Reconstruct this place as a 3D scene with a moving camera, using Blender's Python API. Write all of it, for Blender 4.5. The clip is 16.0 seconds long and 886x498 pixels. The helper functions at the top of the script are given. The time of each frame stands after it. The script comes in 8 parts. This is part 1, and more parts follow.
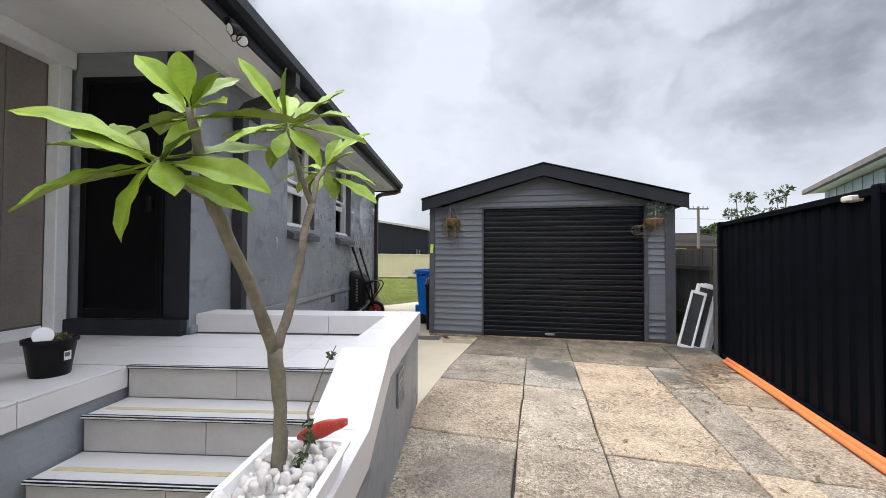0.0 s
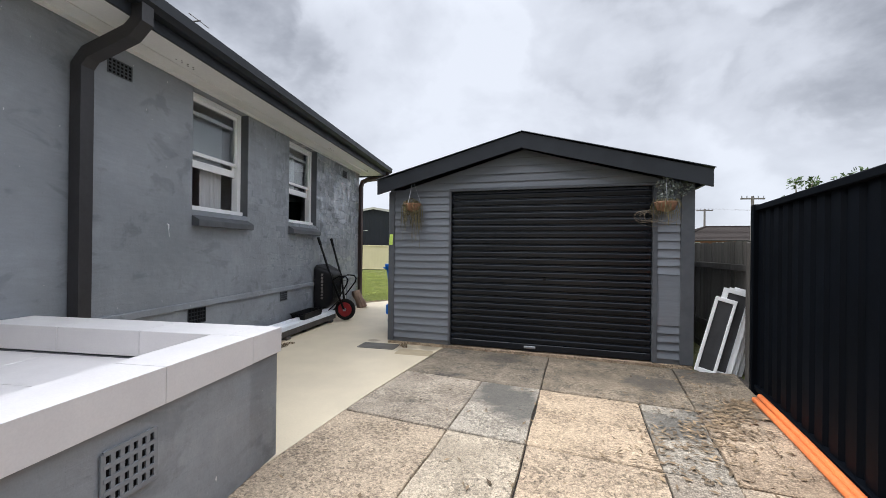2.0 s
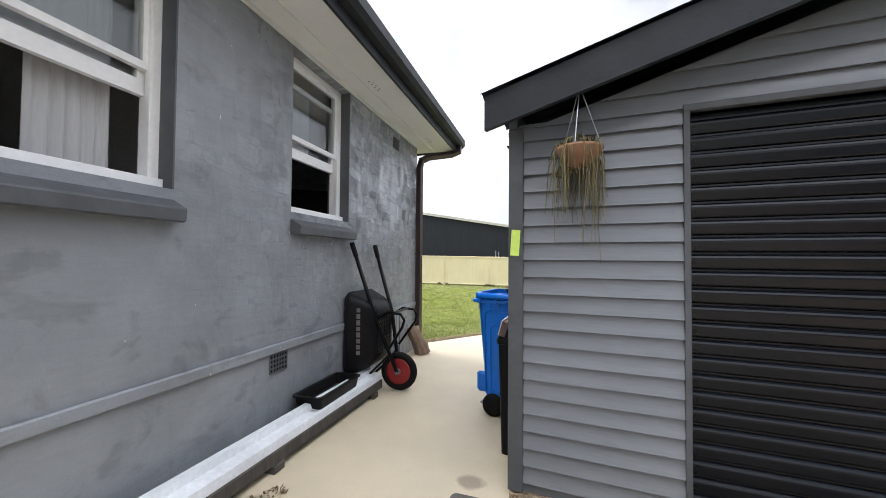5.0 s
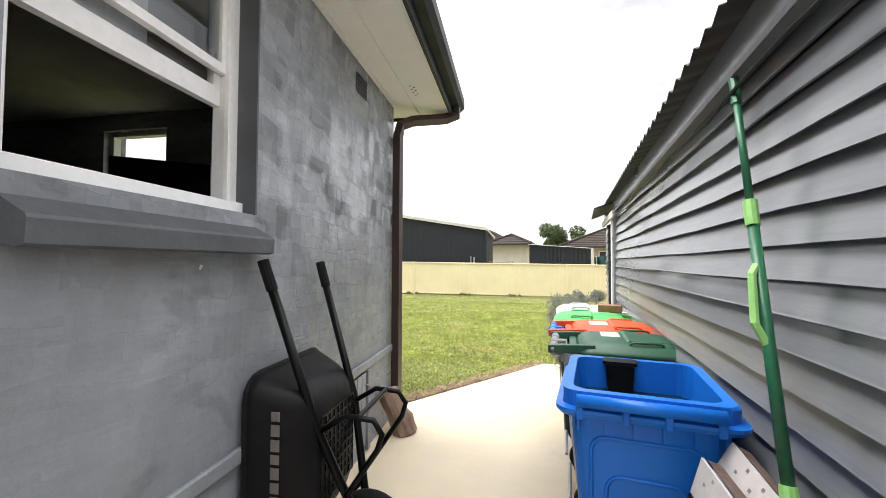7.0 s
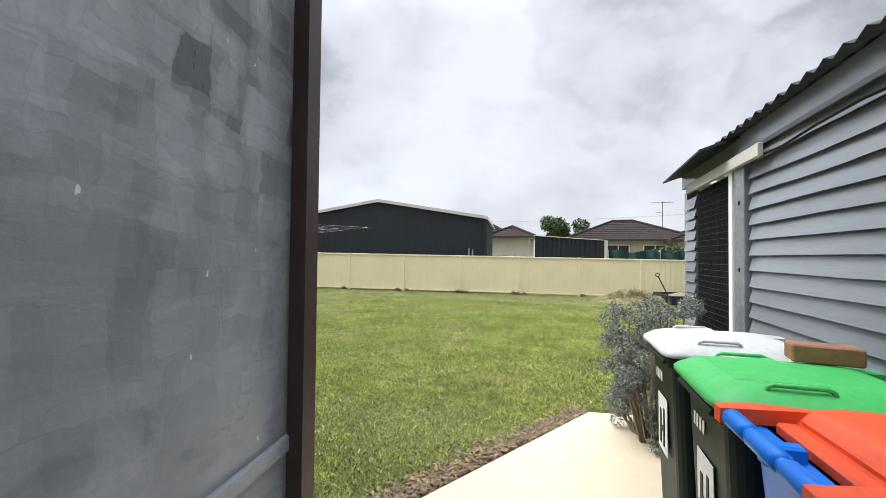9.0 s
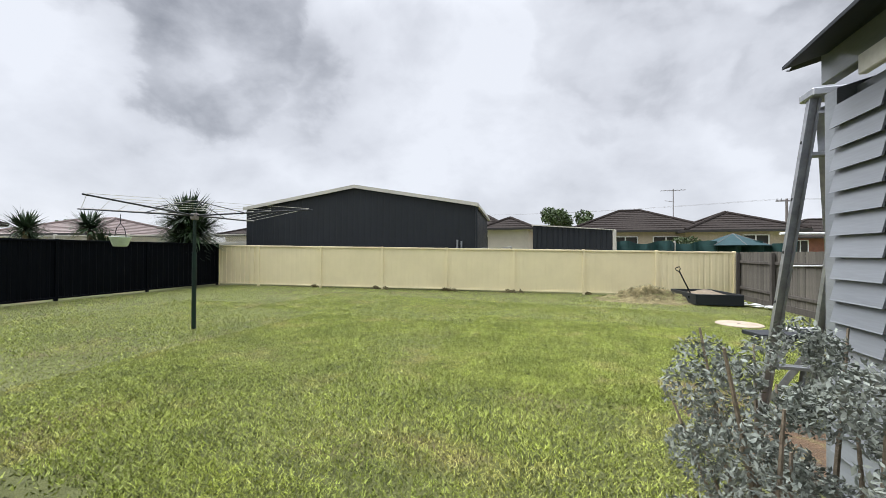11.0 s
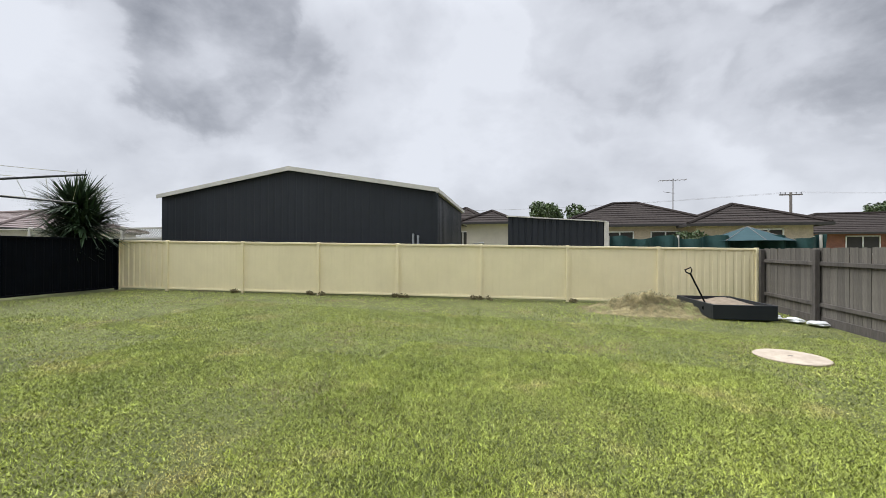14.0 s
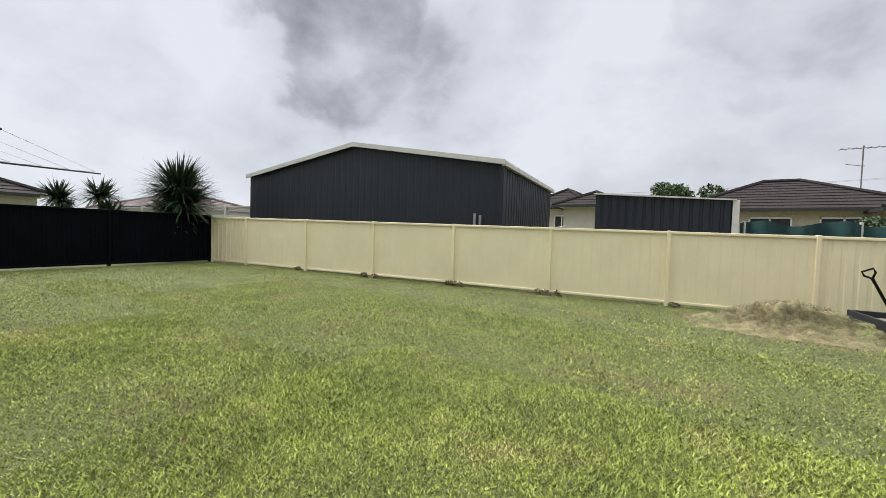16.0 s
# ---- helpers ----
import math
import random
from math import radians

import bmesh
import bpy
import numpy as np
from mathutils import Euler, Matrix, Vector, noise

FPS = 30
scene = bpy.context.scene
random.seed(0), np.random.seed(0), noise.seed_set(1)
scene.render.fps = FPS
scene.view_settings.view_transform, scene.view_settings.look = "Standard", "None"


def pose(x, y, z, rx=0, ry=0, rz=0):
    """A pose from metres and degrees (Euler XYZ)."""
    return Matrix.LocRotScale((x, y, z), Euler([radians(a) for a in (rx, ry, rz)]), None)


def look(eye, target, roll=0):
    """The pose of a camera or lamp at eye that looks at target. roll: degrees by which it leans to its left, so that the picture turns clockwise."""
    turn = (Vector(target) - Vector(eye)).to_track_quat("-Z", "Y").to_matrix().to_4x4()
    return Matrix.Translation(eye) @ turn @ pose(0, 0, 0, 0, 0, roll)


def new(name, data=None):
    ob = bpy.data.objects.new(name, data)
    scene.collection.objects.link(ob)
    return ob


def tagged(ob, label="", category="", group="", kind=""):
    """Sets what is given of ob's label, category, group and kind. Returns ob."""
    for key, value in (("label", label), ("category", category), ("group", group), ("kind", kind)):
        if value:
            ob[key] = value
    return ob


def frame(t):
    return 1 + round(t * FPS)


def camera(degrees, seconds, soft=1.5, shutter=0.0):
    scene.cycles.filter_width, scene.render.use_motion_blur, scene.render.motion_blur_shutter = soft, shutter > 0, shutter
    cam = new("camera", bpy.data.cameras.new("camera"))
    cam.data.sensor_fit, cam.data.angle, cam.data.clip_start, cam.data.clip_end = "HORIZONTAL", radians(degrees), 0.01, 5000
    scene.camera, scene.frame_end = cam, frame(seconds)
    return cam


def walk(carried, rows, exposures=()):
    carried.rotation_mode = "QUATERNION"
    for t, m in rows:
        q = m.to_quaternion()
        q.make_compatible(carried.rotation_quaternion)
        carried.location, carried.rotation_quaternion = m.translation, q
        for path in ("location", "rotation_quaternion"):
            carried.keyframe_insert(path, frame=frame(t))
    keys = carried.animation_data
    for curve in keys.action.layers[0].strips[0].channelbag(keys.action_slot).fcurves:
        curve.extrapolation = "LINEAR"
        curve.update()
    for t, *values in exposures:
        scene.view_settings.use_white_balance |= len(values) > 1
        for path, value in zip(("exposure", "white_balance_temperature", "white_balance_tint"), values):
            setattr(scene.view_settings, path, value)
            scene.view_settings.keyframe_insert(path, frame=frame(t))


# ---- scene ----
cam = camera(97.4, 16.0, soft=0.55)
PATH = [
    (0, (0.55, -0.529, 1.337), (0.153, 1.43, 1.38), 0.2),
    (0.5, (0.927, -0.348, 1.349), (0.483, 1.602, 1.37), 0.5),
    (1, (1.243, -0.041, 1.334), (0.764, 1.901, 1.343), 0.8),
    (1.5, (1.413, 0.388, 1.332), (0.888, 2.318, 1.334), 0.8),
    (2, (1.38, 0.856, 1.351), (0.797, 2.769, 1.354), 0.7),
    (2.5, (1.226, 1.367, 1.344), (0.575, 3.258, 1.358), 0.6),
    (3, (0.93, 1.812, 1.332), (0.22, 3.681, 1.355), 0.6),
    (3.5, (0.581, 2.272, 1.312), (-0.181, 4.121, 1.346), 0.5),
    (4, (0.261, 2.735, 1.342), (-0.542, 4.567, 1.37), 0.7),
    (4.2, (0.102, 2.929, 1.32), (-0.705, 4.759, 1.354), 0.6),
    (6.3, (-1.158, 4.959, 1.554), (-1.871, 6.826, 1.625), 0.0),
    (6.5, (-1.272, 5.13, 1.558), (-1.958, 7.008, 1.627), 0.1),
    (7, (-1.553, 5.58, 1.544), (-2.175, 7.48, 1.612), 0.2),
    (7.5, (-1.745, 6.147, 1.504), (-2.323, 8.061, 1.561), 0.5),
    (8, (-1.921, 6.672, 1.486), (-2.478, 8.592, 1.539), 0.5),
    (8.5, (-2.063, 7.244, 1.481), (-2.63, 9.161, 1.524), 0.5),
    (9, (-2.156, 7.772, 1.467), (-2.762, 9.677, 1.507), 0.6),
    (11.5, (-2.201, 10.496, 1.36), (-2.816, 12.399, 1.376), 0.2),
    (12, (-2.255, 10.998, 1.367), (-2.859, 12.905, 1.388), -0.2),
    (12.5, (-2.18, 11.53, 1.376), (-2.79, 13.435, 1.396), -0.3),
    (13, (-2.06, 11.994, 1.385), (-2.677, 13.896, 1.4), -0.4),
    (13.5, (-2.015, 12.538, 1.347), (-2.625, 14.442, 1.356), -0.1),
    (14, (-1.798, 13.014, 1.35), (-2.39, 14.924, 1.356), 0.2),
    (14.5, (-1.538, 13.529, 1.338), (-2.111, 15.445, 1.351), 0.7),
    (15, (-1.347, 14.079, 1.343), (-1.939, 15.99, 1.343), 1.0),
    (15.5, (-1.159, 14.584, 1.325), (-1.94, 16.424, 1.277), 1.4),
    (16, (-1.082, 15.008, 1.275), (-2.197, 16.667, 1.199), 1.8),
]
EXPOSURES = [(0, 0.25, 6260, 10), (2.4, 0.22, 6240, 10), (3.2, 0.3, 6220, 10), (4.2, 0.48, 6220, 10), (6.3, 0.98, 6950, 11), (7.0, 1.0, 6950, 11), (7.6, 0.84, 6700, 10), (8.2, 0.62, 6450, 10), (9.0, 0.34, 6400, 9), (11.3, 0.22, 6400, 10), (13, 0.14, 6400, 10), (16, 0.1, 6400, 10)]
walk(cam, [(t, look(eye, target, roll)) for t, eye, target, roll in PATH], EXPOSURES)

# ---- daylight: an overcast sky with broken grey cloud, and a weak wide sun ----
SUN_HEIGHT, SUN_TURN = 56.0, 270.0
world = bpy.data.worlds.new("overcast_sky")
scene.world = world
world.use_nodes = True
wt = world.node_tree
wt.nodes.clear()


def wnode(kind, **values):
    n = wt.nodes.new(kind)
    for k, v in values.items():
        n.inputs[k].default_value = v
    return n


def wmath(op, a, b=None, clamp=False):
    n = wt.nodes.new("ShaderNodeMath")
    n.operation, n.use_clamp = op, clamp
    for i, v in enumerate((a, b)):
        if v is None:
            continue
        if isinstance(v, (int, float)):
            n.inputs[i].default_value = v
        else:
            wt.links.new(v, n.inputs[i])
    return n.outputs[0]


w_out, w_bg = wnode("ShaderNodeOutputWorld"), wnode("ShaderNodeBackground", Strength=1.0)
w_sky = wt.nodes.new("ShaderNodeTexSky")
w_sky.sky_type, w_sky.sun_disc = "NISHITA", False
w_sky.sun_elevation, w_sky.sun_rotation = radians(SUN_HEIGHT), radians(SUN_TURN)
w_co = wt.nodes.new("ShaderNodeTexCoord")
w_sep = wt.nodes.new("ShaderNodeSeparateXYZ")
wt.links.new(w_co.outputs["Generated"], w_sep.inputs[0])
w_com = wt.nodes.new("ShaderNodeCombineXYZ")
wt.links.new(w_sep.outputs[0], w_com.inputs[0])
wt.links.new(w_sep.outputs[1], w_com.inputs[1])
wt.links.new(wmath("MULTIPLY", w_sep.outputs[2], 1.45), w_com.inputs[2])
w_big = wnode("ShaderNodeTexNoise", Scale=2.3, Detail=6.0, Roughness=0.5, Distortion=0.3)
w_fine = wnode("ShaderNodeTexNoise", Scale=5.5, Detail=8.0, Roughness=0.56, Distortion=0.15)
for n in (w_big, w_fine):
    wt.links.new(w_com.outputs[0], n.inputs["Vector"])


def cloud_bank(direction, width, ragged):
    """A soft bank of cloud about one direction of the sky: 1 in its middle, 0 outside."""
    d = wt.nodes.new("ShaderNodeVectorMath")
    d.operation = "DOT_PRODUCT"
    wt.links.new(w_co.outputs["Generated"], d.inputs[0])
    d.inputs[1].default_value = Vector(direction).normalized()
    off = wmath("ADD", d.outputs["Value"], wmath("MULTIPLY", wmath("SUBTRACT", w_fine.outputs["Fac"], 0.5), ragged))
    r = wt.nodes.new("ShaderNodeMapRange")
    r.interpolation_type = "SMOOTHSTEP"
    edge = math.cos(radians(width))
    r.inputs["From Min"].default_value, r.inputs["From Max"].default_value = edge - 0.009, edge + 0.010
    wt.links.new(off, r.inputs["Value"])
    return r.outputs["Result"]


def sky_way(azimuth, height):
    a, h = radians(azimuth), radians(height)
    return (-math.sin(a) * math.cos(h), math.cos(a) * math.cos(h), math.sin(h))


w_ramp = wt.nodes.new("ShaderNodeValToRGB")
w_mix_in = wmath("ADD", wmath("MULTIPLY", w_big.outputs["Fac"], 0.62), wmath("MULTIPLY", w_fine.outputs["Fac"], 0.38))
w_banks = wmath("MAXIMUM", wmath("MAXIMUM", wmath("MULTIPLY", cloud_bank(sky_way(49, 27), 11, 0.085), 1.0), wmath("MULTIPLY", cloud_bank(sky_way(37, 22), 8, 0.07), 0.8)), wmath("MAXIMUM", wmath("MULTIPLY", cloud_bank(sky_way(-9, 26), 11, 0.09), 0.8), wmath("MULTIPLY", cloud_bank(sky_way(-30, 20), 12, 0.10), 0.7)))
w_mix_in = wmath("SUBTRACT", w_mix_in, wmath("MULTIPLY", w_banks, 0.20))
wt.links.new(w_mix_in, w_ramp.inputs[0])
w_ramp.color_ramp.elements[0].position, w_ramp.color_ramp.elements[0].color = 0.22, (0.30, 0.315, 0.355, 1)
w_ramp.color_ramp.elements[1].position, w_ramp.color_ramp.elements[1].color = 0.55, (0.84, 0.865, 0.925, 1)
e = w_ramp.color_ramp.elements.new(0.38)
e.color = (0.66, 0.68, 0.735, 1)
w_mixer = wt.nodes.new("ShaderNodeMix")
w_mixer.data_type = "RGBA"
w_mixer.inputs[0].default_value = 0.94
w_dim = wt.nodes.new("ShaderNodeVectorMath")
w_dim.operation = "SCALE"
w_dim.inputs["Scale"].default_value = 0.10
wt.links.new(w_sky.outputs[0], w_dim.inputs[0])
wt.links.new(w_dim.outputs[0], w_mixer.inputs[6])
wt.links.new(w_ramp.outputs[0], w_mixer.inputs[7])
wt.links.new(w_mixer.outputs[2], w_bg.inputs["Color"])
# an overcast sky is brightest overhead
w_high = wt.nodes.new("ShaderNodeMapRange")
w_high.interpolation_type = "SMOOTHSTEP"
w_high.inputs["From Min"].default_value, w_high.inputs["From Max"].default_value = 0.50, 1.0
w_high.inputs["To Min"].default_value, w_high.inputs["To Max"].default_value = 0.90, 3.5
wt.links.new(w_sep.outputs[2], w_high.inputs["Value"])
wt.links.new(w_high.outputs[0], w_bg.inputs["Strength"])
wt.links.new(w_bg.outputs[0], w_out.inputs["Surface"])

sun = new("sun", bpy.data.lights.new("sun", "SUN"))
sun.data.energy, sun.data.angle, sun.data.color = 3.6, radians(45), (1.0, 0.995, 0.985)
sun.matrix_world = look((0, 0, 20), Vector((0, 0, 20)) - Vector((math.sin(radians(SUN_TURN)) * math.cos(radians(SUN_HEIGHT)), math.cos(radians(SUN_TURN)) * math.cos(radians(SUN_HEIGHT)), math.sin(radians(SUN_HEIGHT)))))

# ---- materials ----
def mat(name, c1, c2=None, scale=2.0, rough=0.7, metal=0.0, bump=0.15, fine=40.0, grain=0.12, stretch=(1, 1, 1), vary=0.0, island=0.0, c3=None, c3_at=0.62, c3_scale=1.0, depth=0.01, spec=0.5):
    """A surface with variation at two scales: broad patches from c1 to c2, fine grain in colour and relief, and stains of c3 where given.
    vary: how far each object differs in lightness; island: how far each loose piece of one mesh differs."""
    m = bpy.data.materials.new(name)
    m.use_nodes = True
    t = m.node_tree
    b = t.nodes["Principled BSDF"]
    c2 = c2 or tuple(v * 0.8 for v in c1)
    co = t.nodes.new("ShaderNodeTexCoord")
    mp = t.nodes.new("ShaderNodeMapping")
    mp.inputs["Scale"].default_value = stretch
    t.links.new(co.outputs["Object"], mp.inputs[0])
    n1, n2 = t.nodes.new("ShaderNodeTexNoise"), t.nodes.new("ShaderNodeTexNoise")
    n1.inputs["Scale"].default_value, n1.inputs["Detail"].default_value, n1.inputs["Roughness"].default_value = scale, 6, 0.62
    n2.inputs["Scale"].default_value, n2.inputs["Detail"].default_value = fine, 4
    for n in (n1, n2):
        t.links.new(mp.outputs[0], n.inputs["Vector"])
    r1 = t.nodes.new("ShaderNodeMapRange")
    r1.inputs["From Min"].default_value, r1.inputs["From Max"].default_value = 0.35, 0.65
    t.links.new(n1.outputs["Fac"], r1.inputs["Value"])
    mix = t.nodes.new("ShaderNodeMix")
    mix.data_type = "RGBA"
    mix.inputs[6].default_value, mix.inputs[7].default_value = (*c1, 1), (*c2, 1)
    t.links.new(r1.outputs[0], mix.inputs[0])
    colour = mix.outputs[2]
    if c3:
        n3 = t.nodes.new("ShaderNodeTexNoise")
        n3.inputs["Scale"].default_value, n3.inputs["Detail"].default_value, n3.inputs["Roughness"].default_value = c3_scale, 8, 0.68
        t.links.new(co.outputs["Object"], n3.inputs["Vector"])
        r3 = t.nodes.new("ShaderNodeMapRange")
        r3.inputs["From Min"].default_value, r3.inputs["From Max"].default_value = c3_at, c3_at + 0.12
        t.links.new(n3.outputs["Fac"], r3.inputs["Value"])
        m3 = t.nodes.new("ShaderNodeMix")
        m3.data_type = "RGBA"
        m3.inputs[7].default_value = (*c3, 1)
        t.links.new(r3.outputs[0], m3.inputs[0])
        t.links.new(colour, m3.inputs[6])
        colour = m3.outputs[2]
    hsv = t.nodes.new("ShaderNodeHueSaturation")
    t.links.new(colour, hsv.inputs["Color"])
    a = t.nodes.new("ShaderNodeMath")
    a.operation = "MULTIPLY_ADD"
    a.inputs[1].default_value, a.inputs[2].default_value = 1.2 * grain, 1 - 0.6 * grain
    sharp = t.nodes.new("ShaderNodeMapRange")
    sharp.inputs["From Min"].default_value, sharp.inputs["From Max"].default_value = 0.3, 0.7
    t.links.new(n2.outputs["Fac"], sharp.inputs["Value"])
    t.links.new(sharp.outputs[0], a.inputs[0])
    value = a.outputs[0]
    for amount, source in ((vary, "ShaderNodeObjectInfo"), (island, "ShaderNodeNewGeometry")):
        if amount:
            o = t.nodes.new(source)
            v = t.nodes.new("ShaderNodeMath")
            v.operation = "MULTIPLY_ADD"
            v.inputs[1].default_value, v.inputs[2].default_value = 2 * amount, 1 - amount
            t.links.new(o.outputs["Random" if amount == vary and source == "ShaderNodeObjectInfo" else "Random Per Island"], v.inputs[0])
            p = t.nodes.new("ShaderNodeMath")
            p.operation = "MULTIPLY"
            t.links.new(value, p.inputs[0])
            t.links.new(v.outputs[0], p.inputs[1])
            value = p.outputs[0]
    t.links.new(value, hsv.inputs["Value"])
    t.links.new(hsv.outputs[0], b.inputs["Base Color"])
    b.inputs["Metallic"].default_value = metal
    b.inputs["Specular IOR Level"].default_value = spec
    rr = t.nodes.new("ShaderNodeMapRange")
    rr.inputs["To Min"].default_value, rr.inputs["To Max"].default_value = max(rough - 0.12, 0.02), min(rough + 0.12, 1)
    t.links.new(n1.outputs["Fac"], rr.inputs["Value"])
    t.links.new(rr.outputs[0], b.inputs["Roughness"])
    if bump:
        bp = t.nodes.new("ShaderNodeBump")
        bp.inputs["Strength"].default_value, bp.inputs["Distance"].default_value = bump, depth
        ad = t.nodes.new("ShaderNodeMath")
        ad.operation = "ADD"
        t.links.new(n1.outputs["Fac"], ad.inputs[0])
        t.links.new(n2.outputs["Fac"], ad.inputs[1])
        t.links.new(ad.outputs[0], bp.inputs["Height"])
        t.links.new(bp.outputs[0], b.inputs["Normal"])
    return m


def glass(name, tint, rough=0.02):
    m = bpy.data.materials.new(name)
    m.use_nodes = True
    b = m.node_tree.nodes["Principled BSDF"]
    b.inputs["Base Color"].default_value = (*tint, 1)
    b.inputs["Transmission Weight"].default_value, b.inputs["Roughness"].default_value, b.inputs["IOR"].default_value = 1.0, rough, 1.45
    return m


class Graph:
    """Short hands for wiring the nodes of one material."""

    def __init__(self, m):
        self.t = m.node_tree
        self.out = self.t.nodes["Principled BSDF"]
        self.co = self.t.nodes.new("ShaderNodeTexCoord").outputs["Object"]

    def put(self, socket, v):
        if isinstance(v, (int, float)):
            socket.default_value = v
        elif isinstance(v, tuple):
            socket.default_value = (*v, 1) if len(socket.default_value) == 4 else v
        else:
            self.t.links.new(v, socket)

    def math(self, op, a, b=0.0, c=0.0):
        n = self.t.nodes.new("ShaderNodeMath")
        n.operation = op
        for k, v in enumerate((a, b, c)):
            self.put(n.inputs[k], v)
        return n.outputs[0]

    def place(self, scale, source=None, shift=(0, 0, 0)):
        n = self.t.nodes.new("ShaderNodeMapping")
        n.inputs["Scale"].default_value, n.inputs["Location"].default_value = scale, shift
        self.put(n.inputs[0], source or self.co)
        return n.outputs[0]

    def noise(self, scale, detail=5.0, rough=0.55, at=None, warp=0.0):
        n = self.t.nodes.new("ShaderNodeTexNoise")
        n.inputs["Scale"].default_value, n.inputs["Detail"].default_value, n.inputs["Roughness"].default_value, n.inputs["Distortion"].default_value = scale, detail, rough, warp
        self.put(n.inputs["Vector"], at or self.co)
        return n.outputs

    def cells(self, scale, at=None, box=True, feature="F1", chance=1.0):
        n = self.t.nodes.new("ShaderNodeTexVoronoi")
        n.feature = feature
        if box:
            n.distance = "CHEBYCHEV"
        n.inputs["Scale"].default_value, n.inputs["Randomness"].default_value = scale, chance
        self.put(n.inputs["Vector"], at or self.co)
        return n.outputs

    def span(self, v, a, b, lo=0.0, hi=1.0):
        n = self.t.nodes.new("ShaderNodeMapRange")
        for k, w in zip(("From Min", "From Max", "To Min", "To Max"), (a, b, lo, hi)):
            n.inputs[k].default_value = w
        self.put(n.inputs["Value"], v)
        return n.outputs[0]

    def mix(self, f, a, b, blend="MIX"):
        n = self.t.nodes.new("ShaderNodeMix")
        n.data_type, n.blend_type = "RGBA", blend
        for k, v in ((0, f), (6, a), (7, b)):
            self.put(n.inputs[k], v)
        return n.outputs[2]

    def first(self, colour):
        n = self.t.nodes.new("ShaderNodeSeparateColor")
        self.put(n.inputs[0], colour)
        return n.outputs[0]

    def axis(self, k):
        n = self.t.nodes.new("ShaderNodeSeparateXYZ")
        self.put(n.inputs[0], self.co)
        return n.outputs[k]

    def tone(self, colour, value):
        n = self.t.nodes.new("ShaderNodeHueSaturation")
        self.put(n.inputs["Color"], colour)
        self.put(n.inputs["Value"], value)
        return n.outputs[0]

    def bump(self, height, strength, distance, under=None):
        n = self.t.nodes.new("ShaderNodeBump")
        n.inputs["Strength"].default_value, n.inputs["Distance"].default_value = strength, distance
        self.put(n.inputs["Height"], height)
        if under is not None:
            self.put(n.inputs["Normal"], under)
        return n.outputs[0]


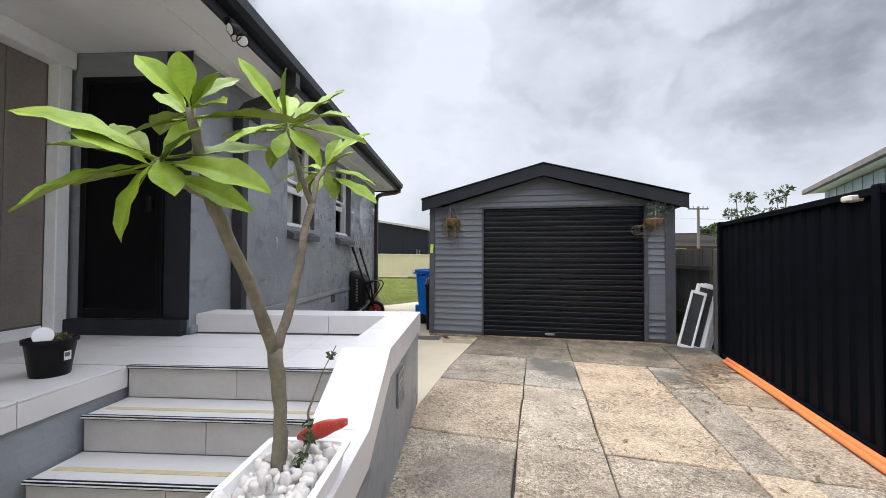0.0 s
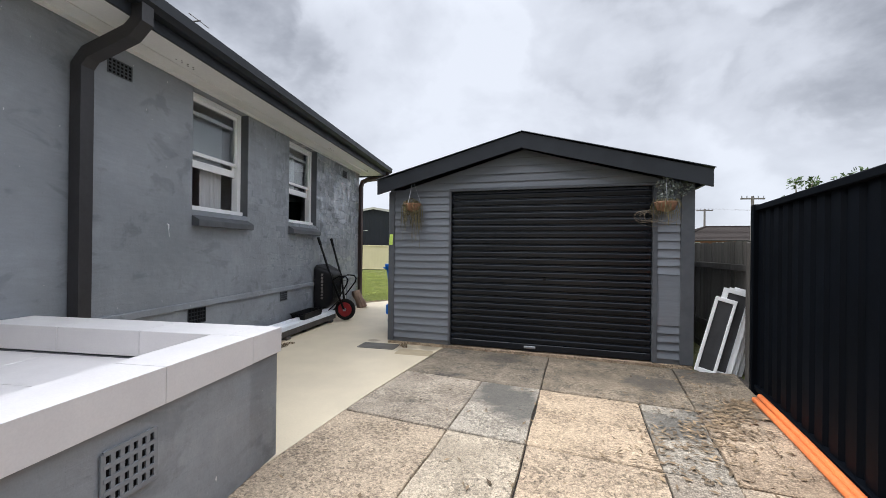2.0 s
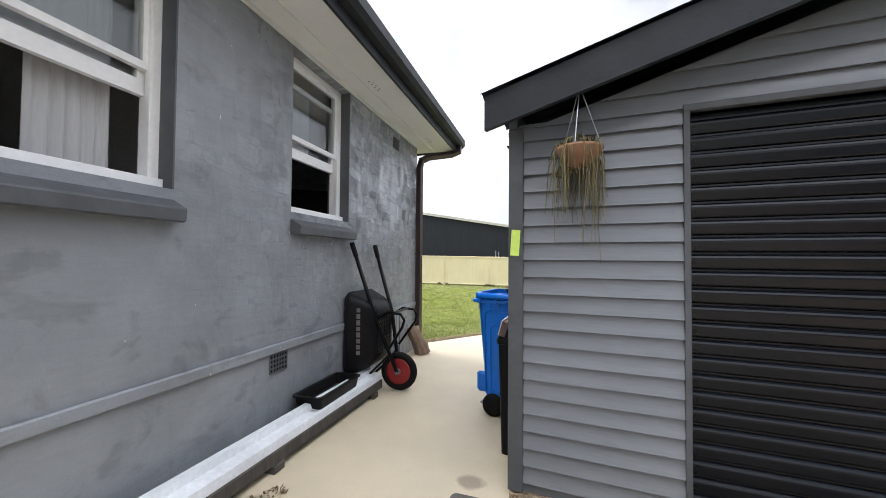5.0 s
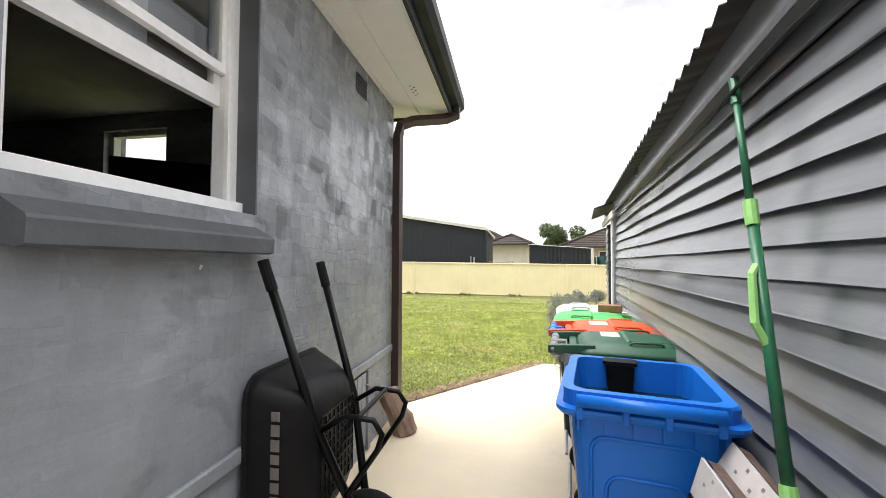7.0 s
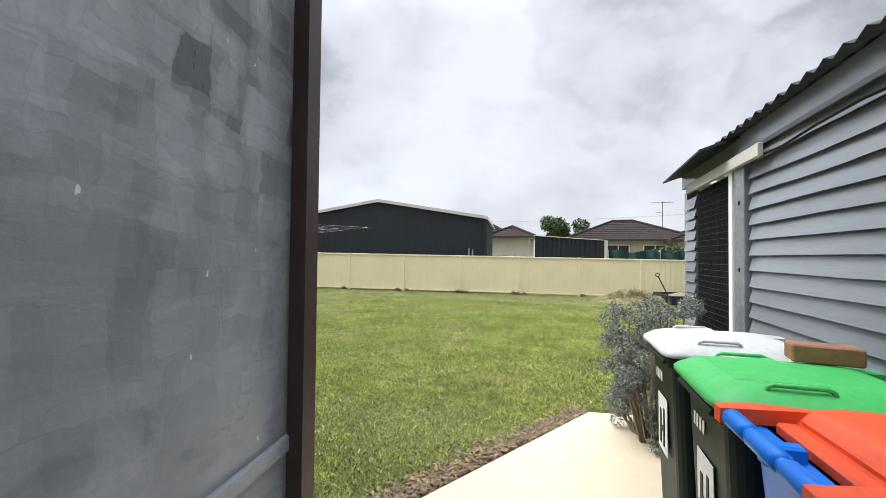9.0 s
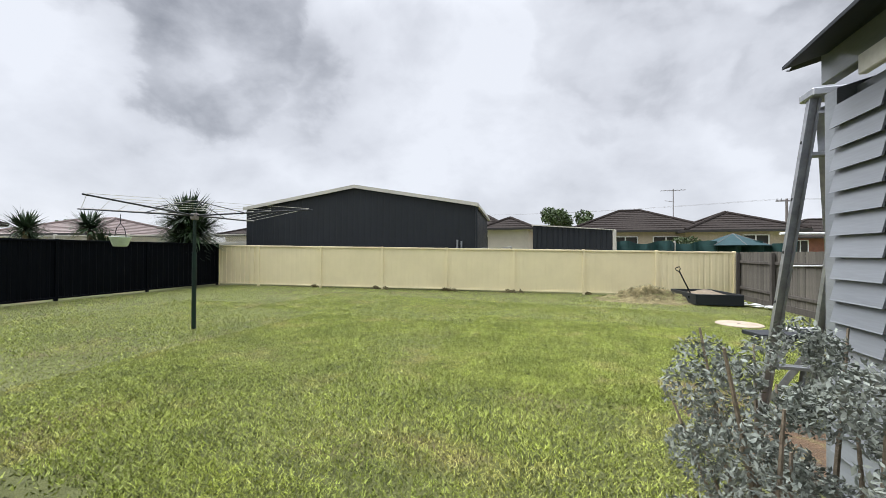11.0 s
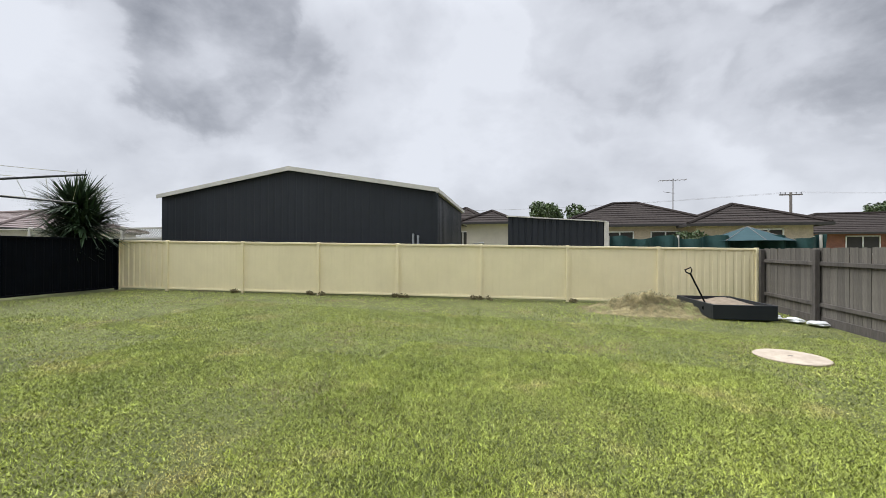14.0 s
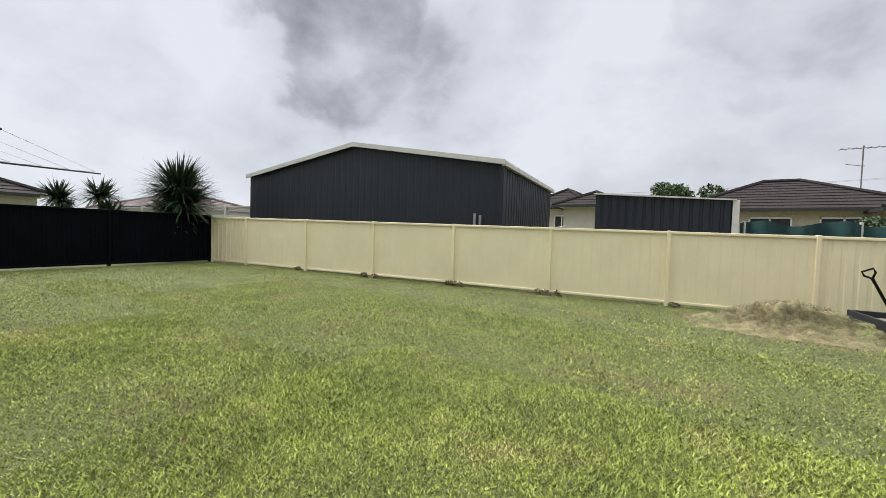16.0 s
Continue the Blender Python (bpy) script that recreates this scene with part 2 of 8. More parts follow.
def bagged_brick(name, c1, c2, c3):
    """Brickwork bagged over and painted: a smooth thin coat with soft smudges and faint courses, which turns
    into overlapping trowelled patches with crisp edges high up towards the rear corner."""
    m = bpy.data.materials.new(name)
    m.use_nodes = True
    g = Graph(m)
    wob = g.noise(3.0, 3)
    bent = g.mix(0.10, g.co, g.noise(5.5, 5, 0.62)["Color"], "ADD")
    colour = g.mix(g.span(g.noise(1.2, 5, 0.6)["Fac"], 0.35, 0.65), c1, c2)
    pale = g.span(g.noise(2.3, 5, 0.58, g.place((1, 0.9, 1.15), None, (3, 1, 7)), 0.3)["Fac"], 0.52, 0.68)
    colour = g.mix(g.math("MULTIPLY", pale, 0.5), colour, c3)
    # dark smudges where the coat was worked, a hand wide
    smudge = g.span(g.noise(3.1, 4, 0.58, g.place((1, 0.85, 1.35)), 0.5)["Fac"], 0.56, 0.635)
    # fine sideways strokes and the faint courses of the bricks
    stroke = g.noise(6.0, 4, 0.6, g.place((0.3, 0.9, 6.0)))["Fac"]
    # trowelled patches in two sizes; thick coat only high and towards the corner
    far = g.math("MULTIPLY", g.span(g.axis(1), -4.4, -1.6), g.span(g.math("ADD", g.axis(2), g.math("MULTIPLY", wob["Fac"], 0.6)), 1.1, 2.15, 0.16, 1.0))
    patch, seam = None, None
    for wide, tall, turn, amount, seed in ((0.27, 0.19, 0.10, 0.55, 1.0), (0.12, 0.25, -0.06, 0.55, 7.0), (0.36, 0.086, 0.03, 0.4, 3.0), (0.075, 0.13, 0.12, 0.35, 5.0)):
        n = g.t.nodes.new("ShaderNodeSeparateXYZ")
        g.put(n.inputs[0], bent)
        u, v = n.outputs[1], n.outputs[2]
        along_z = g.math("DIVIDE", g.math("MULTIPLY_ADD", u, turn, v), tall)
        row = g.math("FLOOR", along_z)
        slip = g.t.nodes.new("ShaderNodeTexWhiteNoise")
        slip.noise_dimensions = "1D"
        g.put(slip.inputs["W"], g.math("ADD", row, seed))
        along_y = g.math("ADD", g.math("DIVIDE", g.math("MULTIPLY_ADD", v, -turn, u), wide), g.math("MULTIPLY", slip.outputs["Value"], 5.0))
        col = g.math("FLOOR", along_y)
        each = g.t.nodes.new("ShaderNodeTexWhiteNoise")
        each.noise_dimensions = "2D"
        both = g.t.nodes.new("ShaderNodeCombineXYZ")
        g.put(both.inputs[0], row)
        g.put(both.inputs[1], col)
        g.put(each.inputs["Vector"], both.outputs[0])
        one = g.math("MULTIPLY", g.math("SUBTRACT", each.outputs["Value"], 0.5), amount)
        patch = one if patch is None else g.math("ADD", patch, one)
        # a thin ridge of dark along some of the edges
        line = g.math("MAXIMUM", g.span(g.math("FRACT", along_z), 0.05, 0.02), g.span(g.math("FRACT", along_y), 0.05, 0.02))
        line = g.math("MULTIPLY", line, g.span(each.outputs["Value"], 0.62, 0.66))
        seam = line if seam is None else g.math("MAXIMUM", seam, line)
    lift = g.math("MULTIPLY", patch, g.math("MULTIPLY_ADD", far, 0.92, 0.05))
    value = g.math("MULTIPLY_ADD", lift, 0.7, 1.0)
    value = g.math("MULTIPLY", value, g.math("MULTIPLY_ADD", g.math("MULTIPLY", seam, g.span(far, 0.35, 1.0)), -0.1, 1.0))
    value = g.math("MULTIPLY", value, g.math("MULTIPLY_ADD", smudge, -0.2, 1.0))
    value = g.math("MULTIPLY", value, g.math("MULTIPLY_ADD", stroke, 0.22, 0.89))
    value = g.math("MULTIPLY", value, g.math("MULTIPLY_ADD", g.noise(90, 3)["Fac"], 0.16, 0.92))
    # bare dark joints among the thickest patches
    gap = g.span(g.noise(24, 2, 0.5, g.place((1, 2.6, 0.5)))["Fac"], 0.66, 0.69)
    gap = g.math("MULTIPLY", gap, g.span(far, 0.75, 0.98))
    gap = g.math("MULTIPLY", gap, g.span(wob["Fac"], 0.53, 0.57))
    value = g.math("MULTIPLY", value, g.math("MULTIPLY_ADD", gap, -0.45, 1.0))
    # a few small chips to the white undercoat
    chip = g.span(g.noise(16, 2, 0.4, g.place((1, 2.2, 1), None, (9, 2, 4)))["Fac"], 0.765, 0.775)
    g.put(g.out.inputs["Base Color"], g.mix(chip, g.tone(colour, value), (0.62, 0.62, 0.62)))
    g.put(g.out.inputs["Roughness"], g.math("ADD", g.math("MULTIPLY_ADD", lift, -0.8, 0.35), g.math("MULTIPLY", smudge, 0.10)))
    n = g.bump(g.math("ADD", g.noise(38, 5, 0.6)["Fac"], g.math("MULTIPLY", stroke, 0.8)), 0.35, 0.006)
    n = g.bump(g.noise(2.4, 3)["Fac"], 0.5, 0.05, n)
    g.put(g.out.inputs["Normal"], g.bump(lift, 1.0, 0.03, n))
    return m


def aggregate(m, seed, tint):
    """Worn concrete in which the stones lie bare: small pale and dark stones set in the paste, and a tone for each slab."""
    g = Graph(m)
    base, normal = g.out.inputs["Base Color"].links[0].from_socket, g.out.inputs["Normal"].links[0].from_socket
    stones = g.cells(62, g.place((1, 1, 1), None, (seed, 2, 1)), box=False)
    fine = g.cells(150, None, box=False)
    worn = g.span(g.noise(2.2, 6, 0.65)["Fac"], 0.38, 0.62, 0.25, 1.0)
    shade = g.math("MULTIPLY", g.math("SUBTRACT", g.first(stones["Color"]), 0.5), worn)
    value = g.math("ADD", g.math("MULTIPLY_ADD", shade, 1.0, 1.0), g.math("MULTIPLY", g.math("SUBTRACT", g.first(fine["Color"]), 0.5), 0.45))
    slab_tone = g.t.nodes.new("ShaderNodeObjectInfo").outputs["Random"]
    base = g.mix(g.span(slab_tone, 0.25, 0.9, 0.0, 0.75), base, tint, "MULTIPLY")
    # dark crevices here and there, and lichen
    pit = g.span(g.noise(30, 3, 0.6)["Fac"], 0.60, 0.66)
    value = g.math("MULTIPLY", value, g.math("MULTIPLY_ADD", pit, -0.45, 1.0))
    g.put(g.out.inputs["Base Color"], g.tone(base, value))
    g.put(g.out.inputs["Normal"], g.bump(g.math("MULTIPLY", stones["Distance"], worn), 0.55, 0.012, normal))


def stained(m, colour, spots):
    """Spilt-oil and damp stains with ragged edges on a floor: spots of (x, y, radius, strength)."""
    t = m.node_tree
    b = t.nodes["Principled BSDF"]
    co = t.nodes.new("ShaderNodeTexCoord")
    ragged = t.nodes.new("ShaderNodeTexNoise")
    ragged.inputs["Scale"].default_value, ragged.inputs["Detail"].default_value, ragged.inputs["Roughness"].default_value = 5, 8, 0.65
    t.links.new(co.outputs["Object"], ragged.inputs["Vector"])
    total = None
    for x, y, r, strength in spots:
        d = t.nodes.new("ShaderNodeVectorMath")
        d.operation = "DISTANCE"
        t.links.new(co.outputs["Object"], d.inputs[0])
        d.inputs[1].default_value = (x, y, 0)
        e = t.nodes.new("ShaderNodeMath")
        e.operation = "MULTIPLY_ADD"
        e.inputs[1].default_value, e.inputs[2].default_value = r * 1.6, -r * 0.8
        t.links.new(ragged.outputs["Fac"], e.inputs[0])
        a = t.nodes.new("ShaderNodeMath")
        a.operation = "ADD"
        t.links.new(d.outputs["Value"], a.inputs[0])
        t.links.new(e.outputs[0], a.inputs[1])
        q = t.nodes.new("ShaderNodeMapRange")
        q.inputs["From Min"].default_value, q.inputs["From Max"].default_value = r, r * 0.55
        q.inputs["To Max"].default_value = strength
        t.links.new(a.outputs[0], q.inputs["Value"])
        if total is None:
            total = q.outputs[0]
        else:
            n = t.nodes.new("ShaderNodeMath")
            n.operation = "MAXIMUM"
            t.links.new(total, n.inputs[0])
            t.links.new(q.outputs[0], n.inputs[1])
            total = n.outputs[0]
    mix = t.nodes.new("ShaderNodeMix")
    mix.data_type = "RGBA"
    mix.inputs[7].default_value = (*colour, 1)
    t.links.new(total, mix.inputs[0])
    t.links.new(b.inputs["Base Color"].links[0].from_socket, mix.inputs[6])
    t.links.new(mix.outputs[2], b.inputs["Base Color"])


WALL = bagged_brick("grey_bagged_brick", (0.268, 0.285, 0.307), (0.215, 0.229, 0.248), (0.315, 0.334, 0.358))
TRIM_GREY = mat("grey_trim_paint", (0.095, 0.102, 0.112), (0.072, 0.077, 0.085), scale=5, rough=0.6, bump=0.2)
BOARD = mat("grey_weatherboard_paint", (0.205, 0.219, 0.240), (0.172, 0.184, 0.202), scale=2.5, rough=0.2, bump=0.04, vary=0.06, stretch=(0.35, 1, 5), grain=0.08, fine=30, depth=0.004)
CHARCOAL = mat("charcoal_paint", (0.021, 0.024, 0.029), (0.016, 0.018, 0.022), scale=4, rough=0.5, bump=0.1, spec=0.3)
SLAT = mat("black_roller_slat", (0.0055, 0.0078, 0.0125), (0.0042, 0.006, 0.0095), scale=3, rough=0.3, bump=0.06, vary=0.12, c3=(0.018, 0.019, 0.021), c3_at=0.68, c3_scale=4, spec=0.36)
BLACK_STEEL = mat("black_fence_steel", (0.0018, 0.0028, 0.0048), (0.0012, 0.0019, 0.0032), scale=2, rough=0.6, bump=0.04, spec=0.06)
WHITE_PAINT = mat("white_gloss_paint", (0.92, 0.92, 0.915), (0.86, 0.86, 0.85), scale=6, rough=0.4, bump=0.1, grain=0.05)
SOFFIT = mat("white_soffit_sheet", (0.82, 0.82, 0.80), (0.76, 0.76, 0.74), scale=1.5, rough=0.7, bump=0.05, grain=0.04)
CREAM_STEEL = mat("cream_fence_steel", (0.78, 0.69, 0.435), (0.72, 0.635, 0.395), scale=1.2, rough=0.5, bump=0.04, grain=0.03, c3=(0.55, 0.48, 0.3), c3_at=0.7, c3_scale=2)
PALING = mat("weathered_paling", (0.115, 0.104, 0.088), (0.06, 0.054, 0.045), scale=5, rough=0.9, bump=0.6, fine=60, stretch=(1, 1, 0.12), vary=0.28, grain=0.25)
POST_WOOD = mat("dark_weathered_post", (0.08, 0.071, 0.061), (0.048, 0.042, 0.037), scale=5, rough=0.9, bump=0.6, fine=60, stretch=(1, 1, 0.12), vary=0.15, grain=0.25)
TILE = mat("pale_porch_tile", (0.72, 0.69, 0.68), (0.665, 0.635, 0.63), scale=3, rough=0.35, bump=0.03, fine=120, grain=0.05, vary=0.03)
RISER = mat("beige_riser_tile", (0.54, 0.505, 0.475), (0.48, 0.45, 0.425), scale=3, rough=0.4, bump=0.03, grain=0.05, vary=0.05)
CREAM_CONCRETE = mat("cream_painted_concrete", (0.615, 0.525, 0.375), (0.525, 0.45, 0.325), scale=0.9, rough=0.55, bump=0.12, fine=70, grain=0.06, c3=(0.42, 0.37, 0.27), c3_at=0.62, c3_scale=1.1)
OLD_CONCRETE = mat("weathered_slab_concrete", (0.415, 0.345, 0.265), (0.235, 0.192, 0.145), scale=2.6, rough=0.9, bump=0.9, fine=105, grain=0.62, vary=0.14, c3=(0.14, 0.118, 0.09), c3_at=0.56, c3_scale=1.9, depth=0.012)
SOIL = mat("dark_soil", (0.06, 0.05, 0.04), (0.03, 0.026, 0.022), scale=8, rough=1.0, bump=0.8, fine=60, grain=0.3)
LAWN = mat("lawn_soil_and_thatch", (0.14, 0.15, 0.042), (0.085, 0.095, 0.026), scale=1.3, rough=0.95, bump=1.0, fine=90, grain=0.4, c3=(0.16, 0.115, 0.055), c3_at=0.55, c3_scale=0.7, depth=0.03)
BLADE = mat("grass_blade", (0.295, 0.335, 0.060), (0.205, 0.245, 0.042), scale=1.1, rough=0.6, bump=0, fine=4, grain=0.3, island=0.8, c3=(0.36, 0.335, 0.105), c3_at=0.55, c3_scale=0.9)
STEEL_DARK = mat("dark_shed_steel", (0.0145, 0.018, 0.023), (0.012, 0.015, 0.019), scale=1, rough=0.5, bump=0.03, grain=0.04, spec=0.35)
STEEL_PALE = mat("pale_trim_steel", (0.55, 0.53, 0.47), (0.48, 0.46, 0.41), scale=2, rough=0.5, bump=0.04)
ROOF_TILE = mat("brown_roof_tile", (0.038, 0.030, 0.026), (0.026, 0.021, 0.019), spec=0.15, scale=3, rough=0.85, bump=0.4, fine=8, grain=0.3, stretch=(3, 1, 1))
BRICK_FAR = mat("pale_far_brick", (0.56, 0.47, 0.37), (0.46, 0.38, 0.3), scale=3, rough=0.9, bump=0.2, fine=14, grain=0.2)
BRICK_RED = mat("red_far_brick", (0.27, 0.12, 0.08), (0.2, 0.09, 0.065), scale=3, rough=0.9, bump=0.2, fine=14, grain=0.3)
BOARD_FAR = mat("cream_far_board", (0.62, 0.57, 0.47), (0.55, 0.5, 0.42), scale=2, rough=0.7, bump=0.1)
ALU = mat("weathered_aluminium", (0.40, 0.41, 0.43), (0.28, 0.29, 0.31), scale=8, rough=0.45, metal=0.7, bump=0.08, c3=(0.3, 0.3, 0.3), c3_at=0.62, c3_scale=6)
BLACK_PLASTIC = mat("black_plastic", (0.011, 0.011, 0.012), (0.008, 0.008, 0.009), scale=10, rough=0.42, bump=0.06, spec=0.12)
BLACK_PAINT = mat("black_enamel", (0.0045, 0.0045, 0.005), scale=10, rough=0.35, bump=0.05, spec=0.16)
RUBBER = mat("black_rubber", (0.008, 0.008, 0.008), (0.013, 0.0125, 0.012), scale=10, rough=0.8, bump=0.3, spec=0.15)
RED_RIM = mat("red_wheel_rim", (0.34, 0.02, 0.025), (0.26, 0.018, 0.02), scale=10, rough=0.4, bump=0.05)
RUST_PIPE = mat("brown_downpipe_paint", (0.055, 0.032, 0.027), (0.04, 0.025, 0.022), scale=4, rough=0.45, bump=0.1)
DARK_PIPE = mat("dark_downpipe_paint", (0.032, 0.03, 0.032), scale=4, rough=0.5, bump=0.1)
BIN_BLUE = mat("blue_bin_plastic", (0.003, 0.185, 0.74), (0.003, 0.16, 0.66), scale=3, rough=0.35, bump=0.05, grain=0.04, spec=0.35)
BIN_DARK = mat("dark_green_bin_plastic", (0.008, 0.015, 0.013), (0.006, 0.012, 0.011), scale=3, rough=0.45, bump=0.05, spec=0.2)
BIN_GREY = mat("grey_bin_plastic", (0.27, 0.28, 0.29), (0.22, 0.23, 0.24), scale=3, rough=0.5, bump=0.05)
LID_GREEN = mat("bright_green_lid", (0.06, 0.47, 0.11), (0.05, 0.4, 0.095), scale=3, rough=0.5, bump=0.05, c3=(0.2, 0.5, 0.25), c3_at=0.66, c3_scale=5)
LID_DARK = mat("bottle_green_lid", (0.024, 0.105, 0.056), (0.019, 0.085, 0.047), scale=3, rough=0.42, bump=0.05)
LID_ORANGE = mat("orange_red_lid", (0.80, 0.095, 0.022), (0.7, 0.08, 0.02), scale=3, rough=0.5, bump=0.05)
LID_WHITE = mat("white_lid", (0.56, 0.57, 0.57), (0.48, 0.49, 0.48), scale=3, rough=0.5, bump=0.05, c3=(0.5, 0.48, 0.45), c3_at=0.64, c3_scale=5)
STICKER = mat("pale_paper_label", (0.7, 0.7, 0.66), (0.6, 0.6, 0.57), scale=9, rough=0.6, bump=0.02)
BRICK_LOOSE = mat("brown_clay_brick", (0.3, 0.15, 0.085), (0.23, 0.11, 0.06), scale=12, rough=0.9, bump=0.4)
GREEN_POLE = mat("green_pole_paint", (0.02, 0.15, 0.075), (0.016, 0.12, 0.06), scale=6, rough=0.4, bump=0.05)
LIME = mat("lime_green_plastic", (0.32, 0.66, 0.22), (0.27, 0.58, 0.18), scale=6, rough=0.45, bump=0.05)
LIME_NOTE = mat("lime_yellow_card", (0.66, 0.86, 0.17), (0.6, 0.8, 0.15), scale=4, rough=0.6, bump=0.02)
WIRE_WHITE = mat("perforated_white_board", (0.66, 0.62, 0.6), (0.5, 0.46, 0.45), scale=5, rough=0.6, bump=0.1)
LEAF_FRANGI = mat("frangipani_leaf", (0.29, 0.385, 0.028), (0.19, 0.285, 0.022), scale=7, rough=0.5, bump=0.2, fine=30, grain=0.14, vary=0.3, spec=0.25)
BARK = mat("grey_brown_bark", (0.25, 0.20, 0.145), (0.15, 0.125, 0.09), scale=14, rough=0.9, bump=0.6, fine=50, grain=0.25)
BARK_GREEN = mat("olive_smooth_bark", (0.25, 0.22, 0.15), (0.155, 0.138, 0.092), scale=10, rough=0.75, bump=0.35, fine=50, grain=0.2, c3=(0.3, 0.28, 0.2), c3_at=0.6, c3_scale=14)
LEAF_TREE = mat("dark_tree_leaf", (0.06, 0.095, 0.025), (0.035, 0.06, 0.016), scale=1, rough=0.6, bump=0, island=0.4)
LEAF_YUCCA = mat("yucca_leaf", (0.035, 0.065, 0.025), (0.02, 0.04, 0.016), scale=2, rough=0.5, bump=0, island=0.4)
LEAF_SAGE = mat("silver_sage_leaf", (0.23, 0.25, 0.215), (0.14, 0.16, 0.135), scale=6, rough=0.7, bump=0, island=0.4)
LEAF_DRY = mat("dry_leaf_litter", (0.27, 0.19, 0.11), (0.11, 0.075, 0.045), scale=8, rough=0.9, bump=0, island=0.5)
HAY = mat("dry_grass_clippings", (0.20, 0.165, 0.08), (0.095, 0.085, 0.04), scale=5, rough=1.0, bump=0.8, fine=50, grain=0.4, island=0.3)
PEBBLE = mat("white_pebble", (0.74, 0.70, 0.66), (0.66, 0.60, 0.55), scale=12, rough=0.5, bump=0.1, vary=0.12, c3=(0.68, 0.5, 0.42), c3_at=0.62, c3_scale=9)
ORANGE_HOSE = mat("orange_conduit", (0.74, 0.19, 0.05), (0.62, 0.16, 0.045), scale=4, rough=0.55, bump=0.1, c3=(0.5, 0.2, 0.1), c3_at=0.62, c3_scale=6)
GLASS = glass("window_glass", (0.9, 0.93, 0.93))
ROOM_WALL = mat("pale_room_wall", (0.72, 0.71, 0.69), scale=2, rough=0.9, bump=0.05)
ROOM_DARK = mat("dark_room_furniture", (0.03, 0.027, 0.025), scale=3, rough=0.6, bump=0.1)
CURTAIN = mat("pale_sheer_curtain", (0.6, 0.6, 0.6), (0.5, 0.5, 0.5), scale=5, rough=0.9, bump=0.2, stretch=(1, 8, 0.3))
BEIGE_CLAD = mat("beige_vertical_cladding", (0.235, 0.20, 0.175), (0.205, 0.175, 0.152), scale=3, rough=0.6, bump=0.05)
BLACK_MESH = mat("black_security_mesh", (0.005, 0.005, 0.006), scale=20, rough=0.6, bump=0.3, fine=300, spec=0.1)
FLYSCREEN = mat("dusty_flyscreen", (0.05, 0.05, 0.052), (0.035, 0.035, 0.037), scale=6, rough=0.7, bump=0.2, fine=300)
TEAL_CLOTH = mat("teal_shade_cloth", (0.006, 0.045, 0.042), (0.004, 0.03, 0.028), scale=3, rough=0.8, bump=0.2)
PALE_BLUE = mat("pale_blue_wall_sheet", (0.45, 0.55, 0.68), (0.4, 0.5, 0.62), scale=2, rough=0.5, bump=0.03)
PINK_ROOF = mat("faded_pink_roof", (0.17, 0.125, 0.115), (0.13, 0.10, 0.093), scale=3, rough=0.8, bump=0.1)
LIMB_GREY = mat("grey_power_pole", (0.2, 0.18, 0.165), (0.14, 0.125, 0.115), scale=4, rough=0.9, bump=0.4, stretch=(1, 1, 0.1))
MULCH = mat("damp_grass_mulch", (0.19, 0.155, 0.075), (0.09, 0.08, 0.036), scale=7, rough=1.0, bump=0.9, fine=60, grain=0.5, island=0.5, c3=(0.16, 0.17, 0.06), c3_at=0.55, c3_scale=2)
TERRACOTTA = mat("terracotta_fibre", (0.30, 0.16, 0.09), (0.22, 0.12, 0.07), scale=14, rough=0.9, bump=0.5)
CLEAR_PLASTIC = mat("milky_green_plastic", (0.62, 0.72, 0.66), scale=8, rough=0.4, bump=0.05)
RED_FISH = mat("spotted_red_glaze", (0.55, 0.06, 0.04), (0.45, 0.04, 0.03), scale=30, rough=0.3, bump=0.05, c3=(0.7, 0.6, 0.55), c3_at=0.6, c3_scale=60)
SAND_BED = mat("raised_bed_soil", (0.22, 0.175, 0.125), (0.15, 0.12, 0.085), scale=10, rough=1, bump=0.8)
WHITE_STEEL = mat("white_roof_steel", (0.80, 0.82, 0.85), scale=2, rough=0.4, bump=0.03)
STRIP_WHITE = mat("white_step_strip", (0.75, 0.75, 0.73), scale=9, rough=0.5, bump=0.02)
STRIP_YELLOW = mat("pale_yellow_grip_strip", (0.6, 0.5, 0.3), (0.55, 0.46, 0.28), scale=9, rough=0.8, bump=0.1)
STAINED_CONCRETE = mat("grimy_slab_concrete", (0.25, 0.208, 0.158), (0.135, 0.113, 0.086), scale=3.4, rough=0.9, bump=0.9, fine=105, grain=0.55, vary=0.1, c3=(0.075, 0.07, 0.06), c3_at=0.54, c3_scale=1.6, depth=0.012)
BARE_EARTH = mat("bare_brown_earth", (0.15, 0.09, 0.05), (0.09, 0.06, 0.036), scale=5, rough=1.0, bump=0.9, fine=60, grain=0.5, c3=(0.17, 0.15, 0.06), c3_at=0.54, c3_scale=3, depth=0.02)

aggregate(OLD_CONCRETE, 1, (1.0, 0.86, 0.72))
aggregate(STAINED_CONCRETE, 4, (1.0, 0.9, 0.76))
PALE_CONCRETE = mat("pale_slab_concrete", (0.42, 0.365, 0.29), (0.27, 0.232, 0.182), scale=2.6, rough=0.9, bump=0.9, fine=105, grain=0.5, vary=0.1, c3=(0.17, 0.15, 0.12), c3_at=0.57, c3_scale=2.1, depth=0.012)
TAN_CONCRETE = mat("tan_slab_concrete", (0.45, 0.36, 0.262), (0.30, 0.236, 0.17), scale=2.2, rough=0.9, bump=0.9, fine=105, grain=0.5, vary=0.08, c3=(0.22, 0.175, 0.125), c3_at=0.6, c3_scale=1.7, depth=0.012)
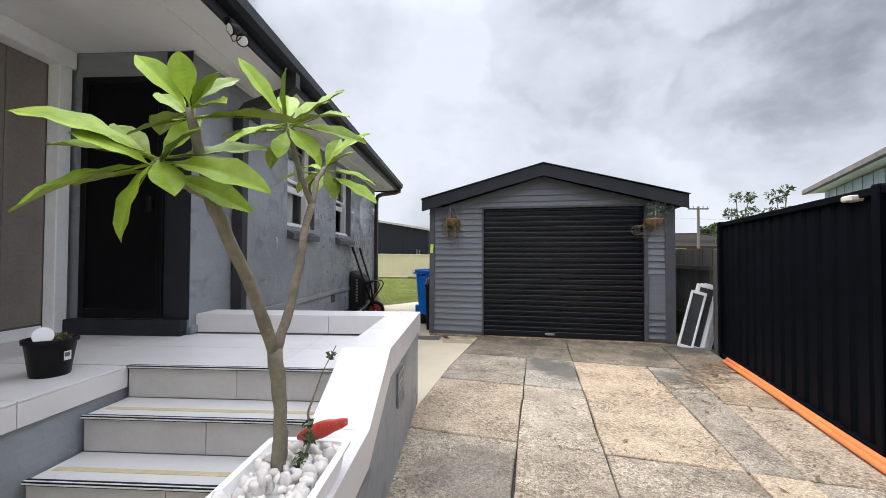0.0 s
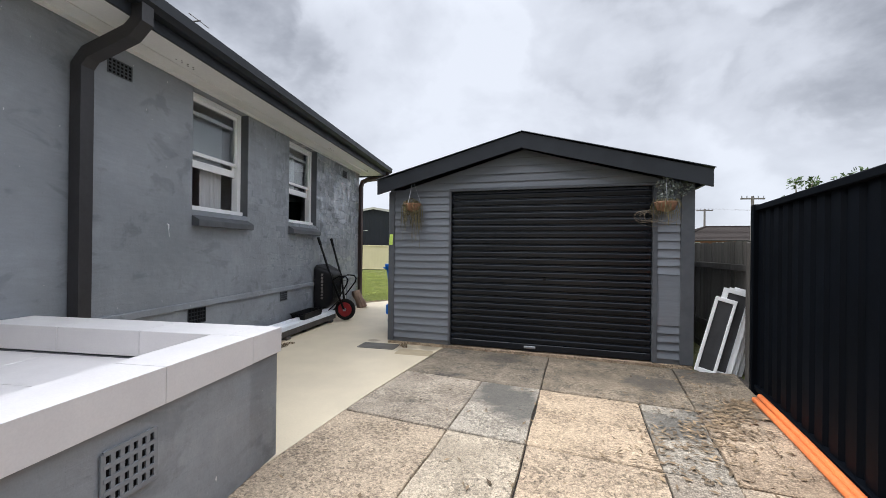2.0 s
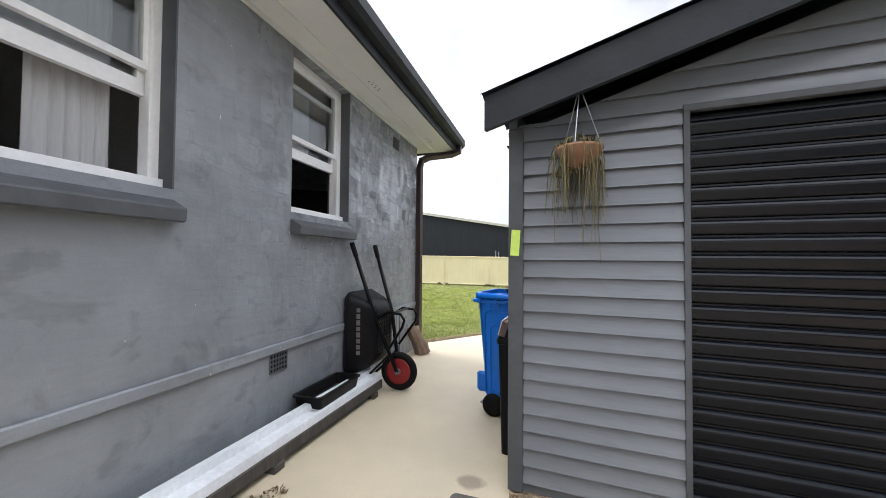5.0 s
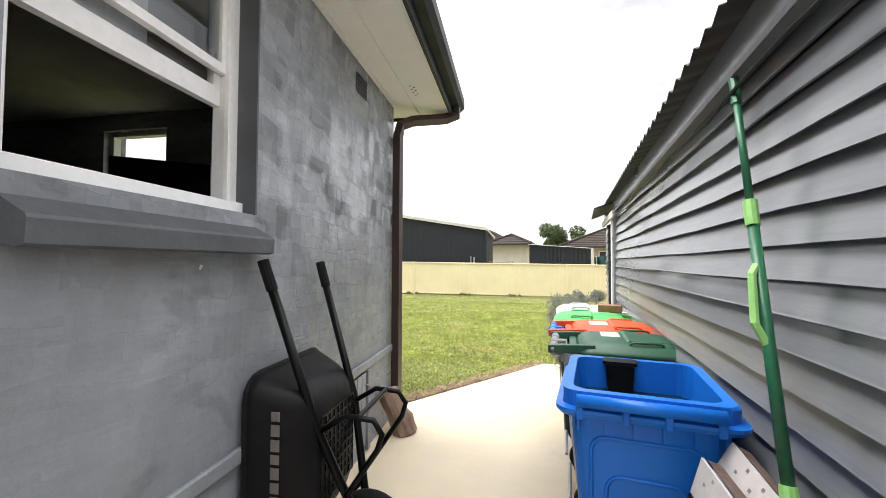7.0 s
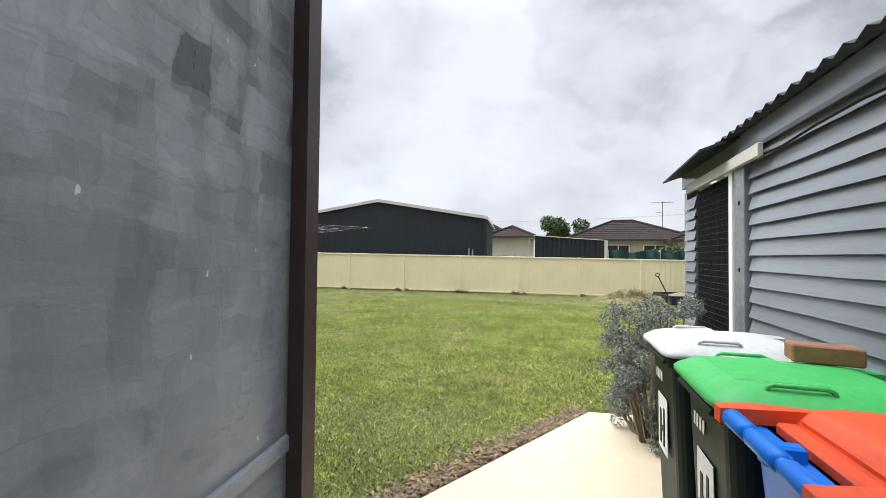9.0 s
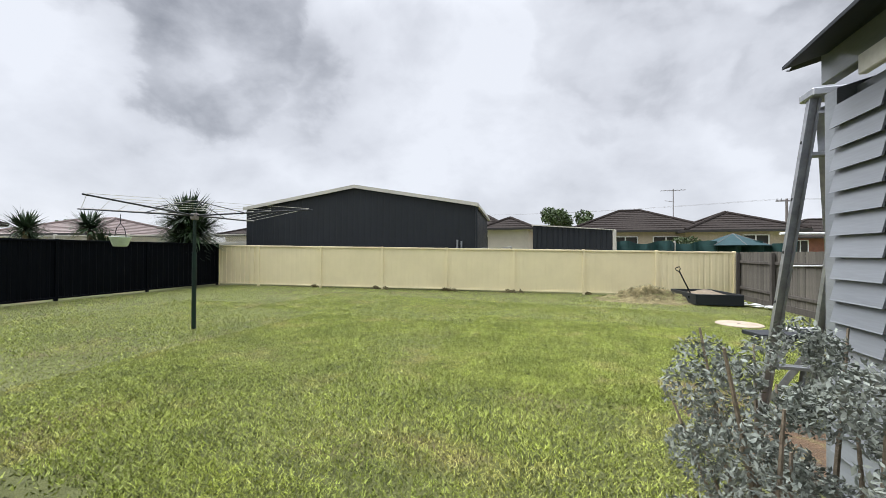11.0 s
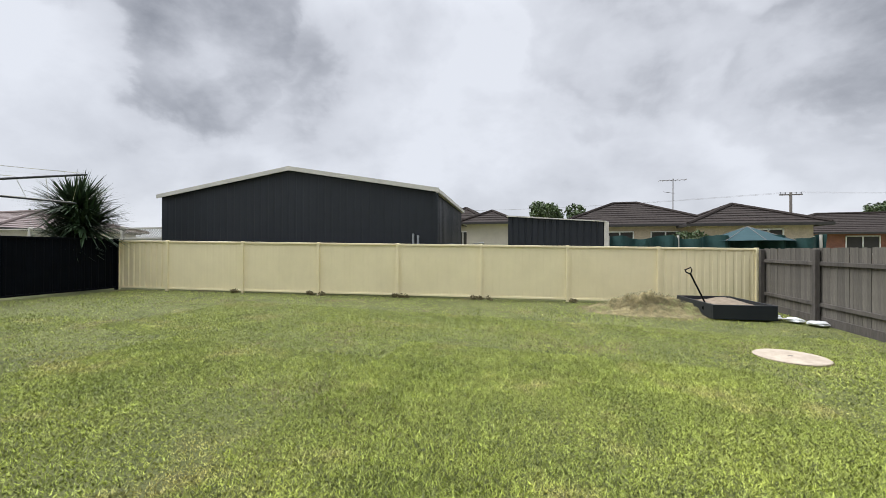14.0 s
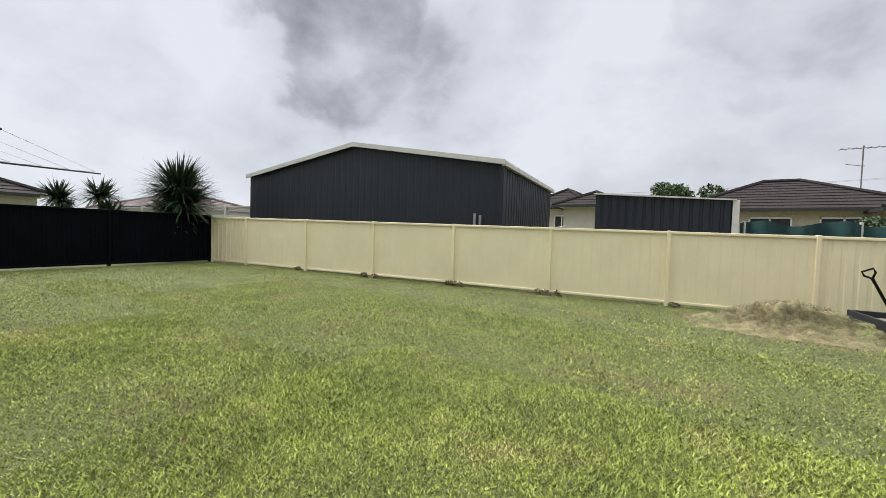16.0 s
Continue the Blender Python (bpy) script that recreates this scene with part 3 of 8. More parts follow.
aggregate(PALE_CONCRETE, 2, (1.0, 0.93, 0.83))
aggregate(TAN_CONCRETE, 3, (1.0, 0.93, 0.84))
SPOTS = [(0.90, 4.48, 0.36, 0.85), (1.08, 4.22, 0.32, 0.8), (0.80, 4.66, 0.25, 0.8), (2.26, 4.30, 0.30, 0.75), (2.42, 4.50, 0.22, 0.6), (0.11, 3.52, 0.16, 0.7), (0.3, 1.9, 0.5, 0.5), (2.9, 4.7, 0.3, 0.5)]
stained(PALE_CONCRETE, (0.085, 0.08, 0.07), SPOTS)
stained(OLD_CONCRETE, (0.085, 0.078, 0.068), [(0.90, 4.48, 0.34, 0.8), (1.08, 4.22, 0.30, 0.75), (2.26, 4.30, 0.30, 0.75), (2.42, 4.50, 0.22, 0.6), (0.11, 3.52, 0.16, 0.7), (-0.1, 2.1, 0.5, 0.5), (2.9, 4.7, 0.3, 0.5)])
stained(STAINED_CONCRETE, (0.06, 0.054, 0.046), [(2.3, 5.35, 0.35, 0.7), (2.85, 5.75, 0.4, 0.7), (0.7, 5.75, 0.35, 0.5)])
stained(CREAM_CONCRETE, (0.16, 0.12, 0.08), [(-2.22, 4.16, 0.2, 0.75), (-2.24, 4.39, 0.14, 0.6), (-2.3, 5.31, 0.13, 0.7), (-1.26, 6.06, 0.1, 0.6), (-0.64, 5.8, 0.16, 0.4), (-0.61, 6.36, 0.12, 0.5), (-2.32, 4.2, 0.22, 0.6), (-0.62, 5.75, 0.22, 0.5), (-0.35, 5.95, 0.2, 0.6), (-2.5, 3.1, 0.2, 0.5)])

# ---- shapes ----
def part(name, bm, material, parent=None, label="", smooth=False):
    """Links a bmesh as one mesh object, under a thing or a part where given."""
    me = bpy.data.meshes.new(name)
    bm.to_mesh(me)
    bm.free()
    for m in material if isinstance(material, (list, tuple)) else (material,):
        me.materials.append(m)
    if smooth:
        me.polygons.foreach_set("use_smooth", [True] * len(me.polygons))
    ob = new(name, me)
    ob.parent = parent
    if label:
        tagged(ob, label)
    return ob


def thing(name, m, label, category, group="", kind=""):
    ob = new(name)
    ob.empty_display_size = 0.1
    ob.matrix_world = m
    return tagged(ob, label, category, group, kind)


def box(bm, x0, x1, y0, y1, z0, z1, bevel=0.0, m=None):
    v = bmesh.ops.create_cube(bm, size=1)["verts"]
    bmesh.ops.transform(bm, matrix=Matrix.Translation(((x0 + x1) / 2, (y0 + y1) / 2, (z0 + z1) / 2)) @ Matrix.Diagonal((abs(x1 - x0), abs(y1 - y0), abs(z1 - z0), 1)), verts=v)
    if bevel:
        e = list({e for w in v for e in w.link_edges})
        v = list({w for f in bmesh.ops.bevel(bm, geom=e, offset=bevel, segments=1, affect="EDGES")["faces"] for w in f.verts})
    if m is not None:
        bmesh.ops.transform(bm, matrix=m, verts=list({w for a in v for f in a.link_faces for w in f.verts} | set(v)))
    return bm


def boxes(*rows, bevel=0.0):
    bm = bmesh.new()
    for r in rows:
        box(bm, *r, bevel=bevel)
    return bm


def tube(bm, points, radius, sides=8, caps=True, square=False):
    """A round or square pipe along a line of points; radius may be one number or one a point."""
    pts = [Vector(p) for p in points]
    rad = radius if isinstance(radius, (list, tuple)) else [radius] * len(pts)
    rings, side = [], None
    for i, p in enumerate(pts):
        d = (pts[min(i + 1, len(pts) - 1)] - pts[max(i - 1, 0)]).normalized()
        if side is None:
            side = d.cross(Vector((0, 0, 1)) if abs(d.z) < 0.9 else Vector((0, 1, 0))).normalized()
        side = (side - d * side.dot(d)).normalized()
        up = side.cross(d)
        k = 4 if square else sides
        turn = math.pi / 4 if square else 0
        rings.append([bm.verts.new(p + rad[i] * (math.cos(turn + 2 * math.pi * j / k) * side + math.sin(turn + 2 * math.pi * j / k) * up)) for j in range(k)])
    k = len(rings[0])
    for a, b in zip(rings, rings[1:]):
        for j in range(k):
            bm.faces.new((a[j], a[(j + 1) % k], b[(j + 1) % k], b[j]))
    if caps:
        bm.faces.new(list(reversed(rings[0])))
        bm.faces.new(rings[-1])
    return bm


def tubes(*rows, sides=8, square=False):
    bm = bmesh.new()
    for pts, r in rows:
        tube(bm, pts, r, sides, square=square)
    bmesh.ops.recalc_face_normals(bm, faces=bm.faces)
    return bm


def loft(rings, cap_start=True, cap_end=True, closed=True):
    """A skin over rings of points of equal number."""
    bm = bmesh.new()
    vs = [[bm.verts.new(p) for p in r] for r in rings]
    k = len(vs[0])
    for a, b in zip(vs, vs[1:]):
        for j in range(k if closed else k - 1):
            bm.faces.new((a[j], a[(j + 1) % k], b[(j + 1) % k], b[j]))
    if cap_start:
        bm.faces.new(list(reversed(vs[0])))
    if cap_end:
        bm.faces.new(vs[-1])
    bmesh.ops.recalc_face_normals(bm, faces=bm.faces)
    return bm


def extrude(outline, along):
    """A prism: an outline of 3D points pushed along a vector."""
    d = Vector(along)
    return loft([[Vector(p) for p in outline], [Vector(p) + d for p in outline]])


def lathe(profile, sides=20, cap_start=True, cap_end=True):
    return loft([[(r * math.cos(2 * math.pi * j / sides), r * math.sin(2 * math.pi * j / sides), z) for j in range(sides)] for r, z in profile], cap_start, cap_end)


def rounded(x0, x1, y0, y1, r, z, n=4):
    out = []
    for cx, cy, a0 in ((x1 - r, y1 - r, 0), (x0 + r, y1 - r, 90), (x0 + r, y0 + r, 180), (x1 - r, y0 + r, 270)):
        for i in range(n + 1):
            a = radians(a0 + 90 * i / n)
            out.append((cx + r * math.cos(a), cy + r * math.sin(a), z))
    return out


def holed_wall(us, zs, holes, w0, w1, axis="x"):
    """A wall between w0 and w1 in thickness, over the grid of us and zs, with square holes (u0, u1, z0, z1) right through it."""
    us = sorted({*us, *(h[0] for h in holes), *(h[1] for h in holes)})
    zs = sorted({*zs, *(h[2] for h in holes), *(h[3] for h in holes)})
    solid = {}
    for i in range(len(us) - 1):
        for j in range(len(zs) - 1):
            u, z = (us[i] + us[i + 1]) / 2, (zs[j] + zs[j + 1]) / 2
            solid[i, j] = not any(a < u < b and c < z < d for a, b, c, d in holes)
    bm = bmesh.new()
    cache = {}

    def v(i, j, w):
        if (i, j, w) not in cache:
            cache[i, j, w] = bm.verts.new((w, us[i], zs[j]) if axis == "x" else (us[i], w, zs[j]))
        return cache[i, j, w]

    for (i, j), s in solid.items():
        if not s:
            continue
        for w in (w0, w1):
            bm.faces.new((v(i, j, w), v(i + 1, j, w), v(i + 1, j + 1, w), v(i, j + 1, w)))
        for di, dj, a, b in ((-1, 0, (i, j), (i, j + 1)), (1, 0, (i + 1, j), (i + 1, j + 1)), (0, -1, (i, j), (i + 1, j)), (0, 1, (i, j + 1), (i + 1, j + 1))):
            if not solid.get((i + di, j + dj), False):
                bm.faces.new((v(*a, w0), v(*b, w0), v(*b, w1), v(*a, w1)))
    bmesh.ops.recalc_face_normals(bm, faces=bm.faces)
    return bm


def triangles(name, verts, faces, material, parent=None):
    """One mesh from arrays of corners and triangles."""
    me = bpy.data.meshes.new(name)
    verts, faces = np.asarray(verts, np.float32), np.asarray(faces, np.int32)
    k = faces.shape[1]
    me.vertices.add(len(verts))
    me.vertices.foreach_set("co", verts.ravel())
    me.loops.add(faces.size)
    me.loops.foreach_set("vertex_index", faces.ravel())
    me.polygons.add(len(faces))
    me.polygons.foreach_set("loop_start", np.arange(0, faces.size, k, dtype=np.int32))
    me.update(calc_edges=True)
    me.materials.append(material)
    ob = new(name, me)
    ob.parent = parent
    return ob


def leaf_cloud(name, centres, radii, count, size, material, parent, seed, squash=0.8):
    """Many small folded leaves scattered through balls about the centres."""
    g = np.random.default_rng(seed)
    c, r = np.array(centres, float), np.array(radii, float)
    pick = g.choice(len(c), count, p=r ** 2 / (r ** 2).sum())
    d = g.normal(size=(count, 3))
    d /= np.linalg.norm(d, axis=1)[:, None]
    p = c[pick] + d * (r[pick] * g.uniform(0.35, 1.0, count) ** 0.6)[:, None] * np.array([1, 1, squash])
    a = g.normal(size=(count, 3))
    a /= np.linalg.norm(a, axis=1)[:, None]
    b = np.cross(a, g.normal(size=(count, 3)))
    b /= np.linalg.norm(b, axis=1)[:, None]
    s = (size * g.uniform(0.6, 1.3, count))[:, None]
    v = np.stack([p - a * s, p + b * s * 0.38, p + a * s, p - b * s * 0.38], 1).reshape(-1, 3)
    return triangles(name, v, np.arange(4 * count).reshape(-1, 4), material, parent)

# ---- ground ----
def ground_height(x, y):
    """The yard is flat by the house; the lawn falls gently towards the timber fence."""
    k = min(max((y - 10.5) / 3.0, 0), 1)
    return -0.011 * (min(max(x, -16), 5) + 3.5) * k


bm = bmesh.new()
xs = [-400, -120, -60, -30] + [-22 + i for i in range(35)] + [20, 40, 80, 150, 400]
ys = [-300, -80, -30, -15] + [-8 + i for i in range(44)] + [45, 70, 120, 200, 500]
grid = [[bm.verts.new((x, y, ground_height(x, y) - 0.035)) for x in xs] for y in ys]
for j in range(len(ys) - 1):
    for i in range(len(xs) - 1):
        bm.faces.new((grid[j][i], grid[j][i + 1], grid[j + 1][i + 1], grid[j + 1][i]))
tagged(part("ground", bm, LAWN), "mown patchy green and straw lawn ground", "ground", kind="structure")

HOUSE = pose(-3.27, 9.18, 0, 0, 0, 8.3)


def at_house(x, y, z, rz=0.0):
    return HOUSE @ pose(x, y, z, 0, 0, rz)


# the cream painted path beside the house, cut off slantwise where the lawn begins
path_line = [(-0.50, -3.0), (-0.42, 1.5), (-0.33, 4.1), (-0.17, 6.02), (-1.0, 6.02), (-1.0, 10.72), (-1.42, 10.72), (-1.50, 11.83), (-1.95, 11.77), (-3.22, 9.64), (-3.45, 9.3), (-3.2, 7.4), (-2.2, 0.6), (-1.7, -3.0)]
path = part("path", extrude([(x, y, -0.12) for x, y in path_line], (0, 0, 0.12)), CREAM_CONCRETE)
tagged(path, "cream painted concrete path beside the grey house", "path", kind="structure")

# the driveway of old concrete slabs with open joints
drive = thing("driveway", pose(0, 0, 0), "weathered exposed-aggregate concrete slab driveway with dark stains", "driveway", kind="structure")
part("bedding", boxes((-0.9, 3.3, -6.0, 6.0, -0.2, -0.03)), SOIL, drive)


def slab(corners, seed):
    g = random.Random(seed)
    cx, cy = sum(c[0] for c in corners) / 4, sum(c[1] for c in corners) / 4
    pts = []
    for (ax, ay), (bx, by) in zip(corners, corners[1:] + corners[:1]):
        for k in range(4):
            f = k / 4
            j = 0.006 if k else 0.004
            px, py = ax + (bx - ax) * f + g.uniform(-j, j), ay + (by - ay) * f + g.uniform(-j, j)
            d = math.hypot(px - cx, py - cy)
            pts.append((px - (px - cx) / d * 0.007, py - (0.010 if py > cy else -0.010)))
    z = g.uniform(-0.006, 0.004)
    inner = [(px - (px - cx) * 0.012, py - (py - cy) * 0.012) for px, py in pts]
    return loft([[(px, py, -0.06) for px, py in pts], [(px, py, z - 0.008) for px, py in pts], [(px, py, z) for px, py in inner]], cap_start=False)


rows_y = [6.02, 4.78, 3.63, 2.33, 1.15, -0.05, -1.2, -2.4, -3.6]
cols = [(-0.16, 0.085), (0.66, 0.038), (1.24, 0.036), (2.12, 0.05), (2.62, 0.10), (3.24, 0.11)]
for j in range(len(rows_y) - 1):
    for i in range(len(cols) - 1):
        def corner(c, y, tilt=0.0):
            x = c[0] + (y - 6.0) * c[1]
            return (x, y - 0.085 * (x - 1.2) + (0.0 if y < 6 else 0.06 * (x - 1.2)))
        if j == 0 and i in (0, 2, 3):
            if i == 3:
                continue
            a, b = (cols[0], cols[2]) if i == 0 else (cols[2], cols[4])
        elif j == 0 and i == 1:
            continue
        else:
            a, b = cols[i], cols[i + 1]
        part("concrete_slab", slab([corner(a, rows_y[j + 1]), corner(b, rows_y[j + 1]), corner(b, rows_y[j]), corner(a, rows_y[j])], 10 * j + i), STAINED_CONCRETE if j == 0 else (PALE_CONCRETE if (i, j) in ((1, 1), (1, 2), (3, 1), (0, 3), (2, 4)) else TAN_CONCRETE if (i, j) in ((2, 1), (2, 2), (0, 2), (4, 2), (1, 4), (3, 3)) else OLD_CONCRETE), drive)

# ---- the grey house ----
house = thing("house", HOUSE, "single-storey grey bagged-brick house with white sash windows", "house")
EAVE, SOFFIT_Z = 0.54, 3.15
W1, W2 = (-5.07, -4.12, 1.762, 3.12), (-3.10, -2.16, 1.762, 3.12)
part("wall", holed_wall([-6.9, 0], [0.0, 0.70, SOFFIT_Z], [W1, W2], -0.25, 0.0), WALL, house)
part("rear_wall", holed_wall([-7.0, -0.25], [0.0, SOFFIT_Z], [(-3.25, -2.45, 2.15, 2.98)], -0.25, 0.0, axis="y"), WALL, house)
part("far_wall", boxes((-7.25, -7.0, -11.5, 0, 0, SOFFIT_Z)), WALL, house)
part("door_wall", holed_wall([-1.2, -0.25], [0.62, SOFFIT_Z], [(-1.0, -0.24, 0.80, 2.92)], -6.9, -6.75, axis="y"), WALL, house)
part("partition", boxes((-7.0, -0.25, -3.75, -3.65, 0.6, SOFFIT_Z)), ROOM_WALL, house)
part("room_floor", boxes((-7.0, -0.25, -6.75, -0.25, 0.55, 0.66)), BOARD_FAR, house)
part("room_ceiling", boxes((-7.0, -0.25, -6.75, -0.25, 3.155, 3.19)), ROOM_WALL, house)
part("plinth_band", boxes((0.002, 0.028, -6.9, 0.01, 0.665, 0.735), bevel=0.008), WALL, house)
part("soffit", boxes((0.0, EAVE, -11.4, 0.34, SOFFIT_Z, SOFFIT_Z + 0.02), (-7.0, 0.0, 0.0, 0.34, SOFFIT_Z, SOFFIT_Z + 0.02), (-1.35, 0.0, -11.4, -6.9, SOFFIT_Z, SOFFIT_Z + 0.02)), SOFFIT, house)
for y in (-5.6, -2.3, -0.42):
    tagged(part("vent_holes", tubes(*[([(0.28 + 0.03 * (k % 2), y + 0.035 * k, SOFFIT_Z - 0.0005), (0.28 + 0.03 * (k % 2), y + 0.035 * k, SOFFIT_Z - 0.002)], 0.008) for k in range(7)], sides=8), BLACK_MESH, house), kind="stuff")
part("soffit_bead", boxes((0.004, 0.03, -6.9, 0.0, SOFFIT_Z - 0.03, SOFFIT_Z - 0.001), (0.20, 0.215, -11.4, 0.3, SOFFIT_Z - 0.012, SOFFIT_Z - 0.001)), SOFFIT, house)
part("fascia", boxes((EAVE, EAVE + 0.025, -11.4, 0.365, SOFFIT_Z - 0.03, SOFFIT_Z + 0.19), (-7.2, EAVE, 0.34, 0.365, SOFFIT_Z - 0.03, SOFFIT_Z + 0.19)), CHARCOAL, house)
gut = [(EAVE + 0.027, SOFFIT_Z + 0.17), (EAVE + 0.027, SOFFIT_Z + 0.06), (EAVE + 0.10, SOFFIT_Z + 0.06), (EAVE + 0.14, SOFFIT_Z + 0.10), (EAVE + 0.14, SOFFIT_Z + 0.19), (EAVE + 0.125, SOFFIT_Z + 0.19), (EAVE + 0.125, SOFFIT_Z + 0.11), (EAVE + 0.095, SOFFIT_Z + 0.075), (EAVE + 0.042, SOFFIT_Z + 0.075), (EAVE + 0.042, SOFFIT_Z + 0.17)]
part("gutter", extrude([(x, -11.4, z) for x, z in gut], (0, 11.84, 0)), CHARCOAL, house)
roof_bm = loft([[(EAVE + 0.1, -11.4, SOFFIT_Z + 0.2), (EAVE + 0.1, 0.65, SOFFIT_Z + 0.2), (-7.8, 0.65, SOFFIT_Z + 0.2), (-7.8, -11.4, SOFFIT_Z + 0.2)], [(-3.4, -8, SOFFIT_Z + 1.7), (-3.4, -3.4, SOFFIT_Z + 1.7), (-3.8, -3.4, SOFFIT_Z + 1.7), (-3.8, -8, SOFFIT_Z + 1.7)]])
part("roof", roof_bm, ROOF_TILE, house)


def vent(y0, y1, z0, z1, parent, x=0.0, bars=CHARCOAL, thick=0.004):
    """A terracotta wall vent painted with the wall: a sunken frame with a grid of small openings."""
    w, h = y1 - y0, z1 - z0
    v = part("wall_vent", boxes((x + 0.002, x + 0.004, y0, y1, z0, z1)), BLACK_MESH, parent)
    rows = [(x + 0.004, x + 0.014, y0, y1, z0 + h * k / 4 - thick, z0 + h * k / 4 + thick) for k in range(5)]
    rows += [(x + 0.004, x + 0.012, y0 + w * k / 6 - thick, y0 + w * k / 6 + thick, z0, z1) for k in range(7)]
    part("grille", boxes(*rows), bars, v)


for r in ((-5.11, -4.86, 0.49, 0.655), (-3.32, -3.13, 0.52, 0.655), (-6.02, -5.80, 2.86, 2.99), (-0.99, -0.79, 2.88, 3.02)):
    vent(*r, house, 0.0, TRIM_GREY if r[2] > 2 or -3.4 < r[0] < -3.2 else CHARCOAL)


hatch = part("hatch", boxes((0.003, 0.012, -1.24, -0.74, 0.06, 0.655)), CHARCOAL, house, "grey painted plank hatch to the underfloor")
for k in range(5):
    part("hatch_board", boxes((0.012, 0.026, -1.236 + 0.094 * k, -1.15 + 0.094 * k, 0.07, 0.645), bevel=0.004), WALL, hatch)
part("hatch_post", boxes((0.003, 0.04, -0.755, -0.70, 0.02, 0.662), bevel=0.004), WALL, hatch)
part("latch", tubes(([(0.03, -0.80, 0.56), (0.045, -0.78, 0.55), (0.045, -0.73, 0.53)], 0.006), ([(0.045, -0.735, 0.53), (0.05, -0.735, 0.46)], 0.004), sides=6), ALU, hatch)


def sash_window(y0, y1, z0, z1, raised):
    """A white timber double-hung window in the wall's opening, its lower sash lifted, over a sloping rendered sill."""
    win = part("window", boxes((-0.2, -0.06, y0 + 0.002, y1 - 0.014, z0 - 0.002, z0 + 0.055), bevel=0.003), WHITE_PAINT, house, "white gloss timber sash window")
    for nm, r in (("jamb", (-0.2, -0.10, y0 + 0.002, y0 + 0.05, z0 + 0.056, z1 - 0.002)), ("jamb", (-0.2, -0.10, y1 - 0.055, y1 - 0.002, z0 + 0.056, z1 - 0.002)), ("head", (-0.2, -0.10, y0 + 0.051, y1 - 0.056, z1 - 0.05, z1 - 0.002)), ("stop_bead", (-0.125, -0.097, y0 + 0.051, y0 + 0.068, z0 + 0.056, z1 - 0.051)), ("stop_bead", (-0.125, -0.097, y1 - 0.073, y1 - 0.056, z0 + 0.056, z1 - 0.051))):
        part(nm, boxes(r, bevel=0.003), WHITE_PAINT, win)
    zm = (z0 + z1) / 2 + 0.0
    for x, a, b in ((-0.138, zm - 0.03, z1 - 0.052), (-0.178, z0 + 0.045 + raised, zm + 0.02 + raised)):
        ya, yb = y0 + 0.052, y1 - 0.057
        rail = 0.085 if x < -0.15 else 0.04
        part("sash", boxes((x - 0.018, x + 0.018, ya, ya + 0.042, a, b), (x - 0.018, x + 0.018, yb - 0.042, yb, a, b), (x - 0.018, x + 0.018, ya + 0.042, yb - 0.042, a, a + rail), (x - 0.018, x + 0.018, ya + 0.042, yb - 0.042, b - 0.04, b)), WHITE_PAINT, win)
        p = part("pane", boxes((x - 0.002, x + 0.002, ya + 0.04, yb - 0.04, a + rail - 0.002, b - 0.038)), GLASS, win, "clear window glass")
        p.visible_shadow = False
    sill = [(-0.10, z0 - 0.004), (0.0, z0 - 0.058), (0.092, z0 - 0.108), (0.097, z0 - 0.118), (0.093, z0 - 0.178), (0.07, z0 - 0.186), (0.003, z0 - 0.176), (0.003, z0 - 0.06), (-0.10, z0 - 0.02)]
    part("window_sill", extrude([(x, y0 - 0.004, z) for x, z in sill], (0, y1 - y0 + 0.006, 0)), TRIM_GREY, win, "rendered sloping grey window sill")
    part("reveal", boxes((-0.10, 0.003, y1 - 0.012, y1 - 0.001, z0, z1 - 0.002)), TRIM_GREY, win)


sash_window(*W1, 0.47)
sash_window(*W2, 0.46)
win = part("rear_window", boxes((-3.25, -2.45, -0.18, -0.1, 2.15, 2.2)), WHITE_PAINT, house, "white window in the rear wall")
for r in ((-3.25, -2.45, -0.18, -0.1, 2.93, 2.98), (-3.25, -3.2, -0.18, -0.1, 2.2, 2.93), (-2.5, -2.45, -0.18, -0.1, 2.2, 2.93), (-3.2, -2.5, -0.17, -0.12, 2.4, 2.425), (-3.2, -2.5, -0.17, -0.12, 2.56, 2.585)):
    part("window_bar", boxes(r), WHITE_PAINT, win)
curtain_bm = bmesh.new()
line = [(-0.30 + 0.022 * math.sin(i * 1.9), -4.62 + i * 0.02) for i in range(20)]
for (xa, ya), (xb, yb) in zip(line, line[1:]):
    curtain_bm.faces.new([curtain_bm.verts.new(p) for p in ((xa, ya, 1.2), (xb, yb, 1.2), (xb, yb, 3.0), (xa, ya, 3.0))])
bmesh.ops.remove_doubles(curtain_bm, verts=curtain_bm.verts, dist=0.001)
tagged(part("curtain", curtain_bm, CURTAIN, None, smooth=True), "pale sheer curtain hanging inside the sash window", "curtain").matrix_world = HOUSE
scr = part("sheer_blind", boxes((-0.268, -0.262, -2.97, -2.5, 2.36, 3.0)), CURTAIN)
scr.matrix_world = HOUSE
tagged(scr, "grey sheer blind behind the upper window glass", "blind")
scr = part("sheer_blind", boxes((-0.268, -0.262, -4.99, -4.3, 2.40, 2.96)), CURTAIN)
scr.matrix_world = HOUSE
tagged(scr, "grey sheer blind behind the upper window glass", "blind")
tv = thing("television", HOUSE @ pose(-1.55, -0.95, 0.66, 0, 0, 35), "dark flat television on a low cabinet indoors", "television")
part("cabinet", boxes((-0.6, 0.6, -0.2, 0.2, 0, 1.1), bevel=0.01), ROOM_DARK, tv)
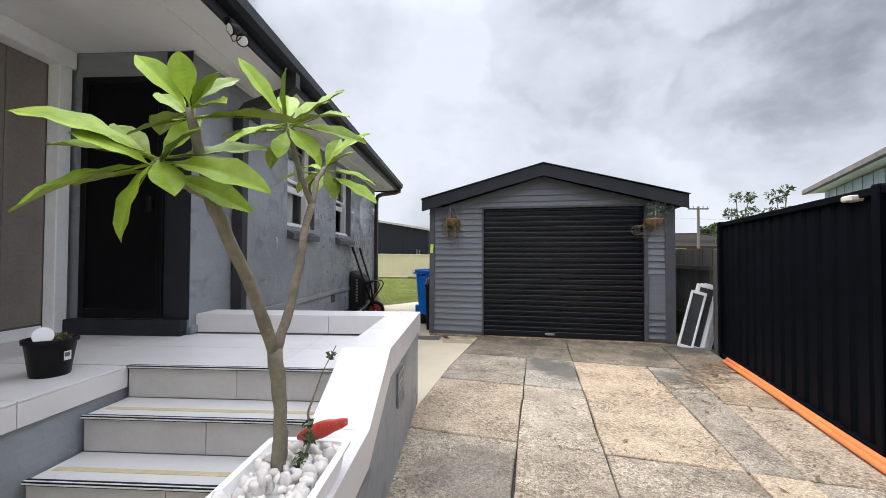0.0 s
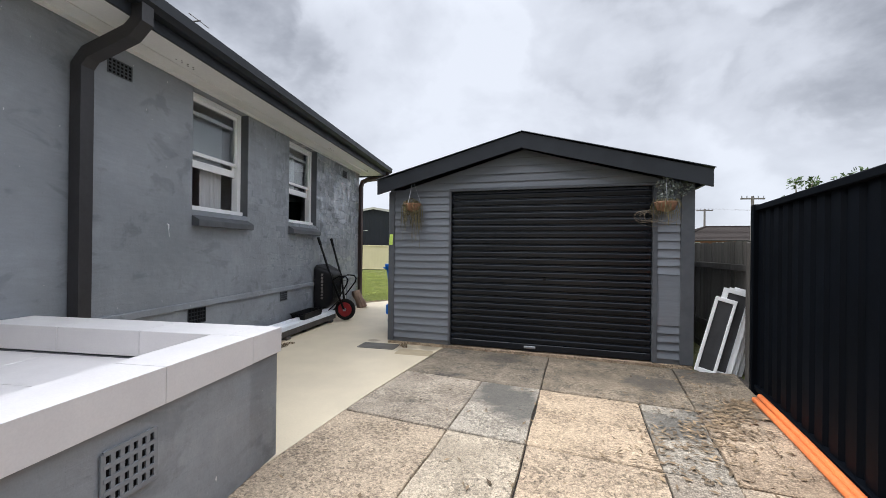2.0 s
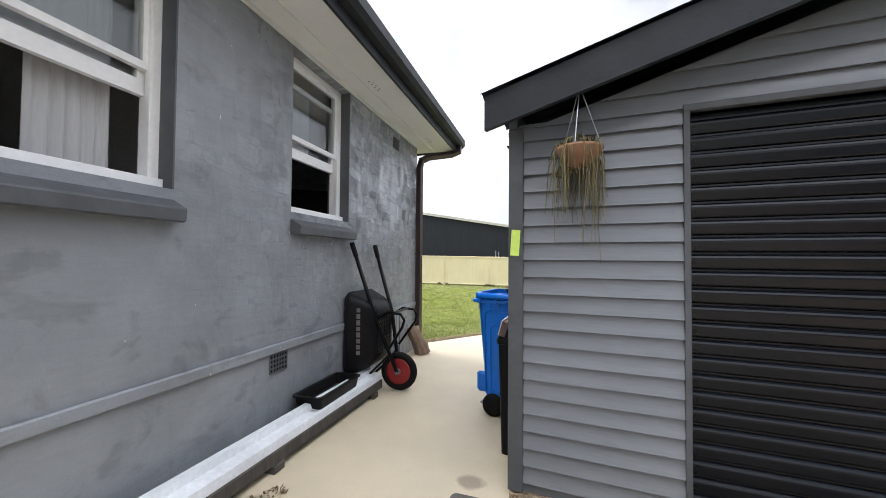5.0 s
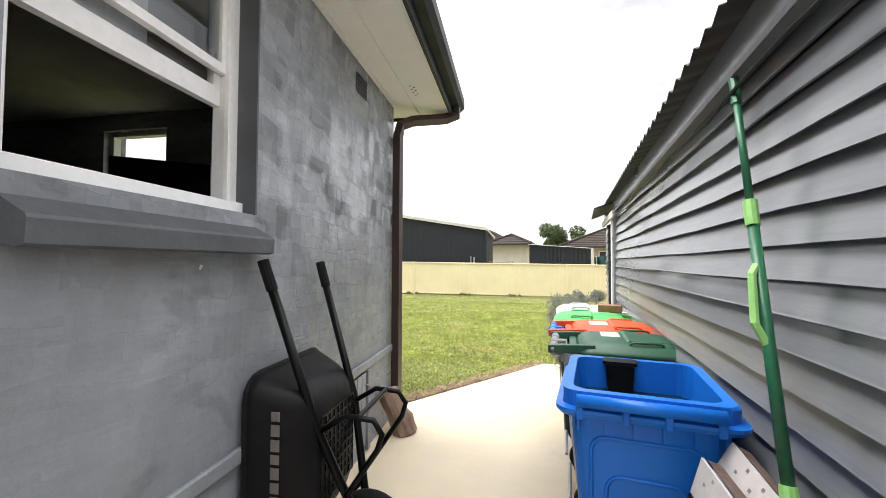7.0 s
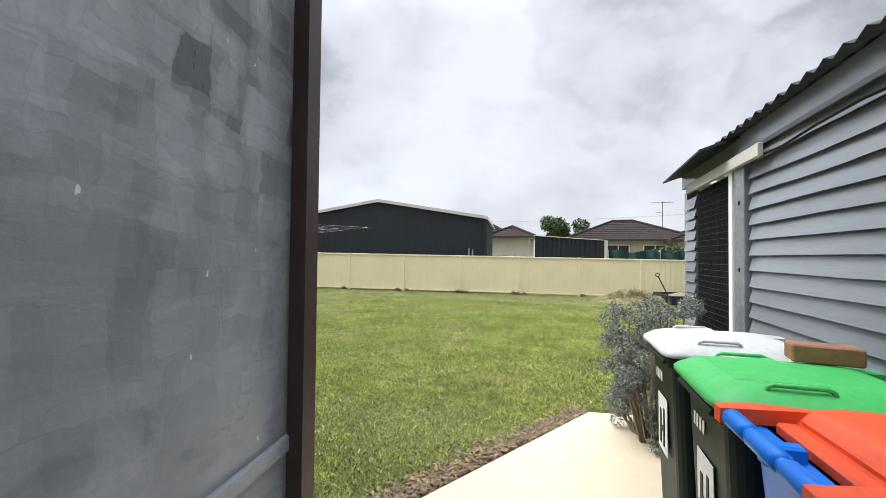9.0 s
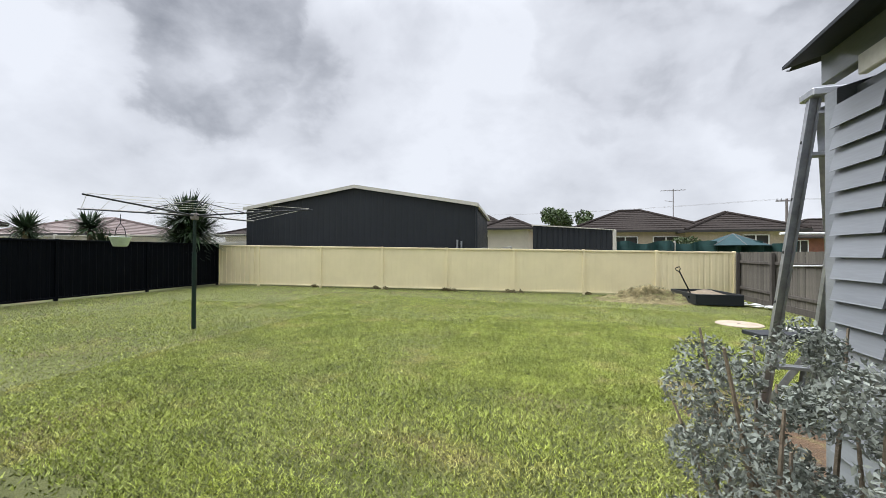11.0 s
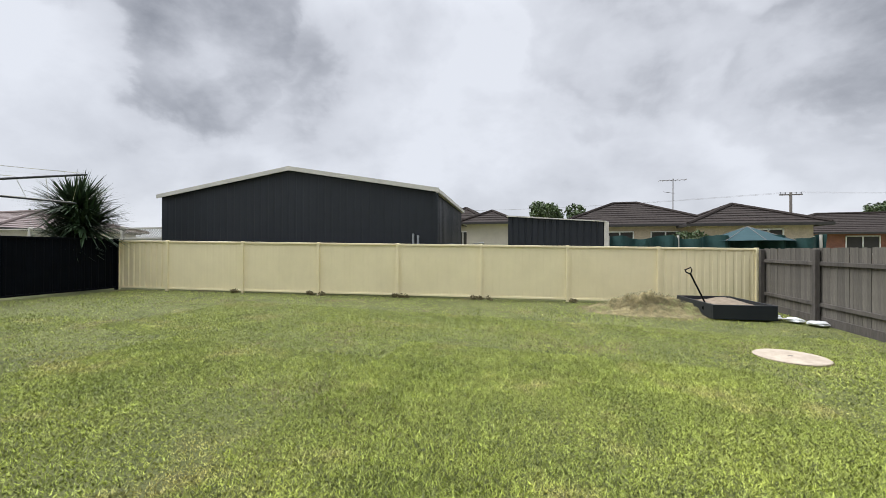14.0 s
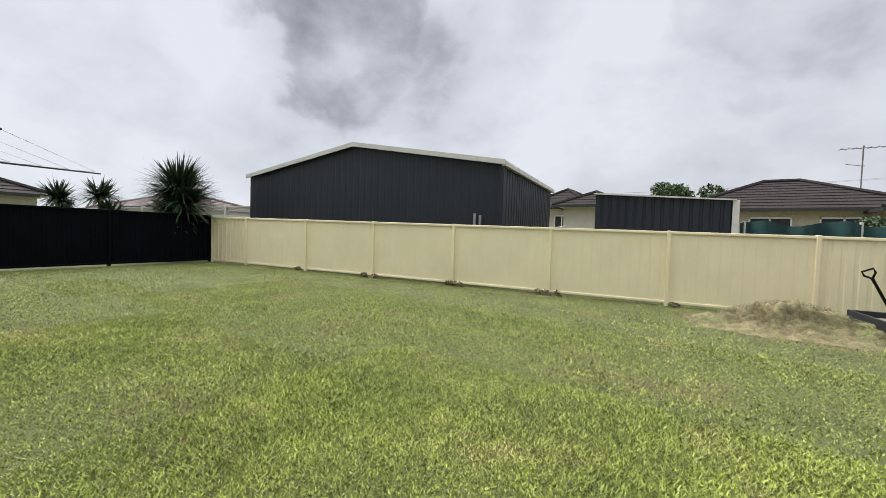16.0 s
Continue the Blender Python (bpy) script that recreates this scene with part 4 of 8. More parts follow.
part("screen", boxes((-0.5, 0.5, -0.03, 0.03, 1.16, 1.72), bevel=0.008), BLACK_PLASTIC, tv)
part("stand", boxes((-0.15, 0.15, -0.08, 0.08, 1.1, 1.17), bevel=0.008), BLACK_PLASTIC, tv)

# downpipes
part("downpipe", tubes(([(EAVE + 0.07, -6.27, SOFFIT_Z + 0.07), (EAVE + 0.07, -6.27, SOFFIT_Z - 0.05), (EAVE - 0.02, -6.27, SOFFIT_Z - 0.14), (0.14, -6.27, 2.87), (0.065, -6.27, 2.78), (0.065, -6.27, 2.6), (0.065, -6.27, 0.0)], 0.072), square=True), DARK_PIPE, house, "dark square downpipe with a cranked top")
part("downpipe", tubes(([(EAVE + 0.07, 0.30, SOFFIT_Z + 0.07), (EAVE + 0.07, 0.30, SOFFIT_Z - 0.02), (EAVE - 0.04, 0.26, SOFFIT_Z - 0.07), (0.18, 0.08, SOFFIT_Z - 0.14), (0.085, -0.03, SOFFIT_Z - 0.22), (0.06, -0.04, SOFFIT_Z - 0.34), (0.06, -0.04, 0.02)], 0.055), square=True), RUST_PIPE, house, "brown round-cornered downpipe at the house corner")
part("gutter_bracket", boxes((0.35, EAVE + 0.03, 0.30, 0.315, SOFFIT_Z - 0.05, SOFFIT_Z - 0.01)), RUST_PIPE, house)

# the porch: parapet, tiled floor and steps
porch = thing("porch", HOUSE, "raised porch with pale tiles over grey rendered walls", "porch")
CAP, FLOOR = 0.83, 0.66
XO, XI = 1.95, 1.70
part("back_parapet", boxes((0.0, XO, -6.82, -6.55, 0, CAP - 0.17)), WALL, porch)
side_outline = [(-6.55, 0), (-6.55, CAP - 0.17), (-8.02, CAP - 0.17), (-8.50, 0.42), (-9.6, 0.42), (-9.6, 0)]
part("side_parapet", extrude([(XI + 0.03, y, z) for y, z in side_outline], (XO - XI - 0.03, 0, 0)), WALL, porch)
vent(-7.68, -7.46, 0.38, 0.58, porch, XO, BOARD, 0.009)


def slab_tile(y0, z0, y1, z1, x0, x1, t=0.16):
    """One cap tile with its two turned-down faces, following the wall's slope."""
    return extrude([(x0, y0, z0), (x0, y1, z1), (x0, y1, z1 - t), (x0, y0, z0 - t)], (x1 - x0, 0, 0))


for ya, za, yb, zb in ((-6.83, CAP, -7.42, CAP), (-7.424, CAP, -8.00, CAP), (-8.004, CAP, -8.48, 0.59), (-8.484, 0.59, -9.08, 0.585), (-9.084, 0.585, -9.6, 0.585)):
    part("cap_tile", slab_tile(ya, za, yb, zb, XI, XO + 0.02), TILE, porch)
for x0 in (0.004, 0.604, 1.204):
    part("cap_tile", boxes((x0, min(x0 + 0.596, XO + 0.02), -6.826, -6.53, CAP - 0.16, CAP), bevel=0.003), TILE, porch)
part("cap_tile", boxes((1.804, XO + 0.02, -6.826, -6.53, CAP - 0.16, CAP), bevel=0.003), TILE, porch)
part("porch_base", boxes((-1.2, XI + 0.03, -7.80, -6.83, 0, FLOOR - 0.012), (-1.2, 0.28, -11.4, -7.80, 0, FLOOR - 0.012)), WALL, porch)
for i in range(-2, 3):
    for j in range(2):
        x0, x1, y0, y1 = i * 0.6, i * 0.6 + 0.596, -6.835 - 0.5 * j - 0.496, -6.835 - 0.5 * j
        part("floor_tile", boxes((max(x0, -1.2), min(x1, XI + 0.0), max(y0, -7.84), y1, FLOOR - 0.012, FLOOR), bevel=0.002), TILE, porch)
for k in range(6):
    y1 = -7.844 - 0.6 * k
    part("floor_tile", boxes((-1.2, 0.30, y1 - 0.596, y1, FLOOR - 0.012, FLOOR), bevel=0.002), TILE, porch)
    part("ledge_tile", boxes((0.282, 0.30, y1 - 0.596, y1, FLOOR - 0.13, FLOOR - 0.014), bevel=0.002), TILE, porch)
for k in range(3):
    z, y = FLOOR - 0.195 * k, -7.85 - 0.28 * k
    for x0, x1 in ((0.30, 0.99), (0.994, XI)):
        part("riser_tile", boxes((x0, x1, y + 0.012, y + 0.024, z - 0.195 + 0.002, z - 0.016), bevel=0.002), RISER, porch)
    if k:
        part("step", boxes((0.30, XI + 0.02, y + 0.024, y + 0.30, 0, z - 0.014)), WALL, porch)
        part("tread_tile", boxes((0.30, XI, y, y + 0.29, z - 0.014, z), bevel=0.002), TILE, porch)
        part("grip_strip", boxes((0.33, XI - 0.02, y + 0.10, y + 0.135, z, z + 0.002)), STRIP_YELLOW, porch)
    part("nosing", boxes((0.30, XI, y - 0.006, y + 0.012, z - 0.014, z + 0.004)), BLACK_PLASTIC, porch)
    part("nosing_strip", boxes((0.30, XI, y - 0.002, y + 0.006, z + 0.004, z + 0.006), (0.30, XI, y - 0.009, y - 0.0065, z - 0.009, z - 0.002)), STRIP_WHITE, porch)
    part("nosing_edge", boxes((0.30, XI, y + 0.013, y + 0.024, z + 0.001, z + 0.004)), BLACK_PLASTIC, porch)
# the sheltered corner: clad wall, post, beam, and the black screen door
part("clad_wall", boxes((-1.30, -1.22, -11.4, -6.9, FLOOR, SOFFIT_Z)), BEIGE_CLAD, house)
for k in range(14):
    part("cladding_board", boxes((-1.219, -1.205, -11.3 + 0.305 * k, -11.3 + 0.305 * k + 0.3, FLOOR + 0.1, SOFFIT_Z - 0.16), bevel=0.004), BEIGE_CLAD, house)
part("skirting", boxes((-1.204, -1.185, -11.3, -7.05, FLOOR, FLOOR + 0.09), bevel=0.004), WHITE_PAINT, house)
part("porch_post", boxes((-1.20, -1.09, -7.04, -6.93, FLOOR, SOFFIT_Z - 0.16), bevel=0.006), WHITE_PAINT, house)
part("beam", boxes((-1.22, -1.07, -11.4, -6.91, SOFFIT_Z - 0.16, SOFFIT_Z - 0.002), bevel=0.006), WHITE_PAINT, house)
door = part("screen_door", boxes((-1.0, -0.945, -6.93, -6.885, 0.80, 2.92), (-0.295, -0.24, -6.93, -6.885, 0.80, 2.92), (-0.945, -0.295, -6.93, -6.885, 2.86, 2.92), (-0.945, -0.295, -6.93, -6.885, 0.80, 0.88), bevel=0.004), BLACK_PAINT, house, "black security screen door")
part("mesh", boxes((-0.946, -0.294, -6.912, -6.906, 0.879, 2.861)), BLACK_MESH, door)
part("door_handle", boxes((-0.36, -0.33, -6.965, -6.93, 1.72, 1.86), bevel=0.005), BLACK_PLASTIC, door)
part("door_step", boxes((-1.08, -0.02, -6.98, -6.902, FLOOR, 0.79), bevel=0.004), CHARCOAL, house)
part("return_trim", boxes((-0.239, -0.004, -6.905, -6.901, 0.79, 3.14)), CHARCOAL, house)
part("front_wall", boxes((-7.25, -1.30, -11.6, -11.4, 0, SOFFIT_Z)), WALL, house)

# ---- the garage ----
garage = thing("garage", pose(0, 0, 0), "small grey weatherboard garage with a black roller door", "garage")
GX0, GX1, GY0, GY1, GT = -1.0, 2.84, 6.02, 12.25, 2.14
DX0, DX1, DZ = -0.08, 2.42, 2.15
APEX, AX = 2.68, 0.88
gable = [(GX0, 0.03), (GX0, GT), (AX, APEX), (GX1, GT), (GX1, 0.03), (DX1, 0.03), (DX1, DZ), (DX0, DZ), (DX0, 0.03)]
part("front_frame", extrude([(x, GY0 + 0.03, z) for x, z in gable], (0, 0.09, 0)), BOARD, garage)
part("side_frame", boxes((GX0 + 0.075, GX0 + 0.13, GY0 + 0.121, GY1, 0.0, GT)), BOARD, garage)
part("far_side_wall", boxes((GX1 - 0.1, GX1, GY0 + 0.12, GY1, 0.0, GT)), BOARD, garage)
part("rear_wall", extrude([(x, GY1, z) for x, z in ((GX0, 0.0), (GX0, GT), (AX, APEX), (GX1, GT), (GX1, 0.0))], (0, 0.09, 0)), BOARD, garage)
part("floor_slab", boxes((GX0, GX1, GY0 - 0.02, GY1, -0.1, 0.03)), OLD_CONCRETE, garage)
PITCH = 0.0995


def board_bm(length, slope_ends=(0, 0)):
    """A lapped weatherboard along +x, its thick lower edge proud; the ends may lean in towards the top."""
    a, b = slope_ends
    pr = [(-0.034, 0.0), (-0.032, 0.005), (-0.008, PITCH + 0.012), (0.0, PITCH + 0.012), (0.0, 0.02), (-0.022, 0.02), (-0.024, 0.001)]
    return loft([[((a * z / PITCH) + 0.0, y, z) for y, z in pr], [(length - b * z / PITCH, y, z) for y, z in pr]])


def run_boards(x0, x1, z0, z1, parent):
    ob = None
    for k in range(int(round((z1 - z0) / PITCH))):
        if ob is None:
            ob = part("weatherboard", board_bm(x1 - x0), BOARD, parent)
            first = ob
        else:
            ob = new("weatherboard", first.data)
            ob.parent = parent
        ob.matrix_basis = pose(x0, GY0 + 0.03, z0 + PITCH * k)


run_boards(GX0 + 0.04, DX0 - 0.03, 0.095, 2.15, garage)
run_boards(DX1 + 0.05, GX1 - 0.13, 0.095, 0.478, garage)
run_boards(DX1 + 0.05, GX1 - 0.13, 1.09, 2.15, garage)
part("patch_sheet", boxes((DX1 + 0.05, GX1 - 0.13, GY0 + 0.004, GY0 + 0.024, 0.485, 1.085)), BOARD, garage)
rise = (APEX - GT) / (AX - GX0)
z = 2.165
while z < APEX - 0.06:
    inset = (z - GT) / rise + 0.05
    xa, xb = GX0 + max(inset, 0.03), GX1 - max(inset, 0.03) * (GX1 - AX) / (AX - GX0)
    if xb - xa > 0.4:
        o = part("weatherboard", board_bm(xb - xa, (PITCH / rise, PITCH / rise)), BOARD, garage)
        o.matrix_basis = pose(xa, GY0 + 0.03, z)
    z += PITCH
part("corner_trim", boxes((GX0 - 0.012, GX0 + 0.075, GY0 - 0.012, GY0 + 0.02, 0.04, GT + 0.03), bevel=0.003), TRIM_GREY, garage)
part("corner_trim", boxes((GX0 - 0.012, GX0 + 0.03, GY0 + 0.021, GY0 + 0.085, 0.04, GT), bevel=0.003), BOARD, garage)
part("corner_trim", boxes((GX1 - 0.13, GX1 + 0.012, GY0 - 0.012, GY0 + 0.02, 0.04, GT + 0.02), bevel=0.003), TRIM_GREY, garage)
part("door_trim", boxes((DX0 - 0.03, DX0, GY0 - 0.01, GY0 + 0.1, 0.04, DZ), bevel=0.003), TRIM_GREY, garage)
part("door_trim", boxes((DX1, DX1 + 0.05, GY0 - 0.01, GY0 + 0.1, 0.04, DZ), bevel=0.003), TRIM_GREY, garage)
part("head_trim", boxes((DX0 - 0.03, DX1 + 0.05, GY0 - 0.012, GY0 + 0.1, DZ, DZ + 0.035), bevel=0.003), TRIM_GREY, garage)

# side boards, old and bowed; the wall runs a little askew
def bowed_board(length, seed, bow):
    """A lapped weatherboard along +x whose thick lower edge wanders up and down and in and out."""
    sections = []
    n = 36
    for i in range(n + 1):
        x = length * i / n
        dz = bow * noise.noise((x * 1.3, seed * 3.1, 0.5)) + 0.3 * bow * noise.noise((x * 5.0, seed * 1.7, 4.0))
        dy = 0.006 * noise.noise((x * 2.1, seed * 2.3, 8.0))
        sections.append([(x, y + dy * (1 - z / 0.11), z + dz * (1 - z / 0.11)) for y, z in ((-0.036, 0.0), (-0.034, 0.006), (-0.008, 0.11), (0.0, 0.11), (0.0, 0.024), (-0.024, 0.022), (-0.026, 0.001))])
    return loft(sections)


SIDE_PITCH = 0.0995
SIDE_LINE = Matrix.Translation((-0.996, 10.78, 0)) @ pose(0, 0, 0, 0, 0, -89.33)
for k in range(1, 22):
    o = part("weatherboard", bowed_board(4.68, k, 0.005 if k < 17 else 0.011), BOARD, garage)
    o.matrix_basis = SIDE_LINE @ pose(0, 0, 0.003 + SIDE_PITCH * k)
far_first = None
for k in range(20):
    if far_first is None:
        far_first = o = part("weatherboard", board_bm(0.32), BOARD, garage)
    else:
        o = new("weatherboard", far_first.data)
        o.parent = garage
    o.matrix_basis = Matrix.Translation((GX0 + 0.008, 12.26, 0.06 + PITCH * k)) @ pose(0, 0, 0, 0, 0, -90)
jamb = part("side_post", boxes((GX0 - 0.05, GX0 + 0.03, 10.80, 10.95, 0.0, GT + 0.02), bevel=0.004), ALU, garage, "grey folded-metal door post with bolt holes")
part("bolt_hole", tubes(*[([(GX0 - 0.052, 10.87, z), (GX0 - 0.049, 10.87, z)], 0.016) for z in (0.4, 0.9, 1.4, 1.85)]), BLACK_MESH, jamb)
part("side_jamb", boxes((GX0 - 0.055, GX0 + 0.03, 10.985, 11.04, 0.0, GT + 0.02), bevel=0.004), WHITE_PAINT, garage)
part("side_lintel", boxes((GX0 - 0.09, GX0 - 0.06, 10.5, 11.95, GT - 0.06, GT + 0.02), bevel=0.004), STEEL_PALE, garage)
scr = part("mesh_screen", boxes((GX0 - 0.0, GX0 + 0.012, 11.04, 11.9, 0.0, GT - 0.05)), BLACK_MESH, garage, "dark wire mesh screen")
rows = [([(GX0 - 0.012, 11.04, 0.08 + 0.05 * k), (GX0 - 0.012, 11.9, 0.08 + 0.05 * k)], 0.0022) for k in range(40)]
rows += [([(GX0 - 0.010, 11.06 + 0.05 * k, 0.02), (GX0 - 0.010, 11.06 + 0.05 * k, GT - 0.05)], 0.0022) for k in range(17)]
part("wire", tubes(*rows, sides=4), CHARCOAL, scr)

# roller door
roller = part("roller_door", boxes((DX0 + 0.002, DX1 - 0.002, GY0 + 0.075, GY0 + 0.08, 0.05, DZ)), SLAT, garage, "black ribbed steel roller door, shut")
ns, pitch = 23, (DZ - 0.15) / 23
prof = [(GY0 + y, pitch * f) for y, f in ((0.068, 0.0), (0.056, 0.05), (0.052, 0.12), (0.045, 0.55), (0.045, 0.66), (0.049, 0.76), (0.060, 0.84), (0.068, 0.88), (0.068, 0.98))]
slat_bm = loft([[(DX0 + 0.003, y, z) for y, z in prof] + [(DX0 + 0.003, GY0 + 0.074, pitch), (DX0 + 0.003, GY0 + 0.074, 0)], [(DX1 - 0.003, y, z) for y, z in prof] + [(DX1 - 0.003, GY0 + 0.074, pitch), (DX1 - 0.003, GY0 + 0.074, 0)]])
first = None
for k in range(ns):
    if first is None:
        first = o = part("slat", slat_bm, SLAT, roller)
    else:
        o = new("slat", first.data)
        o.parent = roller
    o.matrix_basis = pose(0, 0, 0.13 + pitch * k)
part("bottom_rail", boxes((DX0 + 0.003, DX1 - 0.003, GY0 + 0.035, GY0 + 0.072, 0.045, 0.128), bevel=0.006), SLAT, roller)
part("door_handle", boxes((0.92, 1.07, GY0 + 0.012, GY0 + 0.036, 0.075, 0.105), bevel=0.006), ALU, roller)
part("lock", tubes(([(1.17, GY0 + 0.046, 0.98), (1.17, GY0 + 0.036, 0.98)], 0.022)), BLACK_PLASTIC, roller)

# garage roof: bargeboards and corrugated sheets
for sgn, xe in ((1, -1.10), (-1, 2.97)):
    slope = 0.27
    ze = 2.835 - slope * abs(AX - xe)
    part("bargeboard", extrude([(AX, 5.80, 2.835), (xe, 5.80, ze), (xe, 5.80, ze - 0.19), (AX, 5.80, 2.835 - 0.19)], (0, 0.035, 0)), CHARCOAL, garage, "charcoal painted bargeboard")
    n = 53
    ra, rb = [], []
    for i in range(n * 4 + 1):
        y = 5.78 + (12.42 - 5.78) * i / (n * 4)
        w = 0.016 * math.sin(i * math.pi / 2)
        ra.append((AX, y, 2.845 + w))
        rb.append((xe - 0.02 * sgn, y, ze + 0.012 + w))
    bm = bmesh.new()
    top = [[bm.verts.new(p) for p in r] for r in (ra, rb)]
    for i in range(len(ra) - 1):
        bm.faces.new((top[0][i], top[0][i + 1], top[1][i + 1], top[1][i]))
    o = part("roof_sheet", bm, STEEL_DARK, garage, "dark corrugated roof sheet", smooth=True)
    o.modifiers.new("thickness", "SOLIDIFY").thickness = 0.004
    if sgn > 0:
        continue
    part("eave_board", boxes((xe + (0.02 if sgn > 0 else -0.06), xe + (0.06 if sgn > 0 else -0.02), 5.835, 12.36, ze - 0.15, ze - 0.02), bevel=0.004), CHARCOAL, garage)
    part("eave_lining", boxes((min(xe, GX0 if sgn > 0 else GX1) + 0.04, max(xe, GX0 if sgn > 0 else GX1) - 0.0, 5.84, 12.36, ze - 0.06, ze - 0.045)), CHARCOAL, garage)
part("side_fascia", boxes((GX0 - 0.034, GX0 + 0.02, GY0 + 0.086, 12.3, GT + 0.035, GT + 0.18), bevel=0.004), BOARD, garage)
part("fascia_bead", boxes((GX0 - 0.042, GX0 - 0.0345, GY0 + 0.1, 10.7, GT + 0.02, GT + 0.05), bevel=0.003), TRIM_GREY, garage)
part("side_cable", tubes(([(GX0 - 0.045, GY0 + 0.1 + 0.3 * i, GT - 0.04 - 0.012 * math.sin(i * 1.9)) for i in range(17)], 0.007), sides=6), BLACK_PLASTIC, garage)
part("door_awning", loft([[(-1.02, 10.9, 2.30), (-1.26, 10.95, 2.235), (-1.23, 12.2, 2.23), (-1.02, 12.25, 2.31)], [(-1.02, 10.9, 2.325), (-1.26, 10.95, 2.25), (-1.23, 12.2, 2.245), (-1.02, 12.25, 2.335)]]), STEEL_DARK, garage, "bent dark sheet over the side opening")
part("barge_lining", extrude([(AX, 5.836, 2.79), (-1.05, 5.836, 2.27), (-1.05, 5.836, 2.25), (AX, 5.836, 2.77), (2.9, 5.836, 2.25), (2.9, 5.836, 2.27)], (0, 0.22, 0)), CHARCOAL, garage)

# ---- fences ----
def ribbed(width, height, rib=0.030, period=0.19, flat=0.55):
    """A folded steel sheet along +x standing on z = 0, its broad pans towards -y."""
    pts, x = [], 0.0
    while x < width - 1e-6:
        for f, y in ((0, 0), (flat, 0), (flat + 0.1, rib), (0.9, rib)):
            if x + f * period < width:
                pts.append((x + f * period, y))
        x += period
    pts.append((width, 0))
    front = [(x, y) for x, y in pts]
    bm = bmesh.new()
    lo, hi = [bm.verts.new((x, y, 0)) for x, y in front], [bm.verts.new((x, y, height)) for x, y in front]
    for i in range(len(front) - 1):
        bm.faces.new((lo[i], lo[i + 1], hi[i + 1], hi[i]))
    return bm


def steel_fence(name, points, height, material, label, rib, top=True, period=0.19):
    """A sheet-steel fence through its post points: posts, ribbed panels, top and bottom rails."""
    f = thing(name, pose(0, 0, 0), label, "fence", kind="structure")
    made = []
    for (xa, ya), (xb, yb) in zip(points, points[1:]):
        za, zb = ground_height(xa, ya), ground_height(xb, yb)
        L = math.hypot(xb - xa, yb - ya)
        m = Matrix.Translation((xa, ya, za + 0.02)) @ pose(0, 0, 0, 0, 0, math.degrees(math.atan2(yb - ya, xb - xa)))
        shear = Matrix(((1, 0, 0, 0), (0, 1, 0, 0), ((zb - za) / L, 0, 1, 0), (0, 0, 0, 1)))
        bm = ribbed(L - 0.04, height - 0.06, rib[len(made)] if isinstance(rib, tuple) else rib, period)
        made.append(L)
        bmesh.ops.transform(bm, matrix=m @ shear @ Matrix.Translation((0.02, 0.002, 0.02)), verts=bm.verts)
        o = part("fence_panel", bm, material, f)
        o.modifiers.new("thickness", "SOLIDIFY").thickness = 0.002
        for nm, z0, z1, y0, y1 in (("top_rail", height - 0.055, height, -0.028, 0.045), ("bottom_rail", 0.0, 0.05, -0.024, 0.045)):
            bm = box(bmesh.new(), 0.03, L - 0.03, y0, y1, z0, z1, 0.006)
            bmesh.ops.transform(bm, matrix=m @ shear, verts=bm.verts)
            part(nm, bm, material, f)
    for x, y in points:
        bm = box(bmesh.new(), -0.036, 0.036, -0.045, 0.05, -0.3, height + 0.012, 0.008)
        m = Matrix.Translation((x, y, ground_height(x, y) + 0.02)) @ pose(0, 0, 0, 0, 0, math.degrees(math.atan2(points[-1][1] - points[0][1], points[-1][0] - points[0][0])))
        bmesh.ops.transform(bm, matrix=m, verts=bm.verts)
        part("fence_post", bm, material, f)
    return f


BACK = [(-15.05, 21.62), (-13.42, 21.93), (-10.96, 22.36), (-8.65, 22.82), (-6.35, 23.32), (-4.01, 23.74), (-1.70, 24.22), (0.62, 24.65), (2.98, 25.05)]
steel_fence("cream_fence", BACK, 1.48, CREAM_STEEL, "cream ribbed sheet-steel boundary fence with posts", (0.03, 0.003, 0.003, 0.003, 0.003, 0.003, 0.003, 0.012))
steel_fence("black_side_fence", [(-12.4, 2.0), (-12.85, 4.4), (-13.28, 6.8), (-13.7, 9.2), (-14.05, 11.6), (-14.4, 14.0), (-14.65, 16.4), (-14.85, 18.8), (-15.05, 21.55)][::-1], 1.52, BLACK_STEEL, "black sheet-steel side boundary fence", 0.016)
steel_fence("black_drive_fence", [(2.10, -4.0), (2.35, -1.9), (2.60, 0.2), (2.88, 2.55), (3.22, 5.42)][::-1], 1.80, BLACK_STEEL, "tall black ribbed sheet-steel fence along the driveway", 0.024, period=0.2)

paling_fence = thing("timber_fence", pose(0, 0, 0), "weathered grey timber paling fence with posts and rails", "fence", kind="structure")
A, B = Vector((3.42, 5.3, 0)), Vector((3.10, 25.0, 0))
along = (B - A).normalized()
ang = math.degrees(math.atan2(along.y, along.x))
g = random.Random(5)
n = int((B - A).length / 0.104)
meshes = []
for k in range(6):
    h = 1.46 + g.uniform(-0.008, 0.008)
    tip = g.uniform(-0.004, 0.004)
    bm = extrude([(0, 0, 0), (0.1, 0, 0), (0.1, 0, h + tip), (0.0, 0, h - tip)], (0, -0.014, 0))
    me = bpy.data.meshes.new("paling")
    bm.to_mesh(me)
    bm.free()
    me.materials.append(PALING)
    meshes.append(me)
